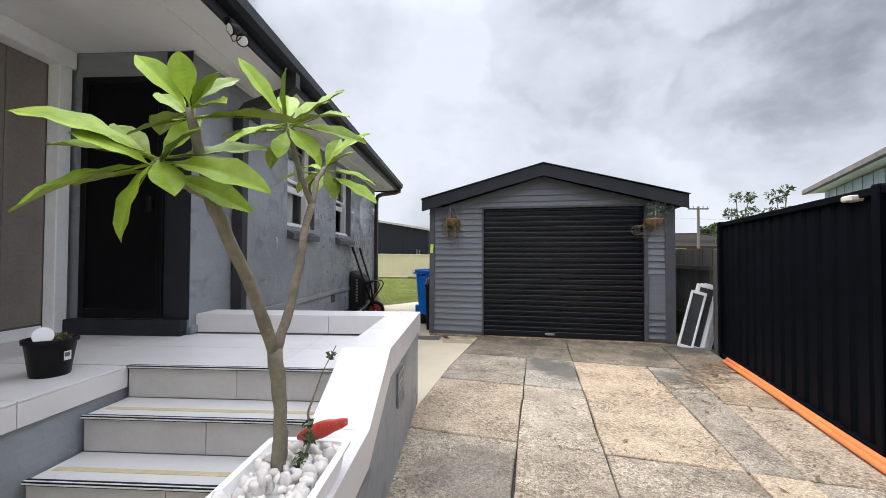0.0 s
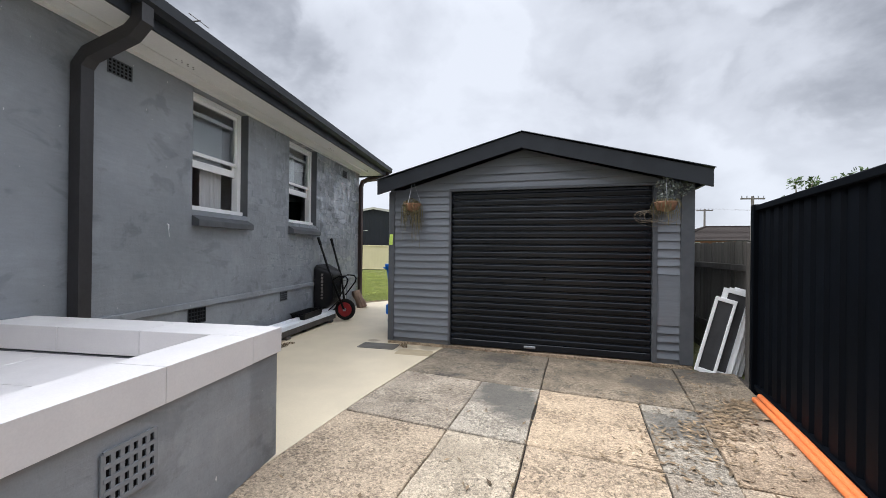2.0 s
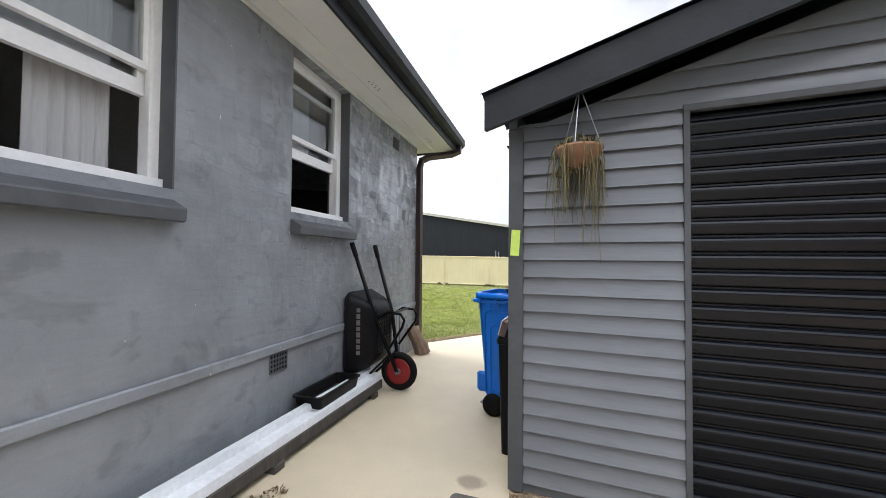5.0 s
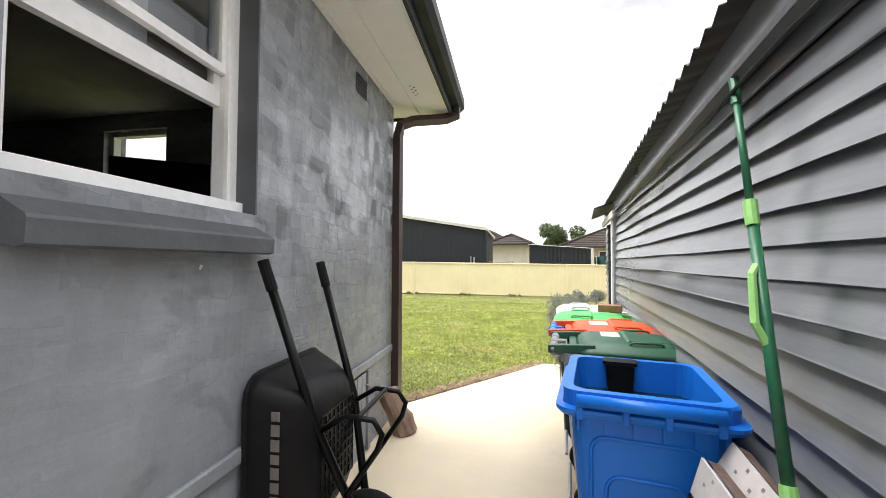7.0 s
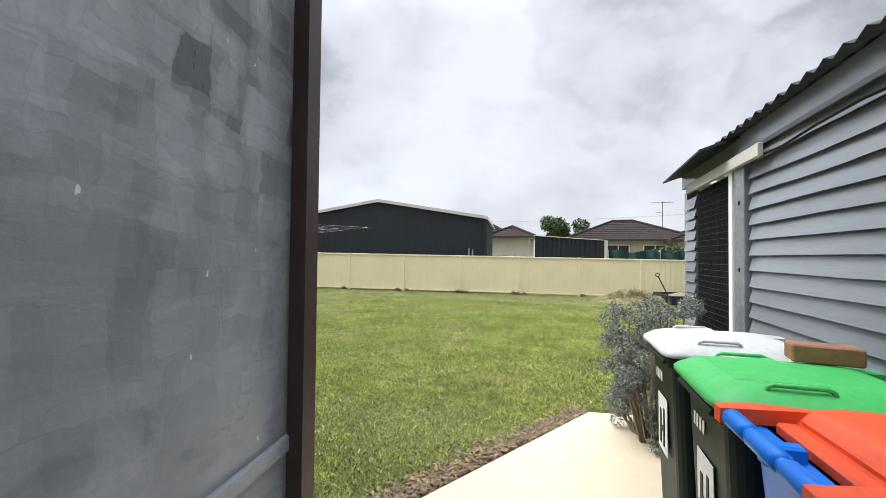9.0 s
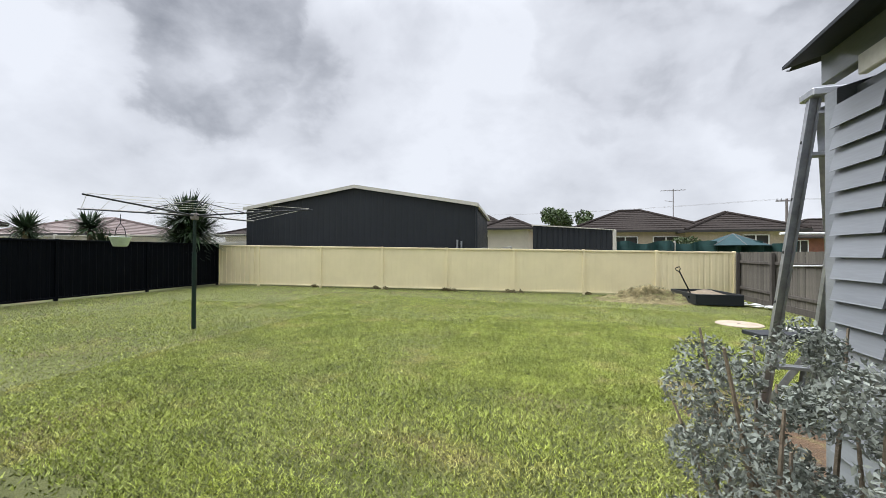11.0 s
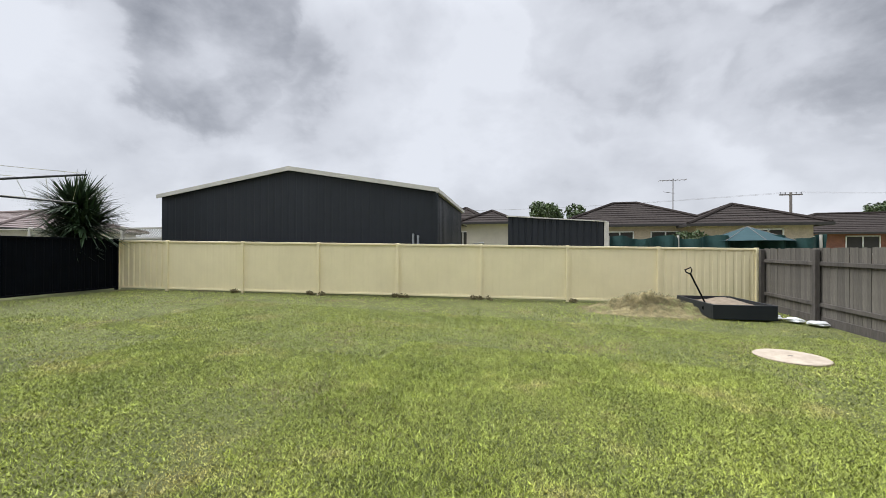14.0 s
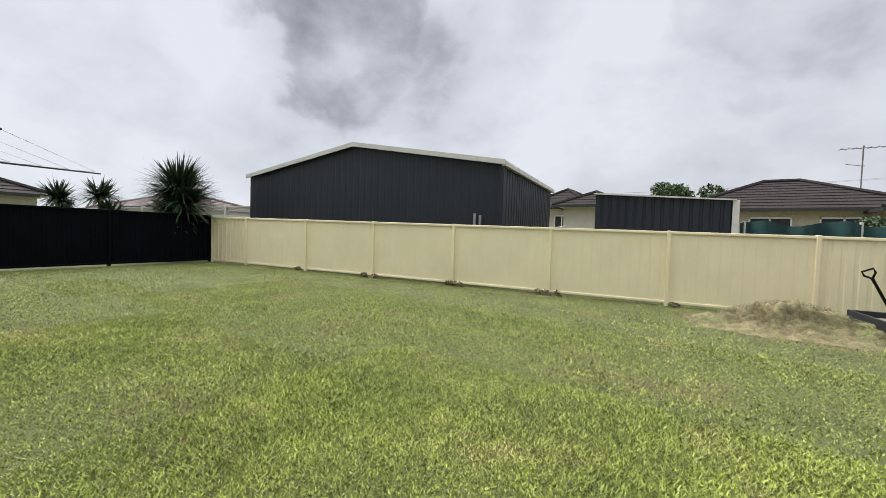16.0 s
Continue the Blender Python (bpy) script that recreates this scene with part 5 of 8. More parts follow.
for k in range(n):
    p = A + along * (k * 0.104)
    o = new("paling", g.choice(meshes))
    o.parent = paling_fence
    o.matrix_basis = Matrix.Translation((p.x, p.y, ground_height(p.x, p.y) + 0.03)) @ pose(0, 0, 0, g.uniform(-0.3, 0.3), g.uniform(-0.2, 0.2), ang + g.uniform(-1.5, 1.5))
for k in range(9):
    p = A + along * (0.5 + k * 2.42)
    if k == 8:
        p = B - along * 0.1
    o = part("fence_post", box(bmesh.new(), -0.055, 0.055, 0.03, 0.12, -0.3, 1.47, 0.008), POST_WOOD, paling_fence)
    o.matrix_basis = Matrix.Translation((p.x, p.y, ground_height(p.x, p.y))) @ pose(0, 0, 0, 0, 0, ang)
    if k < 8:
        q = A + along * (0.5 + (k + 1) * 2.42)
        za, zb = ground_height(p.x, p.y), ground_height(q.x, q.y)
        for z in (0.36, 1.18):
            o = part("fence_rail", box(bmesh.new(), 0.05, 2.37, 0.012, 0.05, z - 0.04, z + 0.04, 0.006), POST_WOOD, paling_fence)
            o.matrix_basis = Matrix.Translation((p.x, p.y, (za + zb) / 2)) @ pose(0, 0, 0, 0, 0, ang)
o = part("base_board", box(bmesh.new(), 0, (B - A).length, -0.012, 0.02, -0.12, 0.05, 0.004), POST_WOOD, paling_fence)
o.matrix_basis = Matrix.Translation(A) @ pose(0, 0, 0, 0, 0, ang)

# ---- things by the porch ----
tray = thing("planter_tray", at_house(1.83, -9.02, 0.587), "shallow white rectangular tray filled with white pebbles on the porch wall", "planter")
part("tray_body", loft([rounded(-0.12, 0.12, -0.22, 0.22, 0.02, 0.0), rounded(-0.135, 0.135, -0.235, 0.235, 0.02, 0.09), rounded(-0.148, 0.148, -0.248, 0.248, 0.02, 0.092), rounded(-0.148, 0.148, -0.248, 0.248, 0.02, 0.1), rounded(-0.125, 0.125, -0.225, 0.225, 0.02, 0.1), rounded(-0.115, 0.115, -0.215, 0.215, 0.02, 0.05)]), WHITE_PAINT, tray)
g = random.Random(3)
peb = []
for k in range(4):
    bm = bmesh.new()
    bmesh.ops.create_icosphere(bm, subdivisions=1, radius=1)
    for v in bm.verts:
        v.co *= 1 + g.uniform(-0.12, 0.12)
    me = bpy.data.meshes.new("pebble")
    bm.to_mesh(me)
    bm.free()
    me.polygons.foreach_set("use_smooth", [True] * len(me.polygons))
    me.materials.append(PEBBLE)
    peb.append(me)
for k in range(120):
    o = new("pebble", g.choice(peb))
    o.parent = tray
    s = g.uniform(0.012, 0.024)
    o.matrix_basis = Matrix.LocRotScale((g.uniform(-0.105, 0.105), g.uniform(-0.205, 0.205), g.uniform(0.075, 0.108)), Euler((g.uniform(0, 6), g.uniform(0, 6), g.uniform(0, 6))), (s * 1.3, s, s * 0.75))

frangi = thing("frangipani", at_house(1.78, -8.95, 0.66), "young frangipani tree with broad green leaves in a pebble tray", "tree")


def rel(x, y, z):
    return (x - 1.78, y + 8.95, z - 0.66)


stems = [
    ("trunk", [rel(1.79, -8.95, 0.60), rel(1.80, -8.95, 0.75), rel(1.80, -8.95, 0.86), rel(1.779, -8.95, 1.045)], [0.026, 0.022, 0.020, 0.023], BARK_GREEN),
    ("stem", [rel(1.779, -8.95, 1.03), rel(1.76, -9.05, 1.237), rel(1.747, -9.13, 1.359), rel(1.728, -9.2, 1.495)], [0.019, 0.017, 0.016, 0.018], BARK_GREEN),
    ("stem", [rel(1.729, -9.2, 1.49), rel(1.712, -9.22, 1.60), rel(1.707, -9.25, 1.70)], [0.014, 0.0125, 0.011], BARK_GREEN),
    ("stem", [rel(1.728, -9.2, 1.492), rel(1.69, -9.215, 1.507), rel(1.665, -9.235, 1.53), rel(1.64, -9.27, 1.572)], [0.013, 0.012, 0.012, 0.011], BARK_GREEN),
    ("stem", [rel(1.782, -8.95, 1.03), rel(1.798, -8.9, 1.15), rel(1.812, -8.84, 1.317), rel(1.81, -8.8, 1.438), rel(1.81, -8.74, 1.53)], [0.017, 0.0145, 0.0135, 0.0135, 0.014], BARK),
    ("stem", [rel(1.81, -8.74, 1.525), rel(1.776, -8.76, 1.63), rel(1.73, -8.78, 1.824)], [0.011, 0.010, 0.009], BARK_GREEN),
    ("stem", [rel(1.81, -8.74, 1.525), rel(1.772, -8.6, 1.65), rel(1.749, -8.45, 1.736)], [0.011, 0.01, 0.009], BARK),
]
for nm, pts, rad, m in stems:
    # a few in-between points with a slight wobble
    fine = []
    fr = []
    for a, b, ra, rb in zip(pts, pts[1:], rad, rad[1:]):
        for k in range(4):
            f = k / 4
            fine.append(tuple(a[i] + (b[i] - a[i]) * f + (g.uniform(-0.0025, 0.0025) if k else 0) for i in range(3)))
            fr.append((ra + (rb - ra) * f) * g.uniform(0.94, 1.08))
    fine.append(pts[-1])
    fr.append(rad[-1])
    bm = bmesh.new()
    tube(bm, fine, fr, 10)
    part(nm, bm, m, frangi, smooth=True)


def frangi_leaf(length, width, droop, twist):
    """A long leaf along +x, widest past its middle, with a raised midrib, a folded blade and a short point."""
    bm = bmesh.new()
    n = 12
    rows = []
    for i in range(n):
        f = i / (n - 1)
        w = width / 2 * max(math.sin(math.pi * f ** 1.45) ** 0.8 if 0 < f < 1 else 0, 0.05)
        x, z = 0.025 + length * f, -droop * length * f * f
        a = twist * f
        rows.append([bm.verts.new((x, q * w * math.cos(a), z + q * w * math.sin(a) + abs(q) * w * 0.30 + (0.0 if q else -0.002) + 0.004 * math.sin(f * 19 + q * 2) * abs(q))) for q in (-1, -0.6, -0.15, 0, 0.15, 0.6, 1)])
    for a, b in zip(rows, rows[1:]):
        for j in range(6):
            bm.faces.new((a[j], b[j], b[j + 1], a[j + 1]))
    tube(bm, [(0, 0, 0), (0.03, 0, -0.002), (0.03 + length * 0.5, 0, -0.004 - droop * length * 0.25)], [0.0045, 0.004, 0.001], 5)
    me = bpy.data.meshes.new("leaf")
    bm.to_mesh(me)
    bm.free()
    me.polygons.foreach_set("use_smooth", [True] * len(me.polygons))
    me.materials.append(LEAF_FRANGI)
    return me


leaf_meshes = [frangi_leaf(0.275, w, d, t) for w, d, t in ((0.088, 0.10, 0.2), (0.10, 0.22, -0.2), (0.08, 0.05, 0.35), (0.095, 0.30, 0.1))]
# four rosettes: for each leaf its bearing in the plane across the steps, its lean out of that plane, and its length
ROSETTES = (
    (rel(1.707, -9.25, 1.70), ((92, 12, 0.13), (122, 20, 0.16), (142, -25, 0.20), (62, -20, 0.15), (40, 25, 0.14), (14, -15, 0.26), (-8, 30, 0.16), (165, -30, 0.2), (205, 30, 0.13))),
    (rel(1.64, -9.27, 1.572), ((154, 20, 0.29), (146, -20, 0.24), (138, 35, 0.16), (172, 5, 0.26), (193, 22, 0.29), (204, 40, 0.15), (252, 30, 0.20), (70, -25, 0.16), (42, 20, 0.16), (20, -30, 0.24), (0, 12, 0.28), (-22, -20, 0.22), (-40, 30, 0.14))),
    (rel(1.73, -8.78, 1.824), ((121, 5, 0.29), (104, -25, 0.22), (84, 25, 0.20), (62, -35, 0.24), (35, 0, 0.24), (14, 25, 0.26), (-4, -20, 0.28), (-32, 30, 0.20), (186, 10, 0.22), (202, 35, 0.24), (168, -35, 0.28), (268, 40, 0.13), (225, -30, 0.2))),
    (rel(1.749, -8.45, 1.736), ((52, 5, 0.24), (78, -25, 0.20), (115, 20, 0.20), (22, 30, 0.18), (0, -20, 0.22), (-22, 12, 0.28), (-58, 25, 0.16), (-95, 35, 0.14), (178, 15, 0.18), (205, -25, 0.2), (150, -35, 0.2))),
)
for seed, ((cx, cy, cz), leaves) in enumerate(ROSETTES):
    g = random.Random(seed)
    for k, (bearing, lean, length) in enumerate(leaves):
        o = new("leaf", leaf_meshes[(k + seed) % 4])
        o.parent = frangi
        b, l = radians(bearing + g.uniform(-4, 4)), radians(lean)
        d = Vector((math.cos(b) * math.cos(l), -math.sin(l), math.sin(b) * math.cos(l)))
        up = Vector((g.uniform(-0.3, 0.3), -0.55 + g.uniform(-0.3, 0.3), 1.0))
        side = up.cross(d).normalized()
        top = d.cross(side)
        size = length / 0.29
        o.matrix_basis = Matrix.Translation((cx, cy, cz - 0.012 * (k % 3))) @ Matrix((d, side, top)).transposed().to_4x4() @ Matrix.Diagonal((size, 0.6 * size + 0.4, size, 1))

succ = thing("succulent", at_house(1.86, -8.93, 0.66), "leggy green succulent with a dry flower stalk in the pebbles", "plant")
part("stalk", tubes(([(0, 0, 0), (0.02, 0.02, 0.08), (0.0, 0.05, 0.16), (0.03, 0.1, 0.28), (0.06, 0.15, 0.36)], [0.006, 0.005, 0.004, 0.002, 0.0015]), sides=6), BARK, succ)
leaf_cloud("foliage", [(0.0, 0.0, 0.03), (0.015, 0.02, 0.09), (0.01, 0.03, 0.13), (0.05, 0.13, 0.33)], [0.03, 0.025, 0.02, 0.02], 160, 0.012, LEAF_TREE, succ, 9)
fish = thing("garden_ornament", at_house(1.87, -8.80, 0.70), "red spotted fish-shaped ceramic ornament in the tray", "ornament")
rings = []
for i in range(9):
    f = i / 8
    w = 0.030 * math.sin(math.pi * min(f * 1.05 + 0.03, 1)) ** 0.7 + (0.012 if f > 0.85 else 0.002)
    rings.append([(-0.08 + 0.18 * f, 0.45 * w * math.cos(a), w * math.sin(a) + 0.06 * f) for a in [2 * math.pi * j / 10 for j in range(10)]])
part("body", loft(rings), RED_FISH, fish, smooth=True)

pot = thing("plant_pot", at_house(0.02, -8.05, 0.66), "black plastic nursery pot with a cactus and white tag", "plant pot")
part("pot_body", lathe([(0.085, 0), (0.088, 0.005), (0.112, 0.185), (0.122, 0.187), (0.124, 0.21), (0.116, 0.212), (0.108, 0.17), (0.02, 0.17)], 28), BLACK_PLASTIC, pot, smooth=True)
part("price_label", boxes((0.112, 0.1125, -0.028, 0.012, 0.09, 0.14)), STICKER, pot)
part("label_print", boxes(*[(0.113, 0.1135, -0.024 + 0.006 * k, -0.021 + 0.006 * k, 0.11, 0.133) for k in range(5)]), BLACK_PLASTIC, pot)
o = part("tag", lathe([(0.045, 0), (0.047, 0.002), (0.045, 0.004)], 20), WHITE_PAINT, pot)
o.matrix_basis = pose(0.03, -0.07, 0.235, 78, 10, 60)
leaf_cloud("cactus", [(0.0, 0.02, 0.19), (0.03, 0.05, 0.2), (-0.03, 0.05, 0.2)], [0.05, 0.04, 0.04], 500, 0.012, HAY, pot, 10)

# floodlights under the gutter
fl = thing("floodlight", at_house(0.62, -7.36, 3.05), "twin-head sensor floodlight under the dark gutter", "lamp")
part("bracket", boxes((-0.04, 0.02, -0.03, 0.19, 0.02, 0.08), bevel=0.008), BLACK_PLASTIC, fl)
for y, a in ((0.0, -35), (0.16, 20)):
    h = part("lamp_head", lathe([(0.02, -0.07), (0.03, -0.065), (0.045, 0.0), (0.048, 0.01), (0.04, 0.01)], 16), BLACK_PLASTIC, fl, smooth=True)
    h.matrix_basis = pose(-0.0, y, 0.0, 115, 0, a)
    part("lens", lathe([(0.039, 0.0102), (0.03, 0.016)], 16), WHITE_PAINT, h)
part("cable", tubes(([(0, 0.05, 0.0), (0.0, 0.0, -0.06), (0.0, 0.03, -0.08), (0, 0.1, -0.03), (0.0, 0.14, 0.02)], 0.004), sides=5), BLACK_PLASTIC, fl)

aerial = thing("tv_aerial", at_house(-1.7, -3.6, 3.6), "thin metal television aerial on the roof", "aerial")
part("mast", tubes(([(0, 0, 0.2), (0, 0, 1.25)], 0.015)), LIMB_GREY, aerial)
part("boom", tubes(([(-0.5, 0, 1.2), (0.5, 0, 1.2)], 0.01)), LIMB_GREY, aerial)
for k in range(8):
    part("element", tubes(([(-0.5 + k * 0.14, -0.2, 1.2), (-0.5 + k * 0.14, 0.2, 1.2)], 0.006), sides=5), LIMB_GREY, aerial)

# wall-side clutter
hook = thing("wall_hook", at_house(0.01, -5.40, 1.55), "small white hook with a string on the grey wall", "hook")
part("hook_body", tubes(([(0, 0, 0.03), (0.02, 0, 0.02), (0.02, 0, -0.02)], 0.005), ([(0.02, 0, -0.02), (0.018, 0.01, -0.10)], 0.002), sides=6), WHITE_PAINT, hook)

gutters = thing("gutter_lengths", at_house(0, 0, 0), "long new pale steel gutter length on dark timber beside the wall", "building material")
gp = [(0.06, 0.15), (0.06, 0.225), (0.075, 0.235), (0.125, 0.235), (0.135, 0.195), (0.225, 0.185), (0.235, 0.13), (0.231, 0.13), (0.221, 0.18), (0.131, 0.19), (0.121, 0.23), (0.077, 0.23), (0.064, 0.222), (0.064, 0.15)]
part("gutter_sheet", extrude([(x, -5.9, z) for x, z in gp], (0.09, 3.9, 0)), WHITE_STEEL, gutters)
part("timber", loft([[(0.03, -5.9, 0.05), (0.25, -5.9, 0.05), (0.25, -5.9, 0.128), (0.03, -5.9, 0.128)], [(0.12, -2.02, 0.05), (0.34, -2.02, 0.05), (0.34, -2.02, 0.128), (0.12, -2.02, 0.128)]]), POST_WOOD, gutters)
for y in (-5.3, -3.6, -2.2):
    part("packer", boxes((0.05 + (y + 5.9) * 0.023, 0.27 + (y + 5.9) * 0.023, y - 0.05, y + 0.05, 0.0, 0.05), bevel=0.004), POST_WOOD, gutters)

trough = thing("planter_box", at_house(0.20, -1.98, 0.0), "black plastic planter trough beside the wall", "planter")
part("trough_body", loft([rounded(-0.11, 0.09, -0.3, 0.3, 0.03, 0.13), rounded(-0.13, 0.11, -0.33, 0.33, 0.03, 0.27), rounded(-0.145, 0.125, -0.345, 0.345, 0.03, 0.275), rounded(-0.145, 0.125, -0.345, 0.345, 0.03, 0.29), rounded(-0.12, 0.10, -0.32, 0.32, 0.03, 0.29), rounded(-0.11, 0.09, -0.31, 0.31, 0.03, 0.2)]), BLACK_PLASTIC, trough)
part("trough_foot", boxes((-0.1, 0.08, -0.28, -0.2, 0, 0.131), (-0.1, 0.08, 0.2, 0.28, 0, 0.131)), BLACK_PLASTIC, trough)
trough.matrix_world = at_house(0.17, -2.75, 0.0)

# wheelbarrow stood on end against the wall
wb = thing("wheelbarrow", at_house(0, 0, 0), "black wheelbarrow with a red wheel stood upright against the wall", "wheelbarrow")
rings = []
for x, gz0, gz1, gy in ((0.03, 0.20, 1.02, 0.33), (0.05, 0.19, 1.03, 0.335), (0.07, 0.20, 1.02, 0.33), (0.13, 0.225, 0.995, 0.312), (0.20, 0.255, 0.965, 0.288), (0.25, 0.285, 0.935, 0.264), (0.285, 0.325, 0.895, 0.236), (0.305, 0.37, 0.85, 0.21), (0.311, 0.40, 0.82, 0.19), (0.312, 0.42, 0.80, 0.17)):
    rings.append([(x, -1.92 + p[0], p[1]) for p in [(q[0], q[1]) for q in rounded(-gy, gy, gz0, gz1, 0.09, 0)]])
body = part("tray", loft(rings, cap_start=False), BLACK_PLASTIC, wb, "black moulded plastic tray", smooth=True)
part("tray_lip", tubes(([(0.035, -1.92 + p[0] * 1.0, p[1]) for p in rounded(-0.335, 0.335, 0.19, 1.03, 0.1, 0)] + [(0.035, -1.92 + 0.335, 0.93)], 0.014)), BLACK_PLASTIC, body)
rows = [(0.312, 0.318, -2.10 + 0.045 * k, -2.092 + 0.045 * k, 0.41, 0.81) for k in range(9)] + [(0.312, 0.318, -2.10, -1.735, 0.41 + 0.045 * k, 0.418 + 0.045 * k) for k in range(10)]
part("floor_rib", boxes(*rows), BLACK_PLASTIC, body)
rows = []
z = 0.42
for h in (0.04, 0.045, 0.045, 0.05, 0.04, 0.05, 0.05, 0.04):
    rows.append((z, z + h))
    z += h + 0.015
lt = bmesh.new()
for z0, z1 in rows:
    box(lt, 0.145, 0.185, -2.236, -2.232, z0, z1)
o = part("lettering", lt, LIMB_GREY, body, "plain pale lettering bars")
o.matrix_basis = pose(0, 0, 0)
part("handle_tube", tubes(([(0.05, -2.17, 1.54), (0.30, -2.12, 0.78), (0.42, -1.99, 0.36), (0.48, -1.97, 0.20)], 0.021), sides=10), BLACK_PAINT, wb, smooth=True)
part("handle_tube", tubes(([(0.06, -1.64, 1.53), (0.31, -1.70, 0.78), (0.42, -1.82, 0.36), (0.48, -1.84, 0.20)], 0.021), sides=10), BLACK_PAINT, wb, smooth=True)
part("grip", tubes(([(0.047, -2.171, 1.55), (0.093, -2.162, 1.41)], 0.026), sides=10), RUBBER, wb)
part("grip", tubes(([(0.057, -1.639, 1.54), (0.103, -1.65, 1.40)], 0.026), sides=10), RUBBER, wb)
for s, y in ((-1, -2.11), (1, -1.71)):
    part("leg", tubes(([(0.31, y, 0.76), (0.44, y, 0.84), (0.57, y, 0.83), (0.61, y, 0.77), (0.59, y, 0.70), (0.42, y - s * 0.06, 0.45)], 0.014)), BLACK_PAINT, wb, smooth=True)
part("leg_brace", tubes(([(0.5, -2.11, 0.84), (0.5, -1.71, 0.84)], 0.012)), BLACK_PAINT, wb)
part("nose_bar", tubes(([(0.40, -2.0, 0.38), (0.25, -2.08, 0.22), (0.08, -2.08, 0.06), (0.08, -1.76, 0.06), (0.25, -1.76, 0.22), (0.40, -1.82, 0.38)], 0.012)), BLACK_PAINT, wb)
part("axle", tubes(([(0.48, -2.0, 0.20), (0.48, -1.81, 0.20)], 0.012)), ALU, wb)
wheel = part("wheel", lathe([(0.045, -0.028), (0.11, -0.022), (0.135, -0.03), (0.135, 0.03), (0.11, 0.022), (0.045, 0.028)], 28), RED_RIM, wb, "red steel wheel rim", smooth=True)
wheel.matrix_basis = pose(0.48, -1.905, 0.20, 90, 0, 0)
part("hub", lathe([(0.02, -0.075), (0.024, -0.07), (0.03, -0.03), (0.03, 0.03), (0.024, 0.07), (0.02, 0.075)], 14), ALU, wheel)
tyre = bmesh.new()
tube(tyre, [(0.163 * math.cos(2 * math.pi * k / 32), 0.163 * math.sin(2 * math.pi * k / 32), 0) for k in range(33)], 0.038, 12, caps=False)
part("tyre", tyre, RUBBER, wheel, smooth=True)

log = thing("fire_log", at_house(0.24, -0.34, 0.0) @ pose(0, 0, 0, -6, -15, 25) @ Matrix.Diagonal((1.35, 1.35, 1.15, 1)), "split brown log leaning by the downpipe", "log")
rings = []
g = random.Random(8)
for i in range(7):
    f = i / 6
    rings.append([(0.09 * (1 - 0.25 * f) * (1 + g.uniform(-0.15, 0.15)) * math.cos(a) - 0.04 * f, 0.08 * (1 - 0.2 * f) * (1 + g.uniform(-0.15, 0.15)) * math.sin(a), 0.36 * f) for a in [2 * math.pi * j / 9 for j in range(9)]])
part("log_body", loft(rings), mat("split_log_bark", (0.3, 0.21, 0.15), (0.16, 0.1, 0.075), scale=12, rough=0.9, bump=0.8, stretch=(1, 1, 0.3), c3=(0.2, 0.05, 0.035), c3_at=0.6, c3_scale=7), log)

# drain cover and patches in the path
drain = thing("drain_cover", pose(-1.04, 5.78, 0, 0, 0, 4), "dark flush concrete drain cover in the path", "drain cover", kind="structure")
part("cover", loft([rounded(-0.27, 0.27, -0.15, 0.15, 0.03, 0.0), rounded(-0.265, 0.265, -0.145, 0.145, 0.03, 0.006)], cap_start=False), mat("dark_wet_concrete", (0.12, 0.11, 0.09), (0.08, 0.07, 0.06), scale=5, rough=0.6, bump=0.4, c3=(0.2, 0.18, 0.14), c3_at=0.6, c3_scale=5), drain)
patch = thing("concrete_patch", pose(-0.45, 5.62, 0, 0, 0, 4), "rough tan concrete patch in the path", "patch", kind="structure")
part("patch_face", loft([rounded(-0.24, 0.24, -0.13, 0.13, 0.05, 0.0), rounded(-0.235, 0.235, -0.125, 0.125, 0.05, 0.004)], cap_start=False), mat("tan_patch_concrete", (0.42, 0.34, 0.22), (0.33, 0.27, 0.18), scale=5, rough=0.8, bump=0.3), patch)

# ---- on the garage front ----
def hanging_basket(name, x, y, z, r, label, seed, tall):
    b = thing(name, pose(x, y, z), label, "hanging basket")
    part("basket", lathe([(0.02, -r * 0.9), (r * 0.7, -r * 0.75), (r * 0.98, -r * 0.1), (r, 0), (r * 0.92, 0), (r * 0.85, -r * 0.15)], 18), TERRACOTTA, b, smooth=True)
    for k in range(3):
        a = 2 * math.pi * k / 3 + 0.4
        part("chain", tubes(([(r * math.cos(a), r * math.sin(a), 0), (0, 0.0, 0.33)], 0.003), sides=5), ALU, b)
    part("hook", tubes(([(0, 0, 0.33), (0.0, 0.02, 0.38), (0, 0.12, 0.38)], 0.005), sides=6), ALU, b)
    g = random.Random(seed)
    bm = bmesh.new()
    for k in range(70 if tall else 90):
        a = g.uniform(0, 2 * math.pi)
        rr = r * g.uniform(0.4, 1.05)
        L = g.uniform(0.08, 0.42 if not tall else 0.2) * (1 if g.random() < 0.8 else 1.5)
        px, py = rr * math.cos(a), rr * math.sin(a)
        out = g.uniform(1.0, 1.3)
        pts = [(px * 0.7, py * 0.7, 0.0), (px, py, 0.03), (px * out, py * out, -0.05), (px * out + g.uniform(-0.04, 0.04), py * out, -L)]
        tube(bm, pts, [0.0035, 0.003, 0.003, 0.0015], 4)
    part("trailing_foliage", bm, HAY, b)
    return b


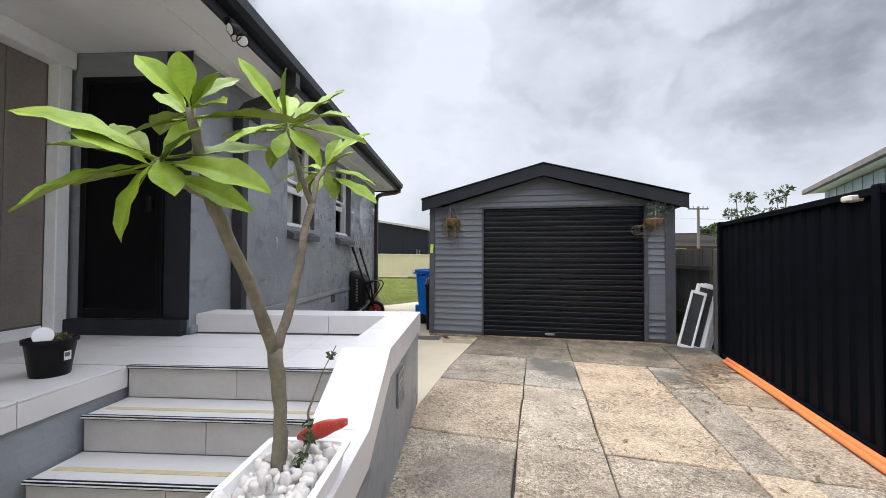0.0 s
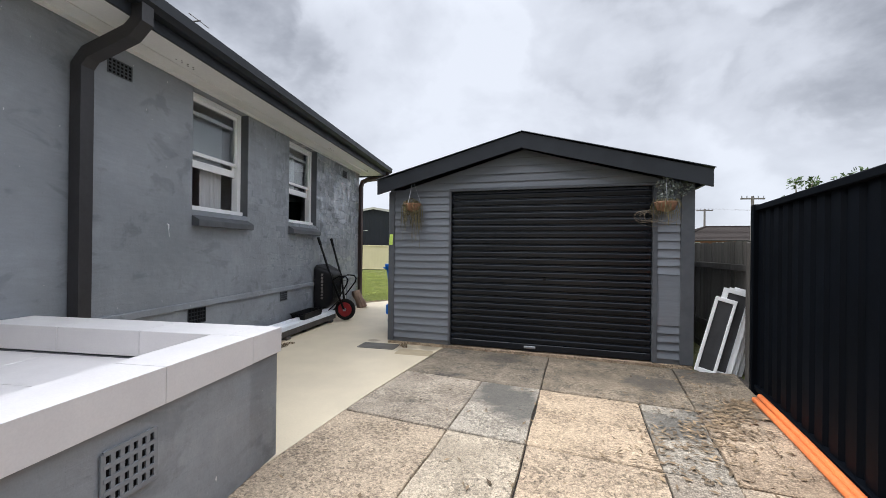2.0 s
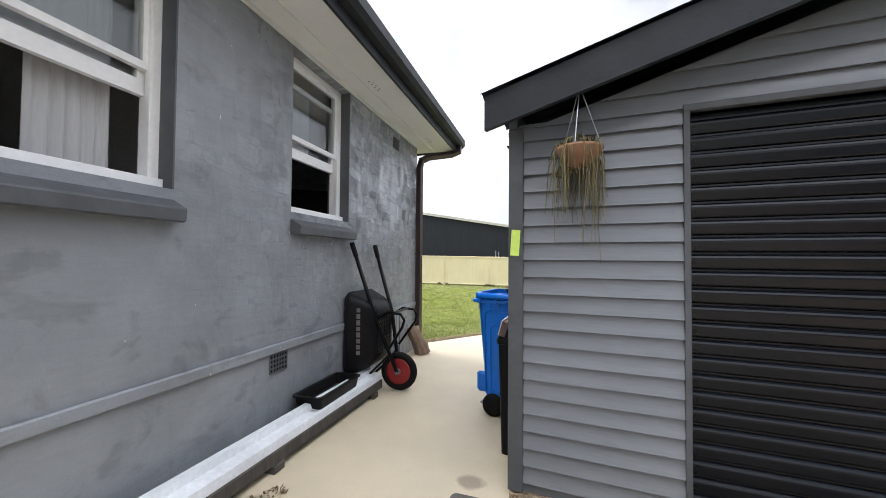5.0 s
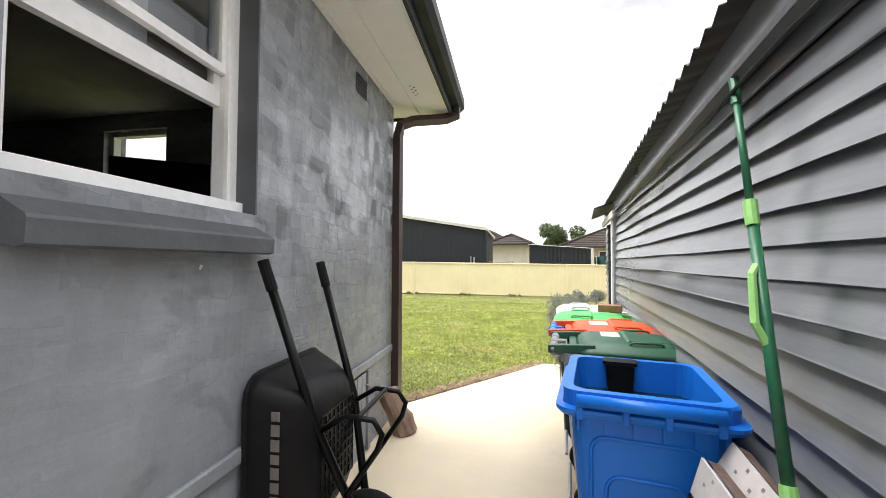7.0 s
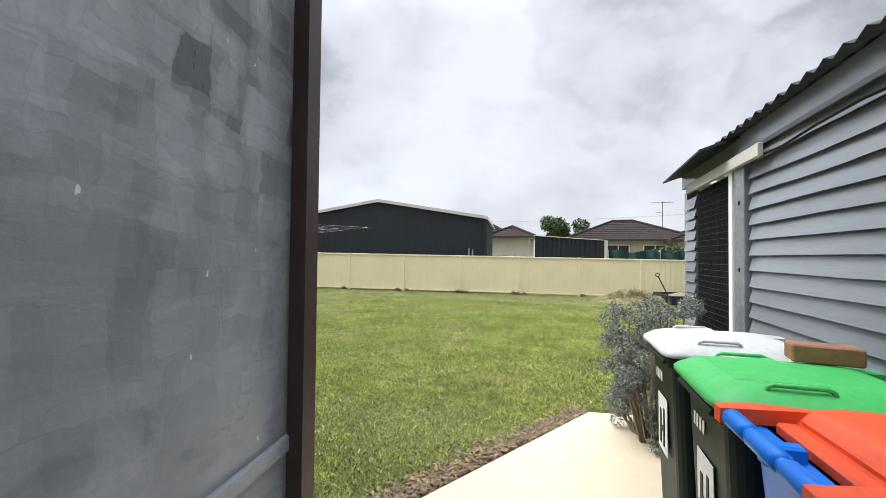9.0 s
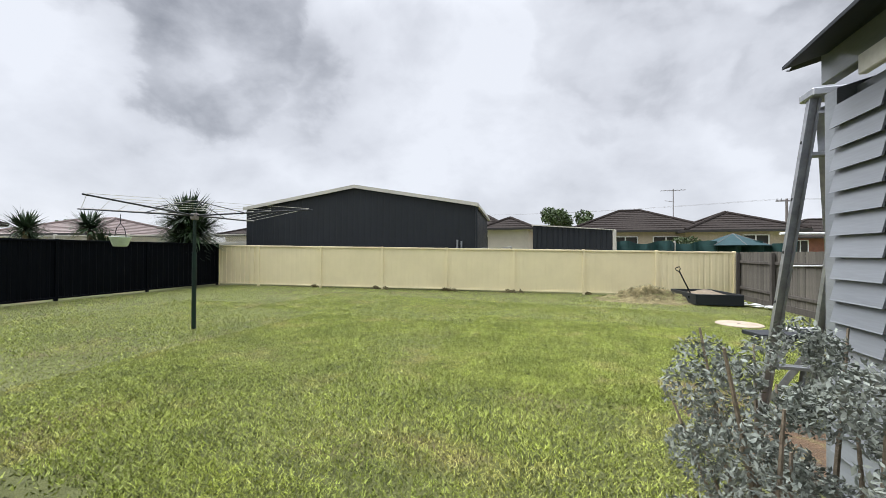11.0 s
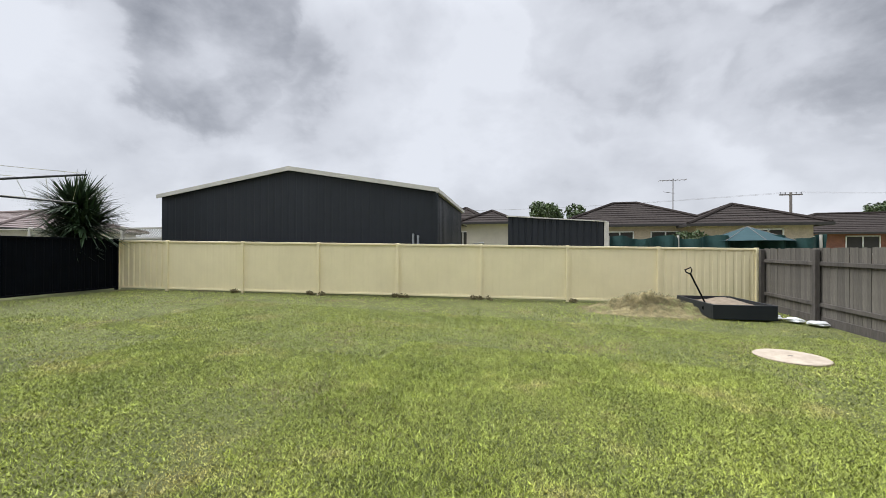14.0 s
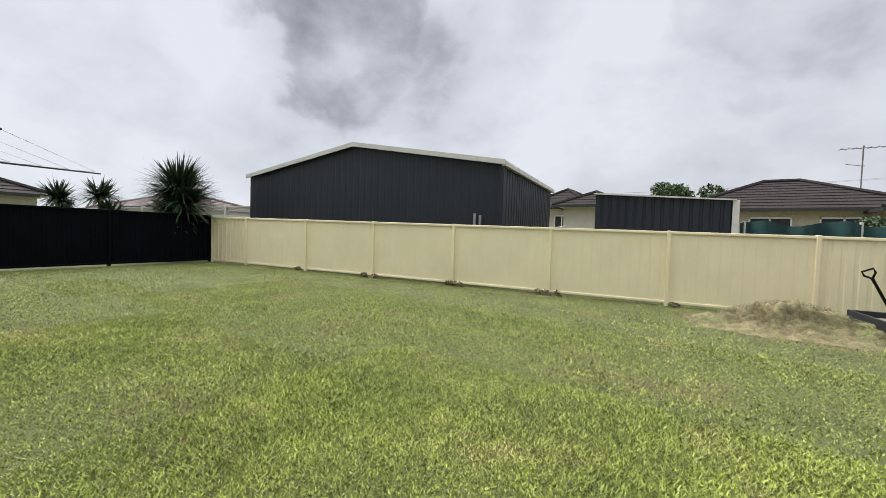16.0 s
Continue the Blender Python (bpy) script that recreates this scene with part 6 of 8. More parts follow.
hb = hanging_basket("hanging_basket", -0.60, 5.88, 1.98, 0.12, "hanging basket with dry trailing stems on the garage", 1, False)
leaf_cloud("foliage", [(0, 0, 0.0), (0.06, 0, -0.1), (-0.08, 0, -0.12)], [0.1, 0.05, 0.06], 260, 0.016, HAY, hb, 21)
hb = hanging_basket("hanging_basket", 2.52, 5.88, 1.93, 0.125, "hanging basket with grey-green succulents and wiry stems", 2, True)
leaf_cloud("foliage", [(0, 0, 0.08), (0.06, 0, 0.18), (-0.05, 0.02, 0.2), (0.02, 0, 0.28), (0.17, 0.02, 0.1), (0.24, 0.02, 0.16), (0.13, 0, 0.18)], [0.1, 0.08, 0.07, 0.06, 0.05, 0.06, 0.05], 520, 0.018, LEAF_SAGE, hb, 22)
bm = bmesh.new()
g = random.Random(4)
for k in range(12):
    cx = g.uniform(-0.25, 0.05)
    r = g.uniform(0.08, 0.2)
    tube(bm, [(cx + r * math.cos(a), g.uniform(-0.03, 0.03), -0.15 + 0.55 * r * math.sin(a) - 0.03 * k / 12) for a in [0.4 * j + k for j in range(11)]], 0.0022, 4)
part("wiry_growth", bm, BARK, hb)

note = thing("card_sign", pose(GX0 + 0.0, 5.995, 1.41, 0, 0, 0), "small lime-yellow card fixed to the garage corner", "sign")
part("card", loft([[(0.003, -0.006, 0.003), (0.055, -0.006, 0.0), (0.064, -0.006, 0.15), (0.012, -0.006, 0.155)], [(0.003, -0.003, 0.003), (0.055, -0.003, 0.0), (0.064, -0.003, 0.15), (0.012, -0.003, 0.155)]]), LIME_NOTE, note)

# old window frames leaning by the garage, one behind the other
for k in range(4):
    w, H = (0.21, 0.88) if k == 0 else (0.30, 0.98)
    fr = thing("old_window", Matrix.Translation((2.84 + 0.066 * k, 5.95 + 0.034 * k, 0.016)) @ pose(0, 0, 0, 0, 0, -4) @ pose(0, 0, 0, -5, 15, 0), "old white-framed window sash leaning against the fence", "window frame", group="old window frames")
    st = 0.03 if k == 0 else 0.052
    part("frame", boxes((0, st, -0.016, 0.016, 0, H), (w - st, w, -0.016, 0.016, 0, H), (st, w - st, -0.016, 0.016, 0, 0.05), (st, w - st, -0.016, 0.016, H - 0.045, H), bevel=0.004), WHITE_PAINT, fr)
    part("flyscreen", boxes((st - 0.001, w - st + 0.001, -0.004, 0.004, 0.049, H - 0.044)), FLYSCREEN, fr)
    if k:
        part("track", boxes((w - 0.062, w - 0.054, -0.024, -0.0165, 0.02, H - 0.02), bevel=0.002), WHITE_STEEL, fr)

# orange conduits at the foot of the black fence
for k, dx in enumerate((0.0, -0.055)):
    cd = thing("conduit", pose(0, 0, 0), "orange plastic electrical conduit lying on the slabs", "pipe", group="orange conduits")
    part("pipe", tubes(([(3.12 + dx + 0.115 * (y - 5.1) + 0.01 * math.sin(y * 1.7 + k), y - 0.06 * k, 0.032 + (0.0 if k else 0.012)) for y in [5.1 - 0.45 * i for i in range(20)]], 0.026), sides=10), ORANGE_HOSE, cd, smooth=True)

sl = thing("solar_light", Matrix.Translation((2.905, 2.78, 1.79)) @ pose(0, 0, 0, 0, 0, 83) @ Matrix.Diagonal((0.8, 0.8, 0.8, 1)), "white solar fence light on top of the black fence", "lamp")
part("lamp_body", box(bmesh.new(), -0.07, 0.07, -0.02, 0.09, -0.055, 0.0, 0.012), STEEL_PALE, sl)
part("solar_panel", boxes((-0.06, 0.06, -0.015, 0.08, 0.001, 0.005)), BLACK_PLASTIC, sl)

# leaf litter on the slabs
g = np.random.default_rng(31)
k = g.uniform(0, 1, 1000) ** 1.6
px = np.concatenate([2.97 - 0.95 * k + g.normal(0, 0.06 + 0.16 * k), 2.9 - np.abs(g.normal(0, 0.5, 400)), g.uniform(-0.3, 2.9, 300)])
py = np.concatenate([4.98 - 1.4 * k + g.normal(0, 0.05 + 0.12 * k), 4.6 + g.normal(0, 0.8, 400), g.uniform(0.0, 5.9, 300)])
ok = (px < 2.82 + 0.115 * (py - 2.5)) & (px > -0.2)
px, py = px[ok], py[ok]
a = g.uniform(0, 6.28, len(px))
L = g.uniform(0.010, 0.036, len(px))
W = L * g.uniform(0.2, 0.4, len(px))
p = np.stack([px, py, np.full(len(px), 0.012)], 1)
u = np.stack([np.cos(a), np.sin(a), g.uniform(-0.2, 0.25, len(px))], 1)
w = np.stack([-np.sin(a), np.cos(a), g.uniform(-0.3, 0.3, len(px))], 1)
v = np.stack([p - u * L[:, None], p + w * W[:, None], p + u * L[:, None], p - w * W[:, None]], 1).reshape(-1, 3)
v[:, 2] = np.maximum(v[:, 2], 0.006)
tagged(triangles("leaf_litter", v, np.arange(len(v)).reshape(-1, 4), LEAF_DRY), "scattered dry brown leaves on the driveway slabs", "leaf litter", kind="stuff")

# ---- bins beside the garage ----
def bin_body(b, m, d, w, h, rim=True, floor=0.06):
    """A wheelie bin's tapering tub: hinge side at -x."""
    rings = [rounded(-d / 2 + 0.10, d / 2 - 0.06, -w / 2 + 0.06, w / 2 - 0.06, 0.05, 0.02), rounded(-d / 2 + 0.02, d / 2 - 0.02, -w / 2 + 0.025, w / 2 - 0.025, 0.06, h - 0.13), rounded(-d / 2 + 0.02, d / 2 - 0.02, -w / 2 + 0.025, w / 2 - 0.025, 0.06, h - 0.12), rounded(-d / 2, d / 2 + 0.01, -w / 2, w / 2, 0.06, h - 0.115), rounded(-d / 2, d / 2 + 0.01, -w / 2, w / 2, 0.06, h - 0.07), rounded(-d / 2 + 0.0, d / 2 + 0.0, -w / 2 + 0.0, w / 2 - 0.0, 0.06, h - 0.06), rounded(-d / 2 + 0.035, d / 2 - 0.035, -w / 2 + 0.035, w / 2 - 0.035, 0.05, h - 0.06), rounded(-d / 2 + 0.10, d / 2 - 0.07, -w / 2 + 0.075, w / 2 - 0.075, 0.05, floor)]
    o = part("bin_tub", loft(rings), m, b)
    return o


def bin_wheels(b, d, w):
    for s in (-1, 1):
        wl = part("bin_wheel", lathe([(0.03, -0.02), (0.098, -0.022), (0.1, -0.015), (0.1, 0.015), (0.098, 0.022), (0.03, 0.02)], 22), RUBBER, b, "black rubber bin wheel", smooth=True)
        wl.matrix_basis = pose(-d / 2 + 0.17, s * (w / 2 - 0.05), 0.1, 90, 0, 0)
    part("bin_axle", tubes(([(-d / 2 + 0.05, -w / 2 + 0.06, 0.1), (-d / 2 + 0.05, w / 2 - 0.06, 0.1)], 0.012)), ALU, b)


def wheelie_bin(x, y, turn, body_m, lid_m, label, bar_m, lid=True, d=0.70, w=0.56, h=1.05, trim=None):
    b = thing("wheelie_bin", pose(x, y, 0, 0, 0, turn), label, "bin", group="bins beside the garage")
    bin_body(b, body_m, d, w, h)
    bin_wheels(b, d, w)
    part("handle_bar", tubes(([(-d / 2 - 0.045, -w / 2 + 0.02, h - 0.045), (-d / 2 - 0.045, w / 2 - 0.02, h - 0.045)], 0.018), sides=10), bar_m, b, smooth=True)
    for s in (-1, 0, 1):
        part("hinge_bracket", boxes((-d / 2 - 0.06, -d / 2 + 0.03, s * (w / 2 - 0.05) - 0.02, s * (w / 2 - 0.05) + 0.02, h - 0.08, h - 0.025), bevel=0.006), body_m, b)
    for k in range(3):
        y0 = -w / 2 + 0.03 + (w - 0.06) / 3 * k
        part("handle_sleeve", tubes(([(-d / 2 - 0.045, y0 + 0.008, h - 0.045), (-d / 2 - 0.045, y0 + 0.02, h - 0.045), (-d / 2 - 0.045, y0 + (w - 0.06) / 3 - 0.02, h - 0.045), (-d / 2 - 0.045, y0 + (w - 0.06) / 3 - 0.008, h - 0.045)], [0.018, 0.027, 0.027, 0.018]), sides=12), bar_m, b, smooth=True)
    if lid:
        x0, x1, hw = -d / 2 + 0.10, d / 2 + 0.035, w / 2 + 0.012
        rings = [rounded(x0, x1, -hw, hw, 0.07, h - 0.060), rounded(x0, x1, -hw, hw, 0.07, h - 0.044), rounded(x0 + 0.012, x1 - 0.012, -hw + 0.012, hw - 0.012, 0.07, h - 0.030), rounded(x0 + 0.03, x1 - 0.045, -hw + 0.05, hw - 0.05, 0.08, h - 0.002), rounded(x0 + 0.05, x1 - 0.075, -hw + 0.08, hw - 0.08, 0.08, h + 0.010), rounded(x0 + 0.09, x1 - 0.13, -hw + 0.14, hw - 0.14, 0.06, h + 0.014)]
        l = part("lid", loft(rings), lid_m, b, smooth=True)
        # raised wedge panel, moulded steps towards the hinge, and hinge arms
        wedge = [[(0.02, -0.20, h + 0.004), (0.30, -0.16, h - 0.004), (0.30, 0.16, h - 0.004), (0.02, 0.20, h + 0.004)], [(0.05, -0.185, h + 0.024), (0.285, -0.145, h + 0.014), (0.285, 0.145, h + 0.014), (0.05, 0.185, h + 0.024)]]
        part("raised_panel", loft(wedge), lid_m, l)
        for k in range(3):
            xs = -d / 2 + 0.05 + 0.058 * k
            part("moulded_step", box(bmesh.new(), xs, xs + 0.05, -w / 2 + 0.09, w / 2 - 0.09, h - 0.07, h - 0.034 + 0.018 * k, 0.007), lid_m, l)
        for s in (-1, 1):
            yy = s * (w / 2 - 0.045)
            part("hinge_arm", loft([[(-d / 2 - 0.075, yy - 0.022, h - 0.066), (-d / 2 - 0.075, yy + 0.022, h - 0.066), (-d / 2 - 0.075, yy + 0.022, h - 0.020), (-d / 2 - 0.075, yy - 0.022, h - 0.020)], [(-d / 2 + 0.02, yy - 0.03, h - 0.055), (-d / 2 + 0.02, yy + 0.03, h - 0.055), (-d / 2 + 0.02, yy + 0.03, h - 0.012), (-d / 2 + 0.02, yy - 0.03, h - 0.012)], [(-d / 2 + 0.20, yy - 0.035, h - 0.05), (-d / 2 + 0.20, yy + 0.035, h - 0.05), (-d / 2 + 0.20, yy + 0.035, h - 0.016), (-d / 2 + 0.20, yy - 0.035, h + 0.0)]]), lid_m, l)
            yh = s * (w / 2 - 0.055)
            part("lid_handle", tubes(([(d / 2 - 0.31, yh, h - 0.02), (d / 2 - 0.30, yh, h + 0.014), (d / 2 - 0.285, yh, h + 0.021), (d / 2 - 0.145, yh, h + 0.021), (d / 2 - 0.13, yh, h + 0.014), (d / 2 - 0.12, yh, h - 0.02)], 0.008), sides=8), lid_m, l, smooth=True)
    return b


BX = -1.325
bd = wheelie_bin(BX + 0.06, 8.36, 0, BIN_GREY, LID_DARK, "grey wheelie bin with a bottle-green lid beside the garage", BIN_GREY)
part("sticker", boxes((-0.10, 0.015, -0.02, 0.15, 1.0645, 1.066)), STICKER, bd)
bo = wheelie_bin(BX + 0.03, 8.93, 1, BIN_BLUE, LID_ORANGE, "blue wheelie bin with an orange-red lid beside the garage", BIN_BLUE, w=0.54)
part("sticker", boxes((-0.12, 0.015, -0.1, 0.08, 1.0645, 1.066)), STICKER, bo)
bg = wheelie_bin(BX, 9.49, 180, BIN_DARK, LID_GREEN, "dark green wheelie bin with a bright green lid", BIN_DARK, w=0.54)
bw = wheelie_bin(BX, 10.18, 181, BIN_DARK, LID_WHITE, "dark green wheelie bin with a faded white lid", BIN_DARK, w=0.54)
for b in (bg, bw):
    ob = part("marking", boxes(*[(0.329, 0.332, -0.13 + 0.035 * k, -0.11 + 0.035 * k, 0.80, 0.85) for k in range(4)]), STICKER, b)
    ob.matrix_basis = pose(0, 0, 0, 0, 0, 0)
    ob = part("bin_number", loft([[(0.322, -0.10, 0.42), (0.322, 0.08, 0.42), (0.326, 0.08, 0.72), (0.326, -0.10, 0.72)], [(0.325, -0.10, 0.42), (0.325, 0.08, 0.42), (0.329, 0.08, 0.72), (0.329, -0.10, 0.72)]]), STICKER, b)
    part("number_shape", boxes((0.3275, 0.3305, -0.06, -0.03, 0.46, 0.64), (0.3275, 0.3305, -0.03, 0.03, 0.53, 0.56), (0.3275, 0.3305, 0.01, 0.035, 0.46, 0.66)), BIN_DARK, ob)
    # moulded grip under the rim, and hand wells in the lid
    part("front_grip", box(bmesh.new(), 0.345, 0.375, -0.2, 0.2, 0.94, 0.965, 0.008), BIN_DARK, b)
brick = thing("brick", Matrix.Translation((-1.19, 9.70, 1.066)) @ pose(0, 0, 0, 0, 0, -10), "loose brown clay brick lying on a bin lid", "brick")
part("brick_body", box(bmesh.new(), -0.108, 0.108, -0.05, 0.05, 0, 0.07, 0.006), BRICK_LOOSE, brick)
pb = thing("aluminium_channel", pose(-1.03, 8.55, 0.98, 0, 0, 0), "pale aluminium channel standing between bins and wall", "building material")
part("channel", extrude([(0, 0, 0), (0.05, 0, 0), (0.05, 0, 0.09), (0.045, 0, 0.09), (0.045, 0, 0.005), (0, 0, 0.005)], (0, 0.75, 0)), ALU, pb)
part("channel_leg", boxes((0.005, 0.045, 0.1, 0.14, -0.98, 0.0), (0.005, 0.045, 0.6, 0.64, -0.98, 0.0)), ALU, pb)

# the open blue bin, part full of water
ob_ = thing("open_wheelie_bin", pose(-1.30, 7.335, 0, 0, 0, -3), "blue wheelie bin without a lid, half full of dark water", "bin", group="bins beside the garage")
bin_body(ob_, BIN_BLUE, 0.54, 0.58, 1.15, floor=0.1)
part("handle_bar", tubes(([(-0.22, -0.315, 1.065), (0.22, -0.315, 1.065)], 0.022), sides=12), BIN_BLUE, ob_, smooth=True)
for s in (-1, -0.3, 0.3, 1):
    part("bar_bracket", boxes((s * 0.21 - 0.012, s * 0.21 + 0.012, -0.32, -0.28, 1.0, 1.06), bevel=0.004), BIN_BLUE, ob_)
bin_wheels(ob_, 0.54, 0.56)
def bin_front(x, z):
    return (x, -0.232 - 0.035 * (z - 0.02), z)


for wide, low, high in ((0.175, 0.18, 0.93), (0.125, 0.22, 0.80)):
    ring = [bin_front(q[0], q[1]) for q in rounded(-wide, wide, low, high, 0.05, 0)]
    part("panel_edge", tubes((ring + ring[:1], 0.007), sides=6), BIN_BLUE, ob_, smooth=True)
part("rim_skirt", loft([rounded(-0.285, 0.29, -0.305, 0.305, 0.06, 1.005), rounded(-0.295, 0.30, -0.315, 0.315, 0.06, 1.02), rounded(-0.295, 0.30, -0.315, 0.315, 0.06, 1.032), rounded(-0.272, 0.277, -0.292, 0.292, 0.06, 1.036)], False, False), BIN_BLUE, ob_)
part("foot_lug", box(bmesh.new(), -0.26, -0.16, -0.24, -0.2, 0.2, 0.38, 0.02), BIN_BLUE, ob_)
for k in range(6):
    part("rim_rib", boxes((-0.22 + 0.09 * k, -0.212 + 0.09 * k, -0.285, -0.26, 0.95, 1.03)), BIN_BLUE, ob_)
WATER = glass("dark_rain_water", (0.008, 0.024, 0.022), 0.03)
WATER.node_tree.nodes["Principled BSDF"].inputs["Transmission Weight"].default_value = 0.0
part("water", loft([rounded(-0.20, 0.21, -0.215, 0.215, 0.05, 0.80), rounded(-0.215, 0.222, -0.238, 0.238, 0.05, 0.955)]), WATER, ob_)
caddy = part("hanging_tub", loft([rounded(-0.105, 0.0, 0.19, 0.24, 0.02, 0.95), rounded(-0.115, 0.01, 0.18, 0.252, 0.02, 1.075), rounded(-0.125, 0.02, 0.175, 0.256, 0.02, 1.08), rounded(-0.125, 0.02, 0.175, 0.256, 0.02, 1.095)]), BLACK_PLASTIC, ob_, "small black plastic tub")

# pole tool leaning on the boards, with a lime broom head
broom = thing("broom", pose(0, 0, 0), "green telescopic pole broom with lime grips leaning on weatherboards", "broom")
P0, P1 = Vector((-1.10, 6.40, 0.005)), Vector((-1.03, 7.10, 2.16))


def along_pole(f):
    return tuple(P0.lerp(P1, f))


part("pole", tubes(([along_pole(0.46), along_pole(0.78)], 0.015), sides=10), GREEN_POLE, broom, smooth=True)
part("upper_pole", tubes(([along_pole(0.78), along_pole(1.0)], 0.011), sides=10), GREEN_POLE, broom, smooth=True)
part("grip", tubes(([along_pole(0.955), along_pole(1.0)], 0.015), sides=10), GREEN_POLE, broom)
part("locking_collar", tubes(([along_pole(0.765), along_pole(0.80)], 0.019), sides=10), LIME, broom)
part("trigger", tubes(([along_pole(0.715), tuple(P0.lerp(P1, 0.70) + Vector((-0.022, -0.01, 0))), tuple(P0.lerp(P1, 0.64) + Vector((-0.03, -0.012, 0))), along_pole(0.61)], 0.011), sides=8), LIME, broom)
part("socket", tubes(([along_pole(0.40), along_pole(0.47)], [0.03, 0.018]), sides=10), LIME, broom)
part("fork", tubes(([along_pole(0.44), tuple(P0.lerp(P1, 0.42) + Vector((-0.05, 0.0, 0))), tuple(P0.lerp(P1, 0.36) + Vector((-0.09, -0.03, 0)))], 0.018), ([along_pole(0.43), tuple(P0.lerp(P1, 0.39) + Vector((-0.03, -0.07, 0))), tuple(P0.lerp(P1, 0.34) + Vector((-0.05, -0.1, 0)))], 0.016), sides=8), LIME, broom)
crate = thing("storage_crate", pose(0, 0, 0), "tall black plastic crate standing against the weatherboards", "crate")
part("crate_body", loft([rounded(-1.18, -1.05, 6.48, 6.99, 0.03, 0.0), rounded(-1.20, -1.045, 6.46, 7.01, 0.03, 0.78), rounded(-1.21, -1.04, 6.45, 7.02, 0.03, 0.785), rounded(-1.21, -1.04, 6.45, 7.02, 0.03, 0.82)]), BLACK_PLASTIC, crate)
part("crate_lid", loft([rounded(-1.205, -1.045, 6.455, 7.015, 0.03, 0.82), rounded(-1.195, -1.05, 6.47, 7.0, 0.03, 0.845)], cap_start=False), BLACK_PLASTIC, crate)
flap = thing("dark_steel_flashing", pose(-1.025, 6.47, 0.0, 0, 0, 0), "dark grey folded steel flashing stood beside the crate", "building material")
part("flashing", extrude([(-0.055, 0, 0.0), (-0.052, 0, 0.0), (-0.035, 0, 0.93), (-0.005, 0, 0.95), (0.0, 0, 0.91), (-0.003, 0, 0.90), (-0.008, 0, 0.938), (-0.036, 0, 0.922)], (0.0, -0.14, 0)), TRIM_GREY, flap)
PERFORATED_END = mat("rusty_panel_edge", (0.09, 0.06, 0.05), (0.16, 0.11, 0.09), scale=20, rough=0.8, bump=0.4)
for k, (x, y, z, L, turn) in enumerate(((-1.121, 6.50, 0.862, 0.53, 0.5), (-1.19, 6.45, 0.846, 0.5, 2.0))):
    bd = thing("perforated_panel", Matrix.Translation((x, y, z)) @ pose(0, 0, 0, 3 if k == 0 else 1, 0, turn) @ pose(0, 0, 0, 0, -62 if k == 0 else -74, 0), "white perforated metal shelf panel lying on a black crate", "panel", group="perforated panels")
    w = 0.11
    bm = holed_wall([0, w], [0, L], [(0.02 + 0.032 * i, 0.032 + 0.032 * i, 0.03 + 0.09 * j + 0.04 * (i % 2), 0.044 + 0.09 * j + 0.04 * (i % 2)) for i in range(3) for j in range(5)], -0.008, 0.0, axis="y")
    bmesh.ops.transform(bm, matrix=Matrix.Rotation(radians(-90), 4, "X"), verts=bm.verts)
    bmesh.ops.transform(bm, matrix=Matrix.Diagonal((1, 1 if max(v.co.y for v in bm.verts) > 0.1 else -1, 1, 1)), verts=bm.verts)
    bmesh.ops.recalc_face_normals(bm, faces=bm.faces)
    part("panel_face", bm, WIRE_WHITE, bd)
    part("end_fold", boxes((0.0, w, -0.006, 0.0, -0.045, 0.0), (w - 0.003, w, 0.0, L, -0.045, -0.009), bevel=0.001), PERFORATED_END, bd)

# wind-blown debris on the path by the gutter lengths
for k, (x, y, rad) in enumerate(((0.34, -5.12, 0.12), (0.42, -3.95, 0.10), (2.05, -3.6, 0.06))):
    db = thing("leaf_debris", at_house(x, y, 0.0, 20 * k), "small drift of dry leaves and dirt on the path", "leaf litter", kind="stuff")
    leaf_cloud("debris", [(0, 0, 0.008), (0.08, 0.12, 0.006), (-0.03, -0.1, 0.006)], [rad, rad * 0.7, rad * 0.7], 220, 0.014, LEAF_DRY, db, 300 + k, 0.09)

# ---- back yard ----
def ground_at(x, y, rz=0.0, dz=0.0):
    return pose(x, y, ground_height(x, y) - 0.035 + dz, 0, 0, rz)


def shrub(name, m, centres, radii, count, size, material, label, seed, stems=8):
    s = thing(name, m, label, "shrub")
    g = random.Random(seed)
    bm = bmesh.new()
    for k in range(stems):
        c = g.choice(centres)
        tube(bm, [(c[0] * 0.3, c[1] * 0.3, 0), (c[0] * 0.7, c[1] * 0.7, c[2] * 0.5), (c[0] + g.uniform(-0.1, 0.1), c[1] + g.uniform(-0.1, 0.1), c[2] + 0.1)], [0.014, 0.01, 0.004], 5)
    part("branchwork", bm, BARK, s)
    leaf_cloud("foliage", centres, radii, count, size, material, s, seed, 0.9)
    return s


g = random.Random(12)
cs = []
while len(cs) < 110:
    a, r, z = g.uniform(0, 6.28), math.sqrt(g.random()), g.uniform(0.08, 1.16)
    wide = 0.42 * (1 - 0.35 * abs(z - 0.65))
    cs.append((wide * r * math.cos(a), wide * r * math.sin(a), z))
shrub("sage_bush", ground_at(-1.48, 11.32), cs, [0.05 + 0.05 * g.random() for _ in cs], 40000, 0.0105, LEAF_SAGE, "silver-grey leafy bush beside the bins and garage", 12, 46)

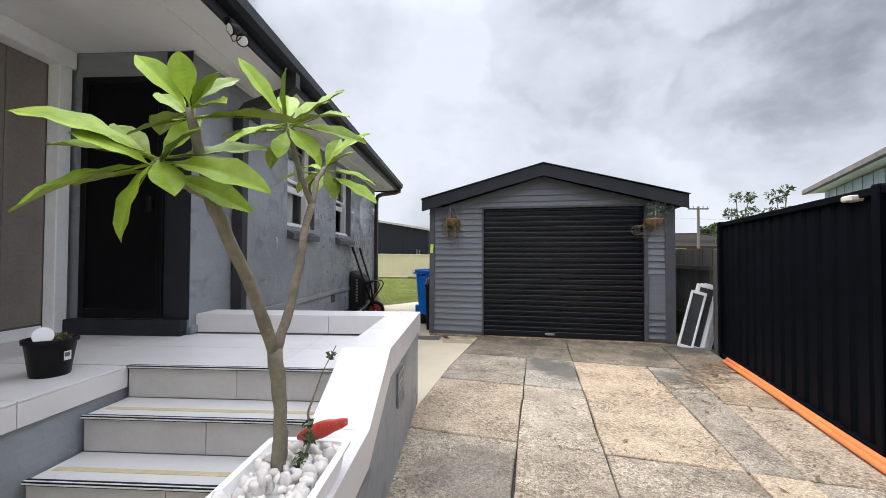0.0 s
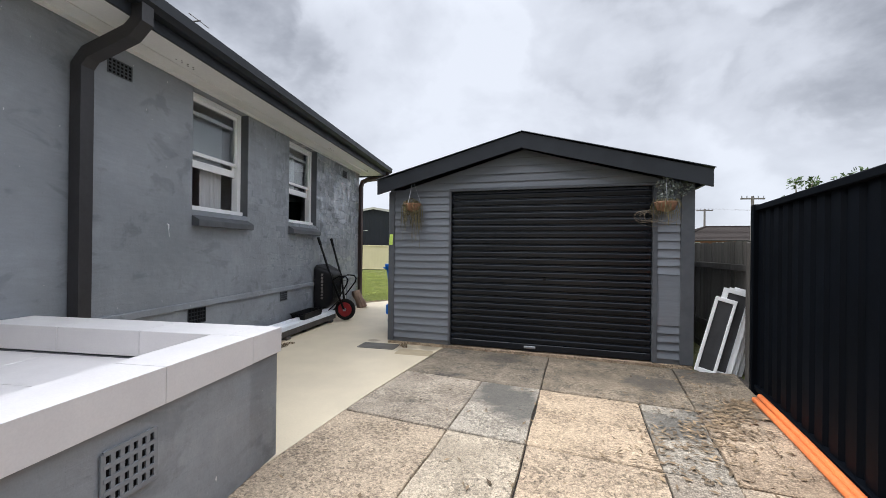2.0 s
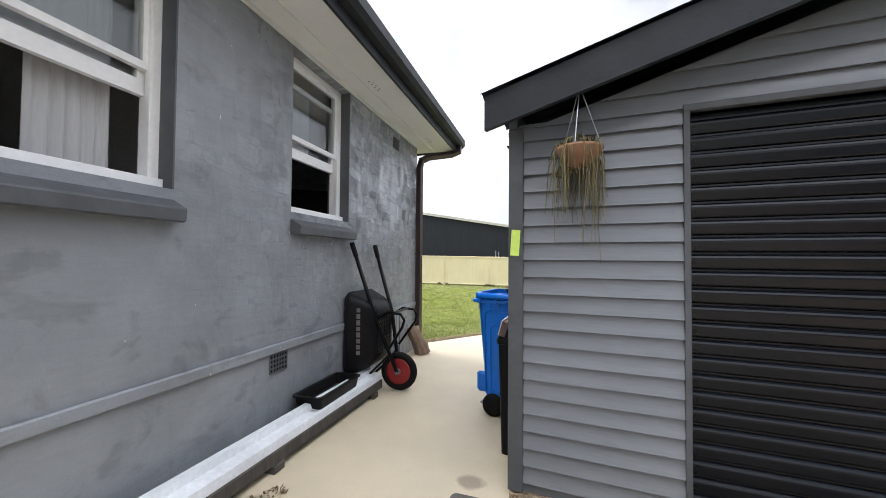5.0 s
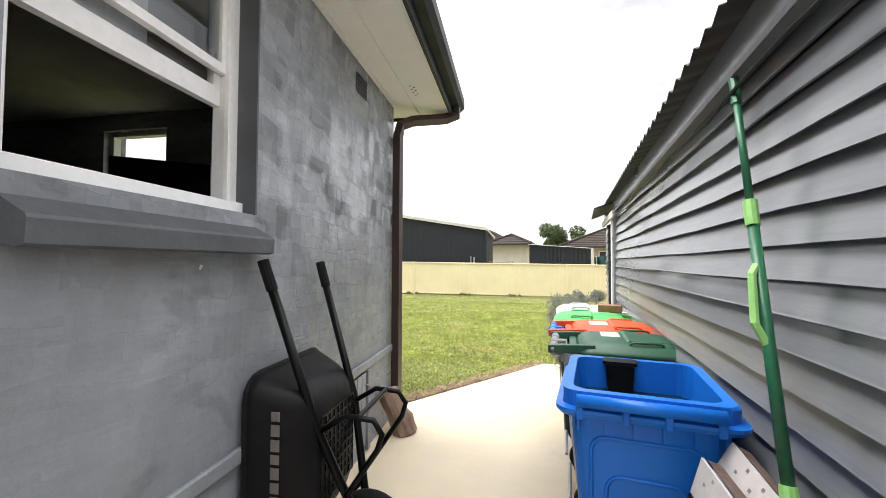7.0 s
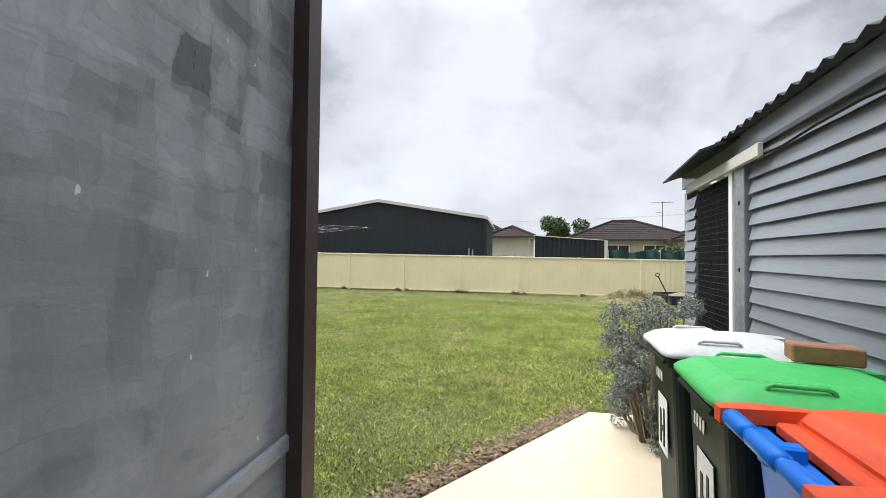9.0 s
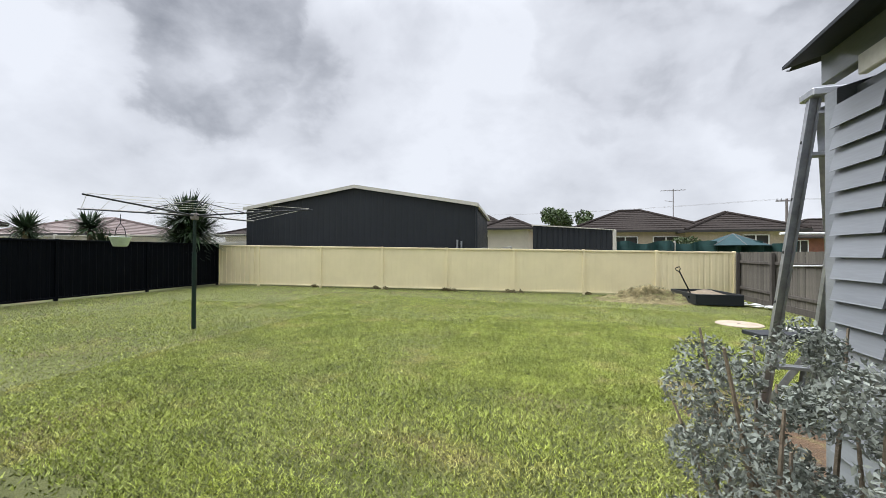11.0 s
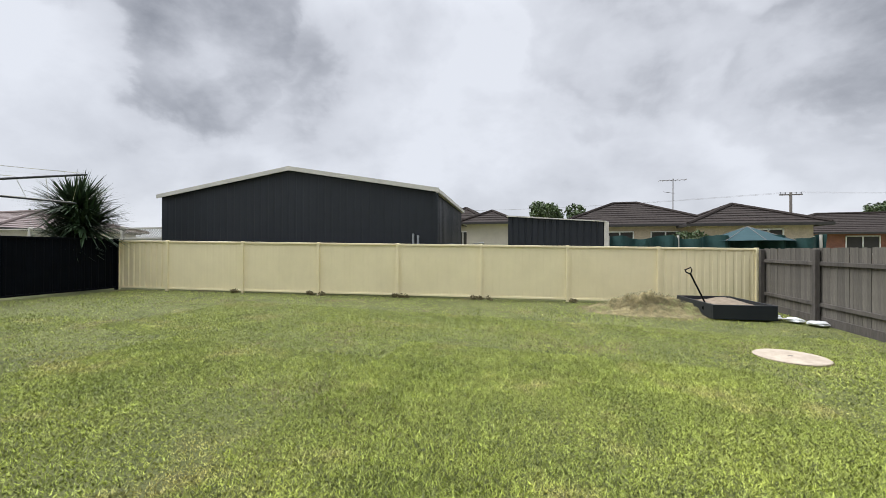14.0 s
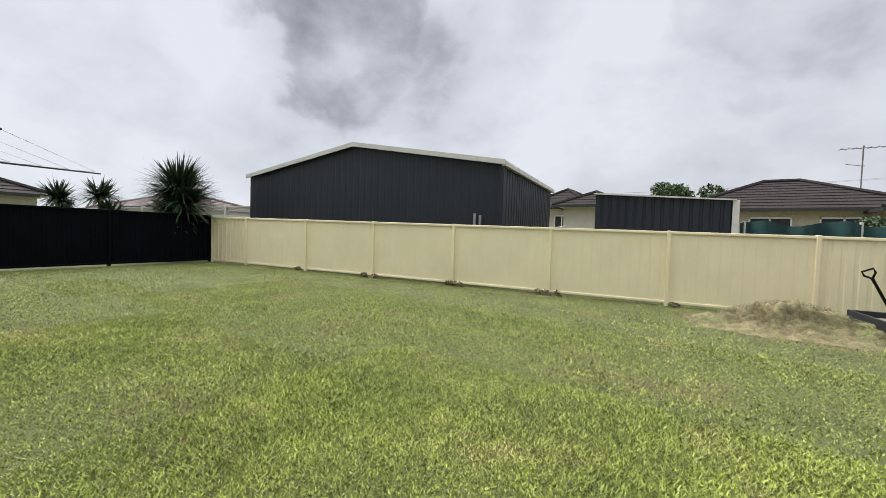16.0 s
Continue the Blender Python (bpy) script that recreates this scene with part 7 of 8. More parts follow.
# aluminium stepladder stood open behind the garage
lad = thing("stepladder", ground_at(-0.57, 13.46, 0, 0.035), "tall weathered aluminium stepladder standing open on the lawn", "ladder")
for s, x0, x1 in ((-1, 0.0, 0.045), (1, 0.32, 0.28)):
    st = part("stile", tubes(([(x0, 0.66, 0.0), (x1, -0.04, 2.52)], 0.034), square=True), ALU, lad)
    part("flange", tubes(([(x0 - 0.026, 0.625, 0.0), (x1 - 0.026, -0.075, 2.52)], 0.011), ([(x0 + 0.026, 0.625, 0.0), (x1 + 0.026, -0.075, 2.52)], 0.011), square=True), ALU, st)
    part("rear_stile", tubes(([(x0 + 0.98, 1.50, 0.0), (x1 + 0.06, -0.02, 2.44)], 0.045), square=True), ALU, lad)
for k in range(9):
    f = (k + 0.6) / 9
    if k in (1, 7, 8):
        part("tread", boxes((0.03 + 0.04 * f, 0.30 - 0.04 * f, 0.66 - 0.70 * f - 0.045, 0.66 - 0.70 * f + 0.045, 2.52 * f - 0.014, 2.52 * f + 0.014), bevel=0.003), ALU, lad)
    xr, yr = 0.98 - 0.88 * f, 1.50 - 1.52 * f
    part("rear_rung", tubes(([(xr + 0.03, yr, 2.44 * f), (xr + 0.42, yr, 2.44 * f)], 0.022), square=True), ALU, lad)
part("ladder_top", box(bmesh.new(), 0.0, 0.33, -0.13, 0.05, 2.50, 2.56, 0.01), ALU, lad)
part("spreader", tubes(([(-0.02, 0.27, 1.56), (0.46, 0.27, 1.555)], 0.011), ([(0.02, 0.3, 1.3), (0.52, 0.69, 1.3)], 0.007)), WHITE_PAINT, lad)
for k in range(6):
    f = 0.08 + 0.16 * k
    part("bolt_cap", tubes(([(-0.022 + 0.045 * f, 0.66 - 0.70 * f, 2.52 * f), (-0.028 + 0.045 * f, 0.66 - 0.70 * f, 2.52 * f)], 0.012)), BLACK_PLASTIC, lad)

# a low trestle with a dark plank, beside the ladder
tr = thing("trestle", ground_at(-0.58, 14.16, 16, 0.035), "low pale trestle with splayed legs and a dark plank on top", "trestle")
part("plank", box(bmesh.new(), -0.05, 1.0, -0.12, 0.12, 0.665, 0.70, 0.005), CHARCOAL, tr)
for x, y, dx, dy in ((0.55, -0.1, 0.04, -0.12), (0.55, 0.1, 0.04, 0.16), (0.92, -0.1, 0.05, -0.12), (0.92, 0.1, 0.05, 0.16)):
    part("leg", tubes(([(x, y, 0.65), (x + dx, y + dy, 0.0)], 0.028), square=True), ALU, tr)
part("shelf_rail", boxes((0.30, 1.25, -0.06, 0.0, 0.70, 0.745), bevel=0.004), ALU, tr)
part("shelf_rail", boxes((0.33, 1.25, 0.16, 0.27, 0.68, 0.70), bevel=0.004), WHITE_PAINT, tr)
part("crossbar", boxes((0.55, 0.95, 0.14, 0.18, 0.26, 0.32), bevel=0.004), ALU, tr)
for k, (fx, fy, tx, ty, tz) in enumerate(((-0.36, 14.80, -0.06, 14.63, 0.64), (-0.28, 14.63, 0.02, 14.46, 0.60), (-0.10, 14.50, 0.16, 14.36, 0.58))):
    foot, top = Vector((fx, fy, ground_height(fx, fy) - 0.02)), Vector((tx, ty, tz))
    pl = thing("aluminium_plank", Matrix.Translation(foot) @ (top - foot).to_track_quat("Z", "Y").to_matrix().to_4x4(), "pale aluminium scaffold plank propped on the trestle", "plank", group="propped planks")
    L = (top - foot).length
    part("plank_body", box(bmesh.new(), -0.065, 0.065, -0.02, 0.02, 0.0, L, 0.005), ALU, pl)
    part("edge_rail", boxes((-0.075, -0.0655, -0.028, 0.028, 0.0, L), (0.0655, 0.075, -0.028, 0.028, 0.0, L), bevel=0.002), ALU, pl)

# clothes hoist
hoist = thing("clothes_hoist", ground_at(-8.38, 15.09, 17.6, 0.035), "old dark green rotary clothes hoist on the lawn", "clothes line")
part("pole", tubes(([(0, 0, -0.2), (0, 0, 1.3)], 0.036), ([(0, 0, 1.3), (0, 0, 2.2)], 0.026), sides=12), mat("dark_green_hoist_paint", (0.012, 0.03, 0.022), (0.012, 0.02, 0.016), scale=6, rough=0.6, bump=0.15, spec=0.2), hoist)
part("winder", box(bmesh.new(), -0.05, 0.05, -0.05, 0.05, 1.86, 1.98, 0.012), LIMB_GREY, hoist)
tips = []
for k in range(4):
    a = math.pi / 2 * k + math.pi
    ca, sa = math.cos(a), math.sin(a)
    L, zt = (2.05, 2.05) if k % 2 == 0 else (2.1, 2.0)
    part("arm", tubes(([(0.03 * ca, 0.03 * sa, 1.94), (L * ca, L * sa, zt)], [0.015, 0.011])), CHARCOAL, hoist)
    part("stay", tubes(([(0.0, 0.0, 2.2), (0.9 * ca, 0.9 * sa, 1.985)], 0.008)), CHARCOAL, hoist)
    tips.append((ca, sa, L, zt))
for i, f in enumerate((0.35, 0.5, 0.65, 0.8, 0.97)):
    pts = [(ca * L * f, sa * L * f, 1.94 + (zt - 1.94) * f + 0.02) for ca, sa, L, zt in tips]
    part("line", tubes((pts + pts[:1], 0.0035), sides=4), STEEL_PALE, hoist)
basket = thing("peg_basket", pose(-9.62, 14.70, 1.45), "milky plastic peg basket hanging from the clothes line", "basket")
part("basket_body", lathe([(0.09, 0), (0.11, 0.02), (0.15, 0.15), (0.16, 0.155), (0.16, 0.17), (0.145, 0.17), (0.1, 0.03)], 18), CLEAR_PLASTIC, basket, smooth=True)
part("basket_handle", tubes(([(-0.15, 0, 0.16), (-0.1, 0, 0.32), (0, 0, 0.4), (0.1, 0, 0.32), (0.15, 0, 0.16)], 0.006), ([(0, 0, 0.4), (0, 0, 0.56)], 0.005), sides=6), BLACK_PLASTIC, basket)

lid_m = mat("pale_concrete_lid", (0.42, 0.355, 0.275), (0.32, 0.265, 0.205), scale=6, rough=0.8, bump=0.2)
lid = thing("tank_lid", ground_at(1.13, 19.42, 8, -0.014), "round pale concrete tank lid set in the lawn", "lid")
part("lid_disc", lathe([(0.40, 0), (0.41, 0.03), (0.395, 0.04)], 40), lid_m, lid)
part("lift_hole", boxes((-0.03, 0.03, -0.012, 0.012, 0.041, 0.044)), BLACK_PLASTIC, lid)
part("rim_soil", lathe([(0.405, 0.0), (0.425, 0.012), (0.405, 0.014)], 40), BARE_EARTH, lid)

bed = thing("raised_bed", ground_at(1.63, 23.30, 8, 0.035), "dark rectangular raised garden bed half full of pale soil", "garden bed")
part("bed_wall", boxes((-0.60, 0.60, -0.86, -0.82, 0, 0.30), bevel=0.006), STEEL_DARK, bed)
part("bed_wall", boxes((-0.60, 0.60, 0.82, 0.86, 0, 0.30), bevel=0.006), STEEL_DARK, bed)
part("bed_wall", boxes((-0.60, -0.56, -0.82, 0.82, 0, 0.30), bevel=0.006), STEEL_DARK, bed)
part("bed_wall", boxes((0.56, 0.60, -0.82, 0.82, 0, 0.30), bevel=0.006), STEEL_DARK, bed)
bm = bmesh.new()
n = 18
vs = [[bm.verts.new((-0.56 + 1.12 * i / n, -0.82 + 1.64 * j / n, 0.20 + 0.16 * math.exp(-((i / n - 0.55) ** 2 + (j / n - 0.5) ** 2) * 9) + 0.02 * noise.noise((i * 0.7, j * 0.7, 3)))) for i in range(n + 1)] for j in range(n + 1)]
for j in range(n):
    for i in range(n):
        bm.faces.new((vs[j][i], vs[j][i + 1], vs[j + 1][i + 1], vs[j + 1][i]))
part("soil", bm, SAND_BED, bed, smooth=True)
sh = thing("shovel", Matrix.Translation((1.16, 22.75, ground_height(1.3, 22.7) + 0.22)) @ pose(0, 0, 0, 8, -26, 0), "long black shovel stuck upright in the garden bed", "shovel")
part("shaft", tubes(([(0, 0, 0.0), (0, 0, 0.78)], 0.018)), BLACK_PAINT, sh)
part("grip", tubes(([(0, 0, 0.77), (-0.06, 0, 0.84), (-0.06, 0, 0.9), (0.06, 0, 0.9), (0.06, 0, 0.84), (0, 0, 0.77)], 0.014)), BLACK_PAINT, sh)
part("blade", boxes((-0.1, 0.1, -0.008, 0.008, -0.2, 0.02), bevel=0.004), BLACK_PAINT, sh)

mound = thing("clippings_heap", ground_at(0.15, 23.15, 8), "low heap of dry grass clippings by the fence", "compost heap", kind="stuff")
bm = bmesh.new()
n = 60
rows = []
for j in range(n + 1):
    row = []
    for i in range(n + 1):
        swell = 0.42 * math.exp(-(((i / n - 0.48) * 2.7) ** 2 + ((j / n - 0.5) * 2.9) ** 2))
        rough = 0.5 * noise.noise((i * 0.22, j * 0.14, 1)) + 0.35 * noise.noise((i * 0.7, j * 0.45, 5))
        row.append(bm.verts.new((-1.5 + 3.0 * i / n, -0.85 + 1.7 * j / n, max(swell * (1 + rough) - 0.05, -0.03))))
    rows.append(row)
for a, b in zip(rows, rows[1:]):
    for i in range(n):
        bm.faces.new((a[i], a[i + 1], b[i + 1], b[i]))
part("heap", bm, MULCH, mound, smooth=True)
gg = np.random.default_rng(40)
n = 22000
x, y = gg.normal(-0.05, 0.72, n), gg.normal(0.0, 0.36, n)
z = -0.03 + gg.uniform(0.8, 1.2, n) * 0.42 * np.exp(-(((x + 1.5) / 3 - 0.48) * 2.7) ** 2 - (((y + 0.85) / 1.7 - 0.5) * 2.9) ** 2)
a, l = gg.uniform(0, 6.28, n), gg.uniform(0.02, 0.06, n)
d = np.stack([np.cos(a) * l, np.sin(a) * l, gg.uniform(-0.01, 0.03, n)], 1)
p = np.stack([x, y, z], 1)
q = np.stack([-np.sin(a), np.cos(a), 0 * a], 1) * 0.003
triangles("straw", np.stack([p - q, p + q, p + d], 1).reshape(-1, 3), np.arange(3 * n).reshape(-1, 3), MULCH, mound)

g = random.Random(77)
for k in range(3):
    bag = thing("plastic_bag", ground_at(2.45 + 0.22 * k, 22.95 - 0.3 * k, 40 * k, 0.035), "crumpled white plastic sack on the grass", "bag", group="plastic sacks")
    bm = bmesh.new()
    bmesh.ops.create_icosphere(bm, subdivisions=3, radius=0.16)
    for v in bm.verts:
        v.co *= 1 + 0.45 * noise.noise(v.co * 9 + Vector((k * 3, 0, 0)))
        v.co.z = max(v.co.z * 0.3 + 0.03, 0)
    part("sack", bm, LID_WHITE, bag)
bowl = thing("terracotta_bowl", ground_at(2.25, 17.9, 0, 0.035), "low brown terracotta bowl on the lawn", "bowl")
part("bowl_body", lathe([(0.16, 0), (0.26, 0.12), (0.27, 0.14), (0.25, 0.14), (0.15, 0.03)], 22), TERRACOTTA, bowl, smooth=True)
part("stone", boxes((-0.1, 0.12, -0.08, 0.1, 0.04, 0.17), bevel=0.03), OLD_CONCRETE, bowl)

# ---- neighbours ----
def hip_roof(x0, x1, y0, y1, z, ridge, over=0.45, course=0.33):
    """A tiled hip roof in stepped courses over the box, its ridge along the longer side."""
    x0, x1, y0, y1 = x0 - over, x1 + over, y0 - over, y1 + over
    half = min(x1 - x0, y1 - y0) / 2
    n = max(int(half / course), 3)
    bm = bmesh.new()
    for k in range(n):
        a, b = half * k / n, half * (k + 1) / n + 0.05
        b = min(b, half - 0.001)
        za, zb = z + ridge * a / half + 0.035, z + ridge * b / half
        lo = [bm.verts.new(p) for p in ((x0 + a, y0 + a, za), (x1 - a, y0 + a, za), (x1 - a, y1 - a, za), (x0 + a, y1 - a, za))]
        hi = [bm.verts.new(p) for p in ((x0 + b, y0 + b, zb), (x1 - b, y0 + b, zb), (x1 - b, y1 - b, zb), (x0 + b, y1 - b, zb))]
        un = [bm.verts.new((v.co.x, v.co.y, v.co.z - 0.05)) for v in lo]
        for i in range(4):
            j = (i + 1) % 4
            bm.faces.new((lo[i], lo[j], hi[j], hi[i]))
            bm.faces.new((un[i], un[j], lo[j], lo[i]))
    bmesh.ops.recalc_face_normals(bm, faces=bm.faces)
    return bm


def ridge_caps(x0, x1, y0, y1, z, ridge, over=0.45):
    x0, x1, y0, y1 = x0 - over, x1 + over, y0 - over, y1 + over
    half = min(x1 - x0, y1 - y0) / 2
    t = z + ridge + 0.04
    a, b = ((x0 + half, (y0 + y1) / 2, t), (x1 - half, (y0 + y1) / 2, t)) if x1 - x0 > y1 - y0 else (((x0 + x1) / 2, y0 + half, t), ((x0 + x1) / 2, y1 - half, t))
    rows = [([a, b], 0.09)] if (Vector(a) - Vector(b)).length > 0.1 else []
    for p in ((x0, y0), (x0, y1)) if x1 - x0 > y1 - y0 else ((x0, y0), (x1, y0)):
        rows.append(([(*p, z + 0.05), a], 0.09))
    for p in ((x1, y0), (x1, y1)) if x1 - x0 > y1 - y0 else ((x0, y1), (x1, y1)):
        rows.append(([(*p, z + 0.05), b], 0.09))
    return tubes(*rows, sides=6)


def neighbour(label, blocks, wall_m, windows, turn=0.0, roof_m=None):
    """A far single-storey house: blocks of (x0, x1, y0, y1, eave, ridge rise) and windows (x0, x1, z0, z1, y)."""
    h = thing("neighbour_house", pose(0, 0, 0, 0, 0, turn), label, "house")
    for x0, x1, y0, y1, z, r in blocks:
        part("wall", boxes((x0, x1, y0, y1, -0.3, z)), wall_m, h)
        rf = part("roof", hip_roof(x0, x1, y0, y1, z, r), roof_m or ROOF_TILE, h, "brown stepped tile roof")
        tagged(rf, kind="stuff")
        part("ridge_cap", ridge_caps(x0, x1, y0, y1, z, r), roof_m or ROOF_TILE, rf)
        part("eave_gutter", boxes((x0 - 0.5, x1 + 0.5, y0 - 0.55, y0 - 0.44, z - 0.1, z + 0.03), (x0 - 0.5, x0 - 0.4, y0 - 0.44, y1, z - 0.1, z + 0.03), (x1 + 0.4, x1 + 0.5, y0 - 0.44, y1, z - 0.1, z + 0.03)), ROOM_DARK, h)
        part("eave_lining", boxes((x0 - 0.42, x1 + 0.42, y0 - 0.42, y1 + 0.42, z - 0.04, z - 0.02)), SOFFIT, h)
    for x0, x1, z0, z1, y in windows:
        w = part("window", boxes((x0, x1, y - 0.06, y - 0.01, z0, z0 + 0.06), (x0, x1, y - 0.06, y - 0.01, z1 - 0.06, z1), (x0, x0 + 0.06, y - 0.06, y - 0.01, z0, z1), (x1 - 0.06, x1, y - 0.06, y - 0.01, z0, z1), ((x0 + x1) / 2 - 0.03, (x0 + x1) / 2 + 0.03, y - 0.06, y - 0.01, z0, z1)), WHITE_PAINT, h)
        part("pane", boxes((x0 + 0.05, x1 - 0.05, y - 0.03, y - 0.02, z0 + 0.05, z1 - 0.05)), ROOM_DARK, w)
    return h


def tv_mast(x, y, z0, z1):
    a = thing("tv_aerial", pose(x, y, 0), "thin metal television aerial on a roof", "aerial", group="television aerials")
    part("mast", tubes(([(0, 0, z0), (0, 0, z1)], 0.025)), LIMB_GREY, a)
    part("boom", tubes(([(-0.7, 0, z1 - 0.1), (0.7, 0, z1 - 0.1)], 0.016)), LIMB_GREY, a)
    for k in range(7):
        part("element", tubes(([(-0.7 + k * 0.22, -0.3, z1 - 0.1), (-0.7 + k * 0.22, 0.3, z1 - 0.1)], 0.01), sides=5), LIMB_GREY, a)
    part("lower_boom", tubes(([(-0.5, 0, z1 - 0.75), (0.1, 0.1, z1 - 0.85)], 0.014)), LIMB_GREY, a)


neighbour("low pale brick house with a brown tiled hip roof", [(-1.9, 5.4, 36.0, 42.0, 2.72, 1.5), (4.3, 8.9, 34.6, 39.5, 2.62, 1.15)], BRICK_FAR, [(0.4, 1.8, 1.2, 2.4, 36.0), (2.6, 4.0, 1.2, 2.4, 36.0), (6.6, 7.8, 1.3, 2.4, 34.6)])
tv_mast(4.25, 38.5, 3.3, 5.55)
neighbour("cream weatherboard house with a brown tiled hip roof", [(-10.2, -6.6, 38.0, 44.0, 3.05, 1.25), (-7.3, -4.7, 35.5, 40.0, 2.95, 0.8)], BOARD_FAR, [(-8.6, -7.7, 1.6, 2.6, 38.0)])
neighbour("red brick house with a dark tiled roof", [(12.8, 24.0, 45.5, 52.0, 2.6, 1.5)], BRICK_RED, [(13.6, 14.6, 1.2, 2.4, 45.5), (16.0, 17.8, 1.2, 2.4, 45.5)])
neighbour("pale house with a faded pink roof beyond the black fence", [(-36.0, -26.5, 24.0, 30.0, 2.3, 1.1)], BOARD_FAR, [(-30.0, -28.6, 1.2, 2.1, 24.0)], 0, PINK_ROOF)
neighbour("small grey weatherboard house with a low roof", [(-29.0, -24.0, 15.5, 19.0, 2.35, 0.9)], BOARD_FAR, [(-27.0, -26.0, 1.1, 2.0, 15.5)])
neighbour("pale shed-like house with a low brown roof", [(-27.0, -17.5, 33.0, 38.0, 2.6, 1.0)], BOARD_FAR, [(-22.0, -21.0, 1.2, 2.2, 33.0)])
# the house beyond the driveway fence
h = thing("neighbour_house", pose(8.28, 9.3, 0.14, 0, 0, -19.1), "pale blue sheet-clad building with a white steel roof edge", "house")
part("wall", boxes((0, 6, -6, 4.6, -0.3, 3.25)), PALE_BLUE, h)
part("cladding_seam", boxes(*[(-0.008, 0.0, -6 + 0.6 * k, -5.985 + 0.6 * k, 1.0, 3.25) for k in range(18)]), LIMB_GREY, h)
part("roof", extrude([(-0.35, -6.4, 3.28), (-0.35, -6.4, 3.42), (3.0, -6.4, 4.3), (6.3, -6.4, 3.42), (6.3, -6.4, 3.28)], (0, 11.3, 0)), WHITE_STEEL, h)
part("gutter", boxes((-0.48, -0.36, -6.4, 4.9, 3.26, 3.40), bevel=0.01), LIMB_GREY, h)

# the large dark steel shed behind the cream fence
shed_m = pose(-5.5, 24.19, 0, 0, 0, 7.4)
shed = thing("steel_shed", shed_m, "large dark grey ribbed steel shed with pale roof trim", "shed")
W_, E_, R_, D_ = 9.56, 3.16, 3.95, 6.2
bm = bmesh.new()
pts, x = [], -W_
while x < -0.01:
    for f, y in ((0, 0), (0.62, 0), (0.72, 0.009), (0.9, 0.009)):
        pts.append((min(x + f * 0.25, 0), y))
    x += 0.25
pts.append((0, 0))


def roof_at(x):
    return R_ - (R_ - E_) * abs(x + W_ / 2) / (W_ / 2)


lo = [bm.verts.new((x, y, -0.3)) for x, y in pts]
hi = [bm.verts.new((x, y, roof_at(x))) for x, y in pts]
for i in range(len(pts) - 1):
    bm.faces.new((lo[i], lo[i + 1], hi[i + 1], hi[i]))
part("front_wall", bm, STEEL_DARK, shed)
bm = ribbed(D_, E_ + 0.3, 0.02, 0.25, 0.6)
bmesh.ops.transform(bm, matrix=pose(0, 0, -0.3, 0, 0, 90), verts=bm.verts)
part("side_wall", bm, STEEL_DARK, shed)
part("rear_wall", boxes((-W_, 0, D_, D_ + 0.05, -0.3, E_), (-W_ - 0.05, -W_, 0, D_, -0.3, E_)), STEEL_DARK, shed)
for s in (0, 1):
    xe = 0.12 if s else -W_ - 0.12
    part("roof_sheet", extrude([(-W_ / 2, -0.12, R_ + 0.06), (xe, -0.12, E_ + 0.04), (xe, -0.12, E_ + 0.02), (-W_ / 2, -0.12, R_ + 0.03)], (0, D_ + 0.3, 0)), STEEL_PALE, shed)
    part("barge_trim", extrude([(-W_ / 2, -0.15, R_ + 0.075), (xe, -0.15, E_ + 0.055), (xe, -0.15, E_ - 0.075), (-W_ / 2, -0.15, R_ - 0.06)], (0, 0.028, 0)), STEEL_PALE, shed)
part("side_gutter", boxes((0.02, 0.14, -0.1, D_ + 0.1, E_ - 0.1, E_ + 0.015), bevel=0.01), STEEL_PALE, shed)
part("downpipe", tubes(([(0.05, -0.06, E_ - 0.05), (0.05, -0.06, 0.0)], 0.05), square=True), STEEL_DARK, shed)

shed2 = thing("garden_shed", pose(-3.55, 25.9, 0, 0, 0, 2.0), "low dark steel garden shed with a cream corner post", "shed")
bm = ribbed(2.95, 2.62, 0.02, 0.2, 0.6)
for v in bm.verts:
    if v.co.z > 1:
        v.co.z -= 0.075 * v.co.x
bmesh.ops.transform(bm, matrix=Matrix.Translation((0, 0, -0.15)), verts=bm.verts)
part("front_wall", bm, STEEL_DARK, shed2)
part("roof_sheet", extrude([(-0.05, -0.06, 2.50), (3.02, -0.06, 2.27), (3.02, -0.06, 2.24), (-0.05, -0.06, 2.46)], (0, 2.4, 0)), STEEL_PALE, shed2)
part("corner_post", boxes((2.95, 3.08, -0.04, 0.06, -0.3, 2.25), bevel=0.01), STEEL_PALE, shed2)
part("side_wall", boxes((0.0, 0.04, 0.04, 2.3, -0.3, 2.44), (0.04, 2.95, 2.26, 2.3, -0.3, 2.24)), STEEL_DARK, shed2)

# shade cloth and canopy beyond the fence
cloth = thing("shade_cloth", pose(0, 0, 0), "sagging dark teal shade cloth strung on posts", "shade cloth")
bm = bmesh.new()
prev = None
for i in range(60):
    x = -0.3 + 6.6 * i / 59
    y = 28.6 + 0.25 * math.sin(i * 0.9)
    top = 1.84 + 0.07 * math.sin(i * 0.45) + 0.04 * noise.noise((i * 0.6, 0, 0))
    row = [bm.verts.new((x, y + 0.08 * math.sin(i * 1.7 + k), -0.1 + (top + 0.1) * k / 4)) for k in range(5)]
    if prev:
        for k in range(4):
            bm.faces.new((prev[k], row[k], row[k + 1], prev[k + 1]))
    prev = row
part("cloth", bm, TEAL_CLOTH, cloth, smooth=True)
for x in (-0.2, 2.1, 4.2, 6.2):
    part("post", tubes(([(x, 28.75, -0.2), (x, 28.75, 1.9)], 0.04)), STEEL_PALE, cloth)
canopy = thing("market_umbrella", pose(4.35, 29.2, 0), "teal fabric canopy with pale ribs beyond the fence", "umbrella")
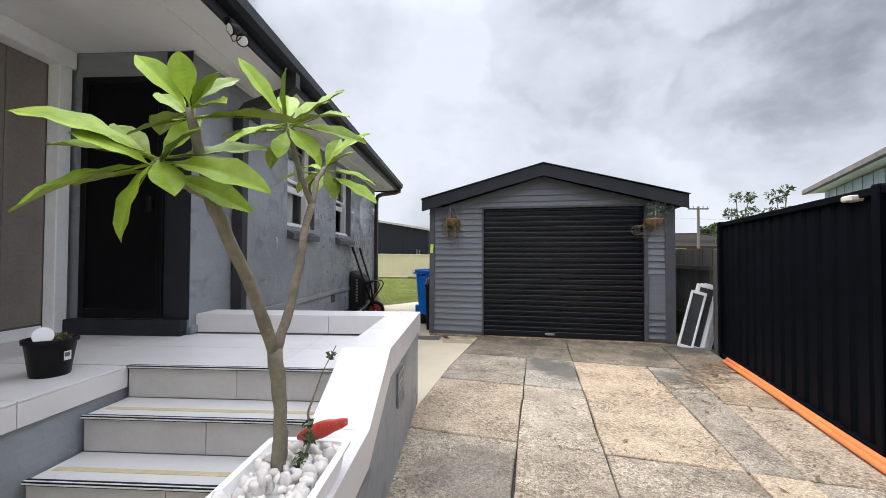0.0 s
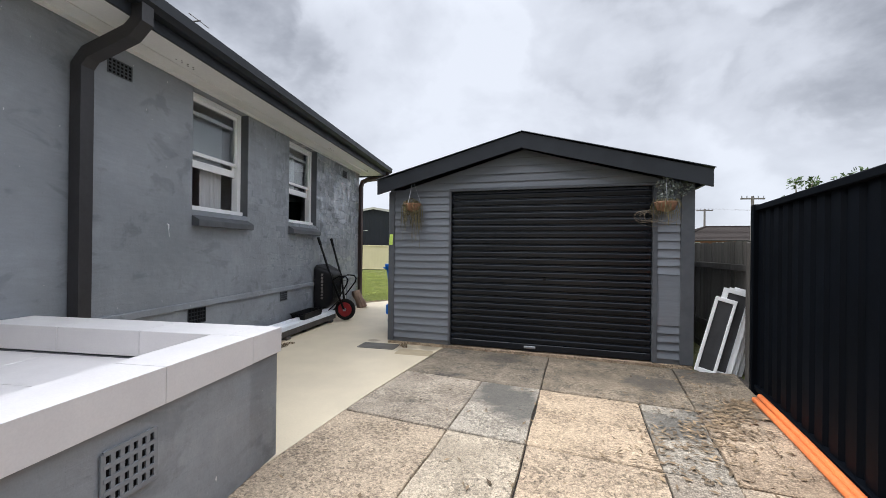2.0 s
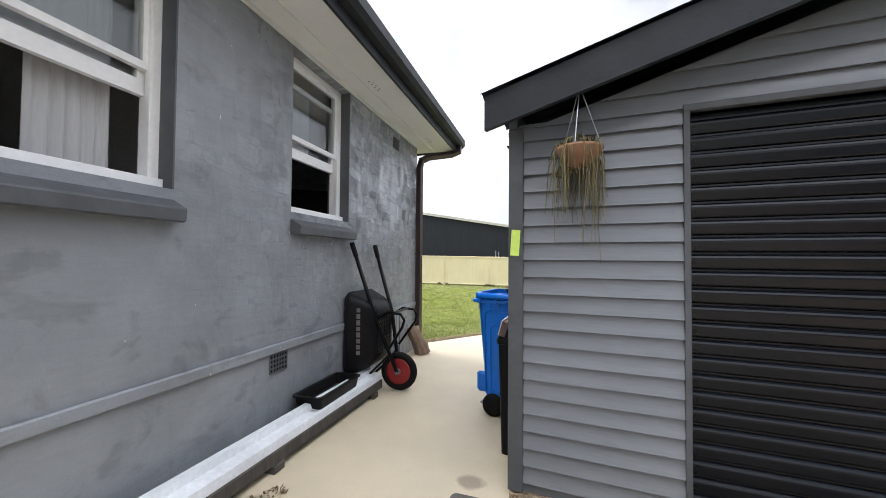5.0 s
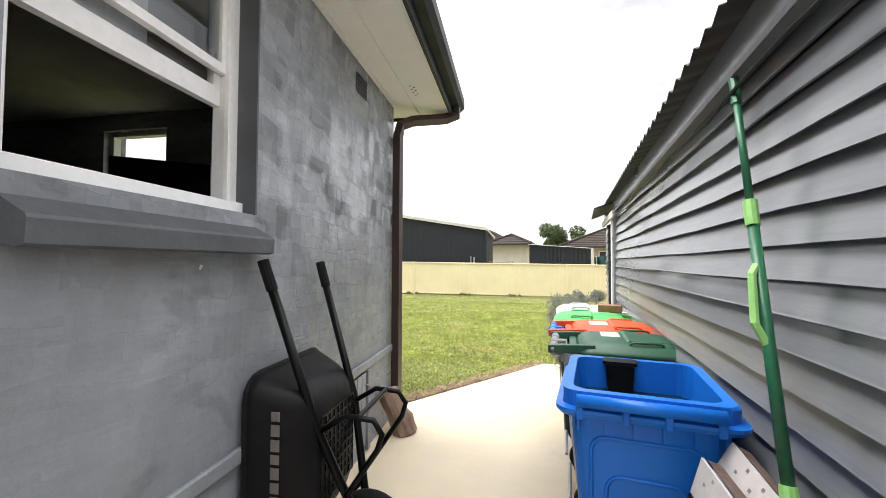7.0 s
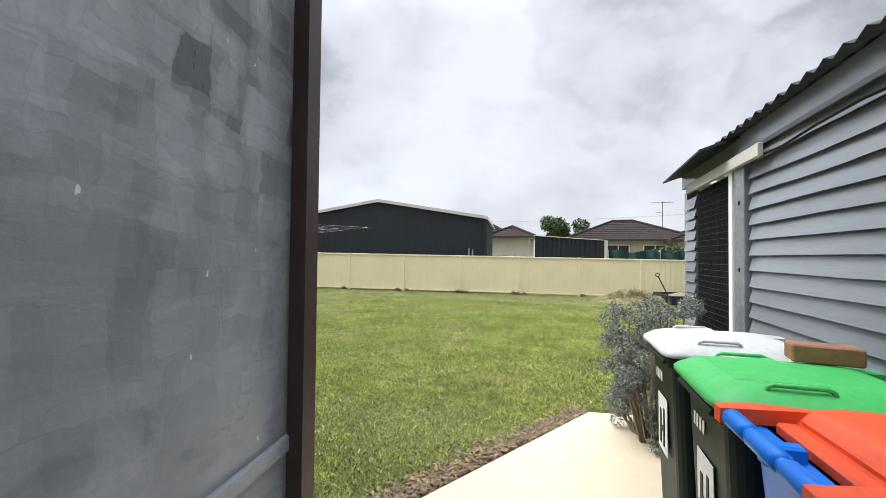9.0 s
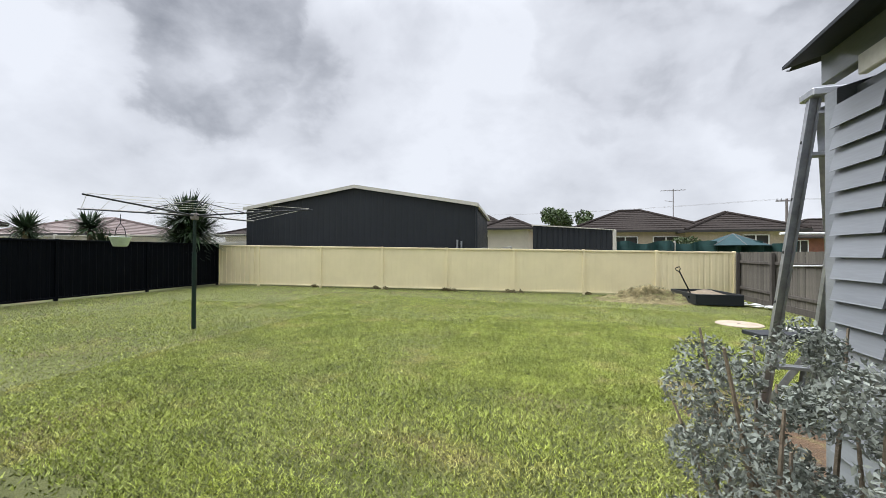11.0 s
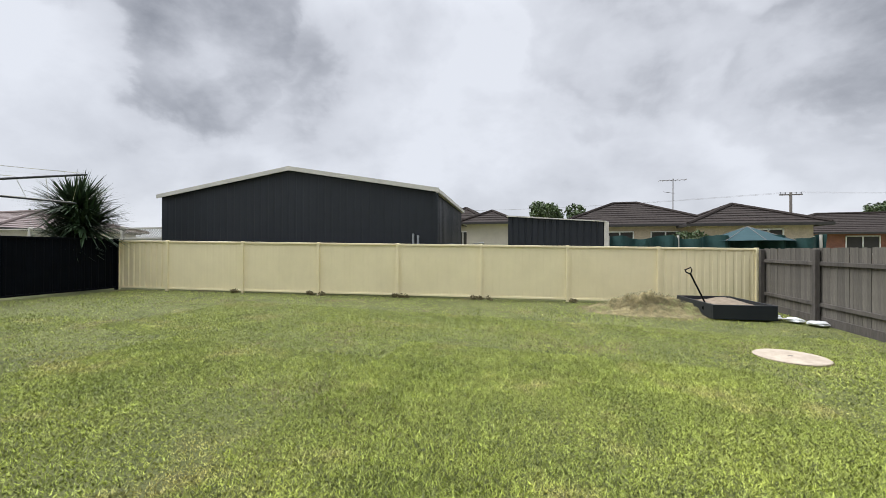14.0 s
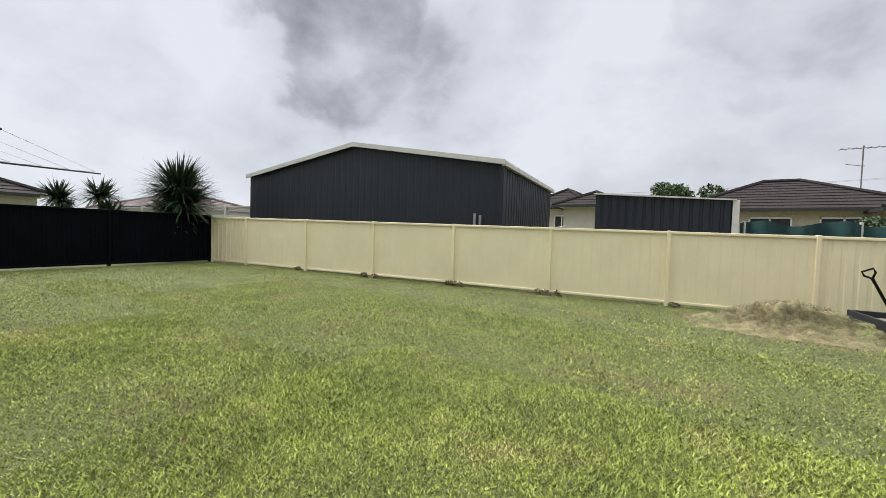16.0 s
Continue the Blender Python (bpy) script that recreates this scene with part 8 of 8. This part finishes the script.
part("canopy", loft([[(1.35 * math.cos(a), 1.35 * math.sin(a), 1.70) for a in [2 * math.pi * k / 8 for k in range(8)]], [(0.05 * math.cos(a), 0.05 * math.sin(a), 2.20) for a in [2 * math.pi * k / 8 for k in range(8)]]]), mat("teal_canopy", (0.008, 0.045, 0.052), (0.006, 0.035, 0.042), scale=3, rough=0.8, bump=0.1), canopy)
for k in range(8):
    a = 2 * math.pi * k / 8
    part("rib", tubes(([(1.36 * math.cos(a), 1.36 * math.sin(a), 1.705), (0, 0, 2.225)], 0.009)), LIMB_GREY, canopy)
part("pole", tubes(([(0, 0, -0.2), (0, 0, 2.2)], 0.03)), STEEL_PALE, canopy)
shrub("low_shrub", pose(2.2, 30.5, 0), [(0.0, 0, 1.6), (0.5, 0, 1.8), (1.0, 0, 1.75), (1.4, 0, 1.6), (-0.5, 0, 1.5)], [0.45, 0.4, 0.45, 0.4, 0.4], 2600, 0.07, LEAF_TREE, "scruffy green shrub behind the shade cloth", 51)
rack = thing("steel_rack", pose(-6.2, 26.5, 0), "folded pale steel frame beside the dark shed", "rack")
part("frame_rail", tubes(([(0.2, 0, 0.0), (0.2, 0, 1.45), (1.7, 0, 1.62), (1.7, 0, 0.0)], 0.03), ([(0.2, 0.5, 0.0), (0.2, 0.5, 1.6), (1.7, 0.5, 1.5), (1.7, 0.5, 0)], 0.03)), ALU, rack)
vp = thing("vent_pipes", pose(-6.15, 24.0, 0), "two short grey vent pipes by the shed wall", "pipe")
part("pipe", tubes(([(0, 0, 0), (0, 0, 1.85)], 0.035)), ALU, vp)
part("pipe", tubes(([(0.16, 0, 0), (0.16, 0, 1.8)], 0.035)), ALU, vp)

# lattice-topped fence at the back left
lf = thing("lattice_fence", pose(-15.3, 23.6, 0, 0, 0, 5), "pale fence with a diamond lattice top", "fence", kind="structure")
part("fence_sheet", boxes((-16, 0, -0.02, 0.02, -0.2, 1.72)), STEEL_PALE, lf)
part("rail", boxes((-16, 0, -0.04, 0.04, 1.72, 1.78), (-16, 0, -0.04, 0.04, 2.10, 2.15)), STEEL_PALE, lf)
rows = []
k = 0
while k * 0.11 < 16:
    x = -k * 0.11
    rows.append(([(x, 0.008, 1.76), (x - 0.36, 0.008, 2.12)], 0.012))
    rows.append(([(x - 0.36, -0.008, 1.76), (x, -0.008, 2.12)], 0.012))
    k += 1
part("lattice", tubes(*rows, sides=4), STEEL_PALE, lf)
for k in range(8):
    part("fence_post", boxes((-2.3 * k - 0.06, -2.3 * k + 0.06, -0.06, 0.06, -0.3, 2.2), bevel=0.008), STEEL_PALE, lf)

# ---- plants beyond ----
def sword_plant(x, y, base, top, r, heads, label, seed):
    """A yucca: a stout trunk or two, each with a ball of stiff sword leaves."""
    p = thing("yucca", pose(x, y, 0), label, "tree", group="yuccas by the fence")
    g = np.random.default_rng(seed)
    V, F = [], []
    for hx, hy, hz, hr, n in heads:
        part("trunk", tubes(([(hx * 0.3, hy * 0.3, -0.1), (hx, hy, hz)], [0.11, 0.08])), BARK, p)
        d = g.normal(size=(n, 3))
        d[:, 2] = np.abs(d[:, 2]) * 0.9 - 0.35
        d /= np.linalg.norm(d, axis=1)[:, None]
        L = hr * g.uniform(0.75, 1.1, n)
        side = np.cross(d, [0, 0, 1.0])
        side /= np.linalg.norm(side, axis=1)[:, None] + 1e-9
        c = np.array([hx, hy, hz]) + g.normal(size=(n, 3)) * 0.07
        w = 0.032
        mid = c + d * (L * 0.55)[:, None]
        end = c + d * L[:, None]
        end[:, 2] -= 0.12 * L * (1 - d[:, 2])
        v = np.stack([c - side * w * 0.5, c + side * w * 0.5, mid + side * w, mid - side * w, end], 1).reshape(-1, 3)
        o = sum(len(a) for a in V)
        i = np.arange(n)[:, None] * 5 + o
        F += [np.concatenate([i, i + 1, i + 2], 1), np.concatenate([i, i + 2, i + 3], 1), np.concatenate([i + 3, i + 2, i + 4], 1)]
        V.append(v)
    triangles("crown", np.concatenate(V), np.concatenate(F), LEAF_YUCCA, p)


sword_plant(-15.75, 20.9, 0, 3.6, 1.1, [(0, 0, 2.5, 1.25, 620), (0.15, 0.1, 2.0, 1.35, 560), (-0.2, 0, 1.5, 1.2, 420)], "tall dark yucca with stiff sword leaves behind the black fence", 1)
sword_plant(-19.3, 19.8, 0, 3.0, 0.9, [(0, 0, 2.25, 0.8, 300), (0.5, 0.2, 1.5, 0.8, 220)], "yucca with spiky grey-green leaves behind the black fence", 2)
sword_plant(-21.9, 19.2, 0, 3.0, 0.9, [(0, 0, 2.2, 0.85, 300), (-0.4, 0.2, 1.6, 0.8, 220)], "yucca with spiky grey-green leaves behind the black fence", 3)


def tree(x, y, h, r, label, seed, count=5000, leaf=0.16):
    t = thing("tree", pose(x, y, 0), label, "tree")
    g = random.Random(seed)
    part("trunk", tubes(([(0, 0, -0.2), (0.1, 0, h * 0.3), (0.0, 0.1, h * 0.55)], [0.028 * h, 0.022 * h, 0.014 * h])), BARK, t)
    cs, rs = [], []
    for k in range(14):
        a = g.uniform(0, 6.28)
        d = r * g.uniform(0.1, 0.85)
        z = h * g.uniform(0.5, 0.92)
        c = (d * math.cos(a), d * math.sin(a), z - 0.12 * d)
        cs.append(c)
        rs.append(r * g.uniform(0.2, 0.42))
        part("limb", tubes(([(0, 0.05, h * 0.35), (c[0] * 0.5, c[1] * 0.5, z * 0.75), c], [0.012 * h, 0.008 * h, 0.003 * h]), sides=5), BARK, t)
    leaf_cloud("crown", cs, rs, count, leaf, LEAF_TREE, t, seed)


tree(-2.4, 50.0, 6.5, 3.2, "round dark green tree behind the roofs", 61, 7000)
tree(25.0, 56.5, 6.1, 2.4, "dark green tree behind the red brick house", 62, 6000, 0.14)
tree(-30.0, 44.0, 4.6, 2.2, "dark green tree beyond the lattice fence", 63, 4000)
tree(-25.0, 43.0, 4.6, 1.6, "small dark green tree beyond the lattice fence", 64, 3000)
tree(-44.0, 34.0, 4.4, 3.2, "dark green tree behind the pink-roofed house", 65, 5000)
tree(11.2, 18.2, 4.6, 1.1, "thin open-crowned tree beyond the driveway fence", 66, 900, 0.1)
tree(10.1, 19.2, 4.5, 0.9, "thin open-crowned tree beyond the driveway fence", 67, 700, 0.1)
tree(-12.0, 52.0, 4.9, 2.4, "dark tree seen over the shed roof", 68, 3000)


def power_pole(x, y, h, turn):
    p = thing("power_pole", pose(x, y, 0, 0, 0, turn), "weathered timber power pole with a crossarm", "power pole", group="power poles")
    part("pole", tubes(([(0, 0, -0.3), (0, 0, h)], [0.16, 0.11])), LIMB_GREY, p)
    part("crossarm", boxes((-0.95, 0.95, -0.06, 0.06, h - 0.28, h - 0.16), bevel=0.01), LIMB_GREY, p)
    for k in (-0.85, -0.45, 0.45, 0.85):
        part("insulator", tubes(([(k, 0, h - 0.16), (k, 0, h + 0.02)], 0.045)), ALU, p)


power_pole(18.76, 58.0, 6.95, 5)
power_pole(-34.0, 62.0, 6.0, -20)
power_pole(16.8, 40.0, 6.2, 10)
wires = thing("power_lines", pose(0, 0, 0), "thin dark overhead power wires", "cable")
for dx in (-0.85, 0.85):
    pts = []
    for i in range(21):
        f = i / 20
        pts.append((18.76 + dx + (-40 - 18.76) * f, 58 + 6 * f, 6.95 - 1.0 * math.sin(math.pi * f) + 0.8 * f))
    part("wire", tubes((pts, 0.007), sides=4), LIMB_GREY, wires)
    part("wire", tubes(([(18.76 + dx + 34 * i / 12, 58 - 8 * i / 12, 6.95 - 0.9 * math.sin(math.pi * i / 12)) for i in range(13)], 0.007), sides=4), LIMB_GREY, wires)

# bare ground where the lawn has worn away, and along the path's edge
def bare_patch(name, x, y, rx, ry, turn, label, seed):
    bm = bmesh.new()
    ring_n = 40
    rings = []
    for k, f in enumerate((0.0, 0.4, 0.75, 1.0)):
        r = []
        for i in range(ring_n):
            a = 2 * math.pi * i / ring_n
            w = f * (1 + 0.25 * noise.noise((math.cos(a) * 1.7 + seed, math.sin(a) * 1.7, 0)) + 0.1 * noise.noise((math.cos(a) * 6 + seed, math.sin(a) * 6, 3)))
            lx, ly = rx * w * math.cos(a), ry * w * math.sin(a)
            c, s = math.cos(radians(turn)), math.sin(radians(turn))
            px, py = x + lx * c - ly * s, y + lx * s + ly * c
            r.append(bm.verts.new((px, py, ground_height(px, py) - 0.035 + (0.006 if k < 3 else -0.004))))
        rings.append(r)
    for a, b in zip(rings, rings[1:]):
        for i in range(ring_n):
            bm.faces.new((a[i], a[(i + 1) % ring_n], b[(i + 1) % ring_n], b[i]))
    tagged(part(name, bm, BARE_EARTH), label, "earth", kind="structure")


bare_patch("bare_earth", -0.72, 13.9, 0.55, 1.3, 12, "bare brown earth in the lawn by the ladder", 1)
bare_patch("path_edge_earth", -2.62, 10.72, 0.11, 1.45, -31, "dry brown earth along the slanted path edge", 5)


# dry clippings and leaf scraps along the slanted end of the path
g = np.random.default_rng(55)
n = 2600
f = g.uniform(0, 1, n)
px = -3.25 + 1.32 * f - np.abs(g.normal(0, 0.13, n)) * 0.86
py = 9.62 + 2.17 * f + np.abs(g.normal(0, 0.13, n)) * 0.5
a = g.uniform(0, 6.283, n)
L = g.uniform(0.010, 0.038, n)
W = L * g.uniform(0.10, 0.4, n)
p = np.stack([px, py, g.uniform(-0.015, 0.01, n)], 1)
u = np.stack([np.cos(a), np.sin(a), g.uniform(-0.1, 0.45, n)], 1)
w = np.stack([-np.sin(a), np.cos(a), g.uniform(-0.3, 0.3, n)], 1)
v = np.stack([p - u * L[:, None], p + w * W[:, None], p + u * L[:, None], p - w * W[:, None]], 1).reshape(-1, 3)
tagged(triangles("edge_litter", v, np.arange(len(v)).reshape(-1, 4), LEAF_DRY), "dry brown clippings and leaves along the path edge", "leaf litter", kind="stuff")


# ---- lawn blades ----
def lawn(name, boxes_, label, seed, height, width):
    g = np.random.default_rng(seed)
    P = []
    for x0, x1, y0, y1, n in boxes_:
        P.append(np.stack([g.uniform(x0, x1, n), g.uniform(y0, y1, n)], 1))
    p = np.concatenate(P)
    x, y = p[:, 0], p[:, 1]
    # the path's slanted edge, the house, the bins and fences bound the grass
    keep = (y > 9.55 + (x + 3.22) * 1.67) | (x < -3.3)
    keep &= ~((x > -2.05) & (y < 11.9))
    hx = (x + 3.27) * 0.9895 + (y - 9.18) * 0.1444
    hy = -(x + 3.27) * 0.1444 + (y - 9.18) * 0.9895
    keep &= ~((hx < 0.02) & (hy < 0.02))
    keep &= y < 21.62 + (x + 15.05) * 0.19
    keep &= (x < 3.15) & (x > -14.5)
    keep &= ~((x > GX0 - 0.05) & (y < 12.4) & (y > 5.9))
    keep &= (x - 1.13) ** 2 + (y - 19.42) ** 2 > 0.42 ** 2
    keep &= (x + 1.43) ** 2 + (y - 11.30) ** 2 > 0.3 ** 2
    bare = ((x + 0.72) / 0.6) ** 2 + ((y - 13.9) / 1.4) ** 2 < 1
    keep &= ~(bare & (g.random(len(x)) < 0.6))
    x, y = x[keep], y[keep]
    n = len(x)
    kk = np.clip((y - 10.5) / 3.0, 0, 1)
    z = -0.011 * (np.clip(x, -16, 5) + 3.5) * kk - 0.037
    a = g.uniform(0, 6.283, n)
    patch = 0.75 + 0.5 * np.sin(x * 1.3 + np.sin(y * 0.9)) * np.sin(y * 1.7 + 0.6 * x) * 0.5
    h = height * g.uniform(0.5, 1.25, n) * patch
    lean = g.uniform(0.3, 1.6, n) * h
    b = g.uniform(0, 6.283, n)
    w = width * g.uniform(0.7, 1.3, n)
    c = np.stack([x, y, z], 1)
    s = np.stack([np.cos(a) * w, np.sin(a) * w, np.zeros(n)], 1)
    t = np.stack([np.cos(b) * lean, np.sin(b) * lean, h], 1)
    v = np.stack([c - s, c + s, c + t], 1).reshape(-1, 3)
    o = triangles(name, v, np.arange(3 * n).reshape(-1, 3), BLADE)
    return tagged(o, label, "grass", kind="stuff")


lawn("lawn_grass", [(-7.5, 1.5, 11.5, 17.5, 380000), (-4.8, -1.0, 9.3, 12.0, 60000), (-9.5, 2.6, 17.5, 21.0, 130000), (-12.0, -5.0, 12.0, 18.0, 70000), (-4.0, 0.5, 14.0, 18.5, 170000)], "short mown lawn grass, green with straw patches", 70, 0.030, 0.0044)
lawn("far_lawn_grass", [(-14.5, 3.1, 9.5, 25.0, 190000)], "short mown lawn grass towards the fences", 71, 0.032, 0.0075)
g = random.Random(90)
for k in range(14):
    i = g.choice((1, 2, 3, 3, 4, 5, 5, 6))
    x, y = BACK[i]
    x, y = x + g.uniform(-0.25, 0.35), y - 0.12
    w = thing("weed_tuft", ground_at(x, y), "dry weed tuft at the foot of the fence", "weed", group="weeds along the fence")
    leaf_cloud("foliage", [(0, 0, 0.06), (0.06, 0, 0.04)], [0.09, 0.07], 60, 0.04, HAY, w, 90 + k)
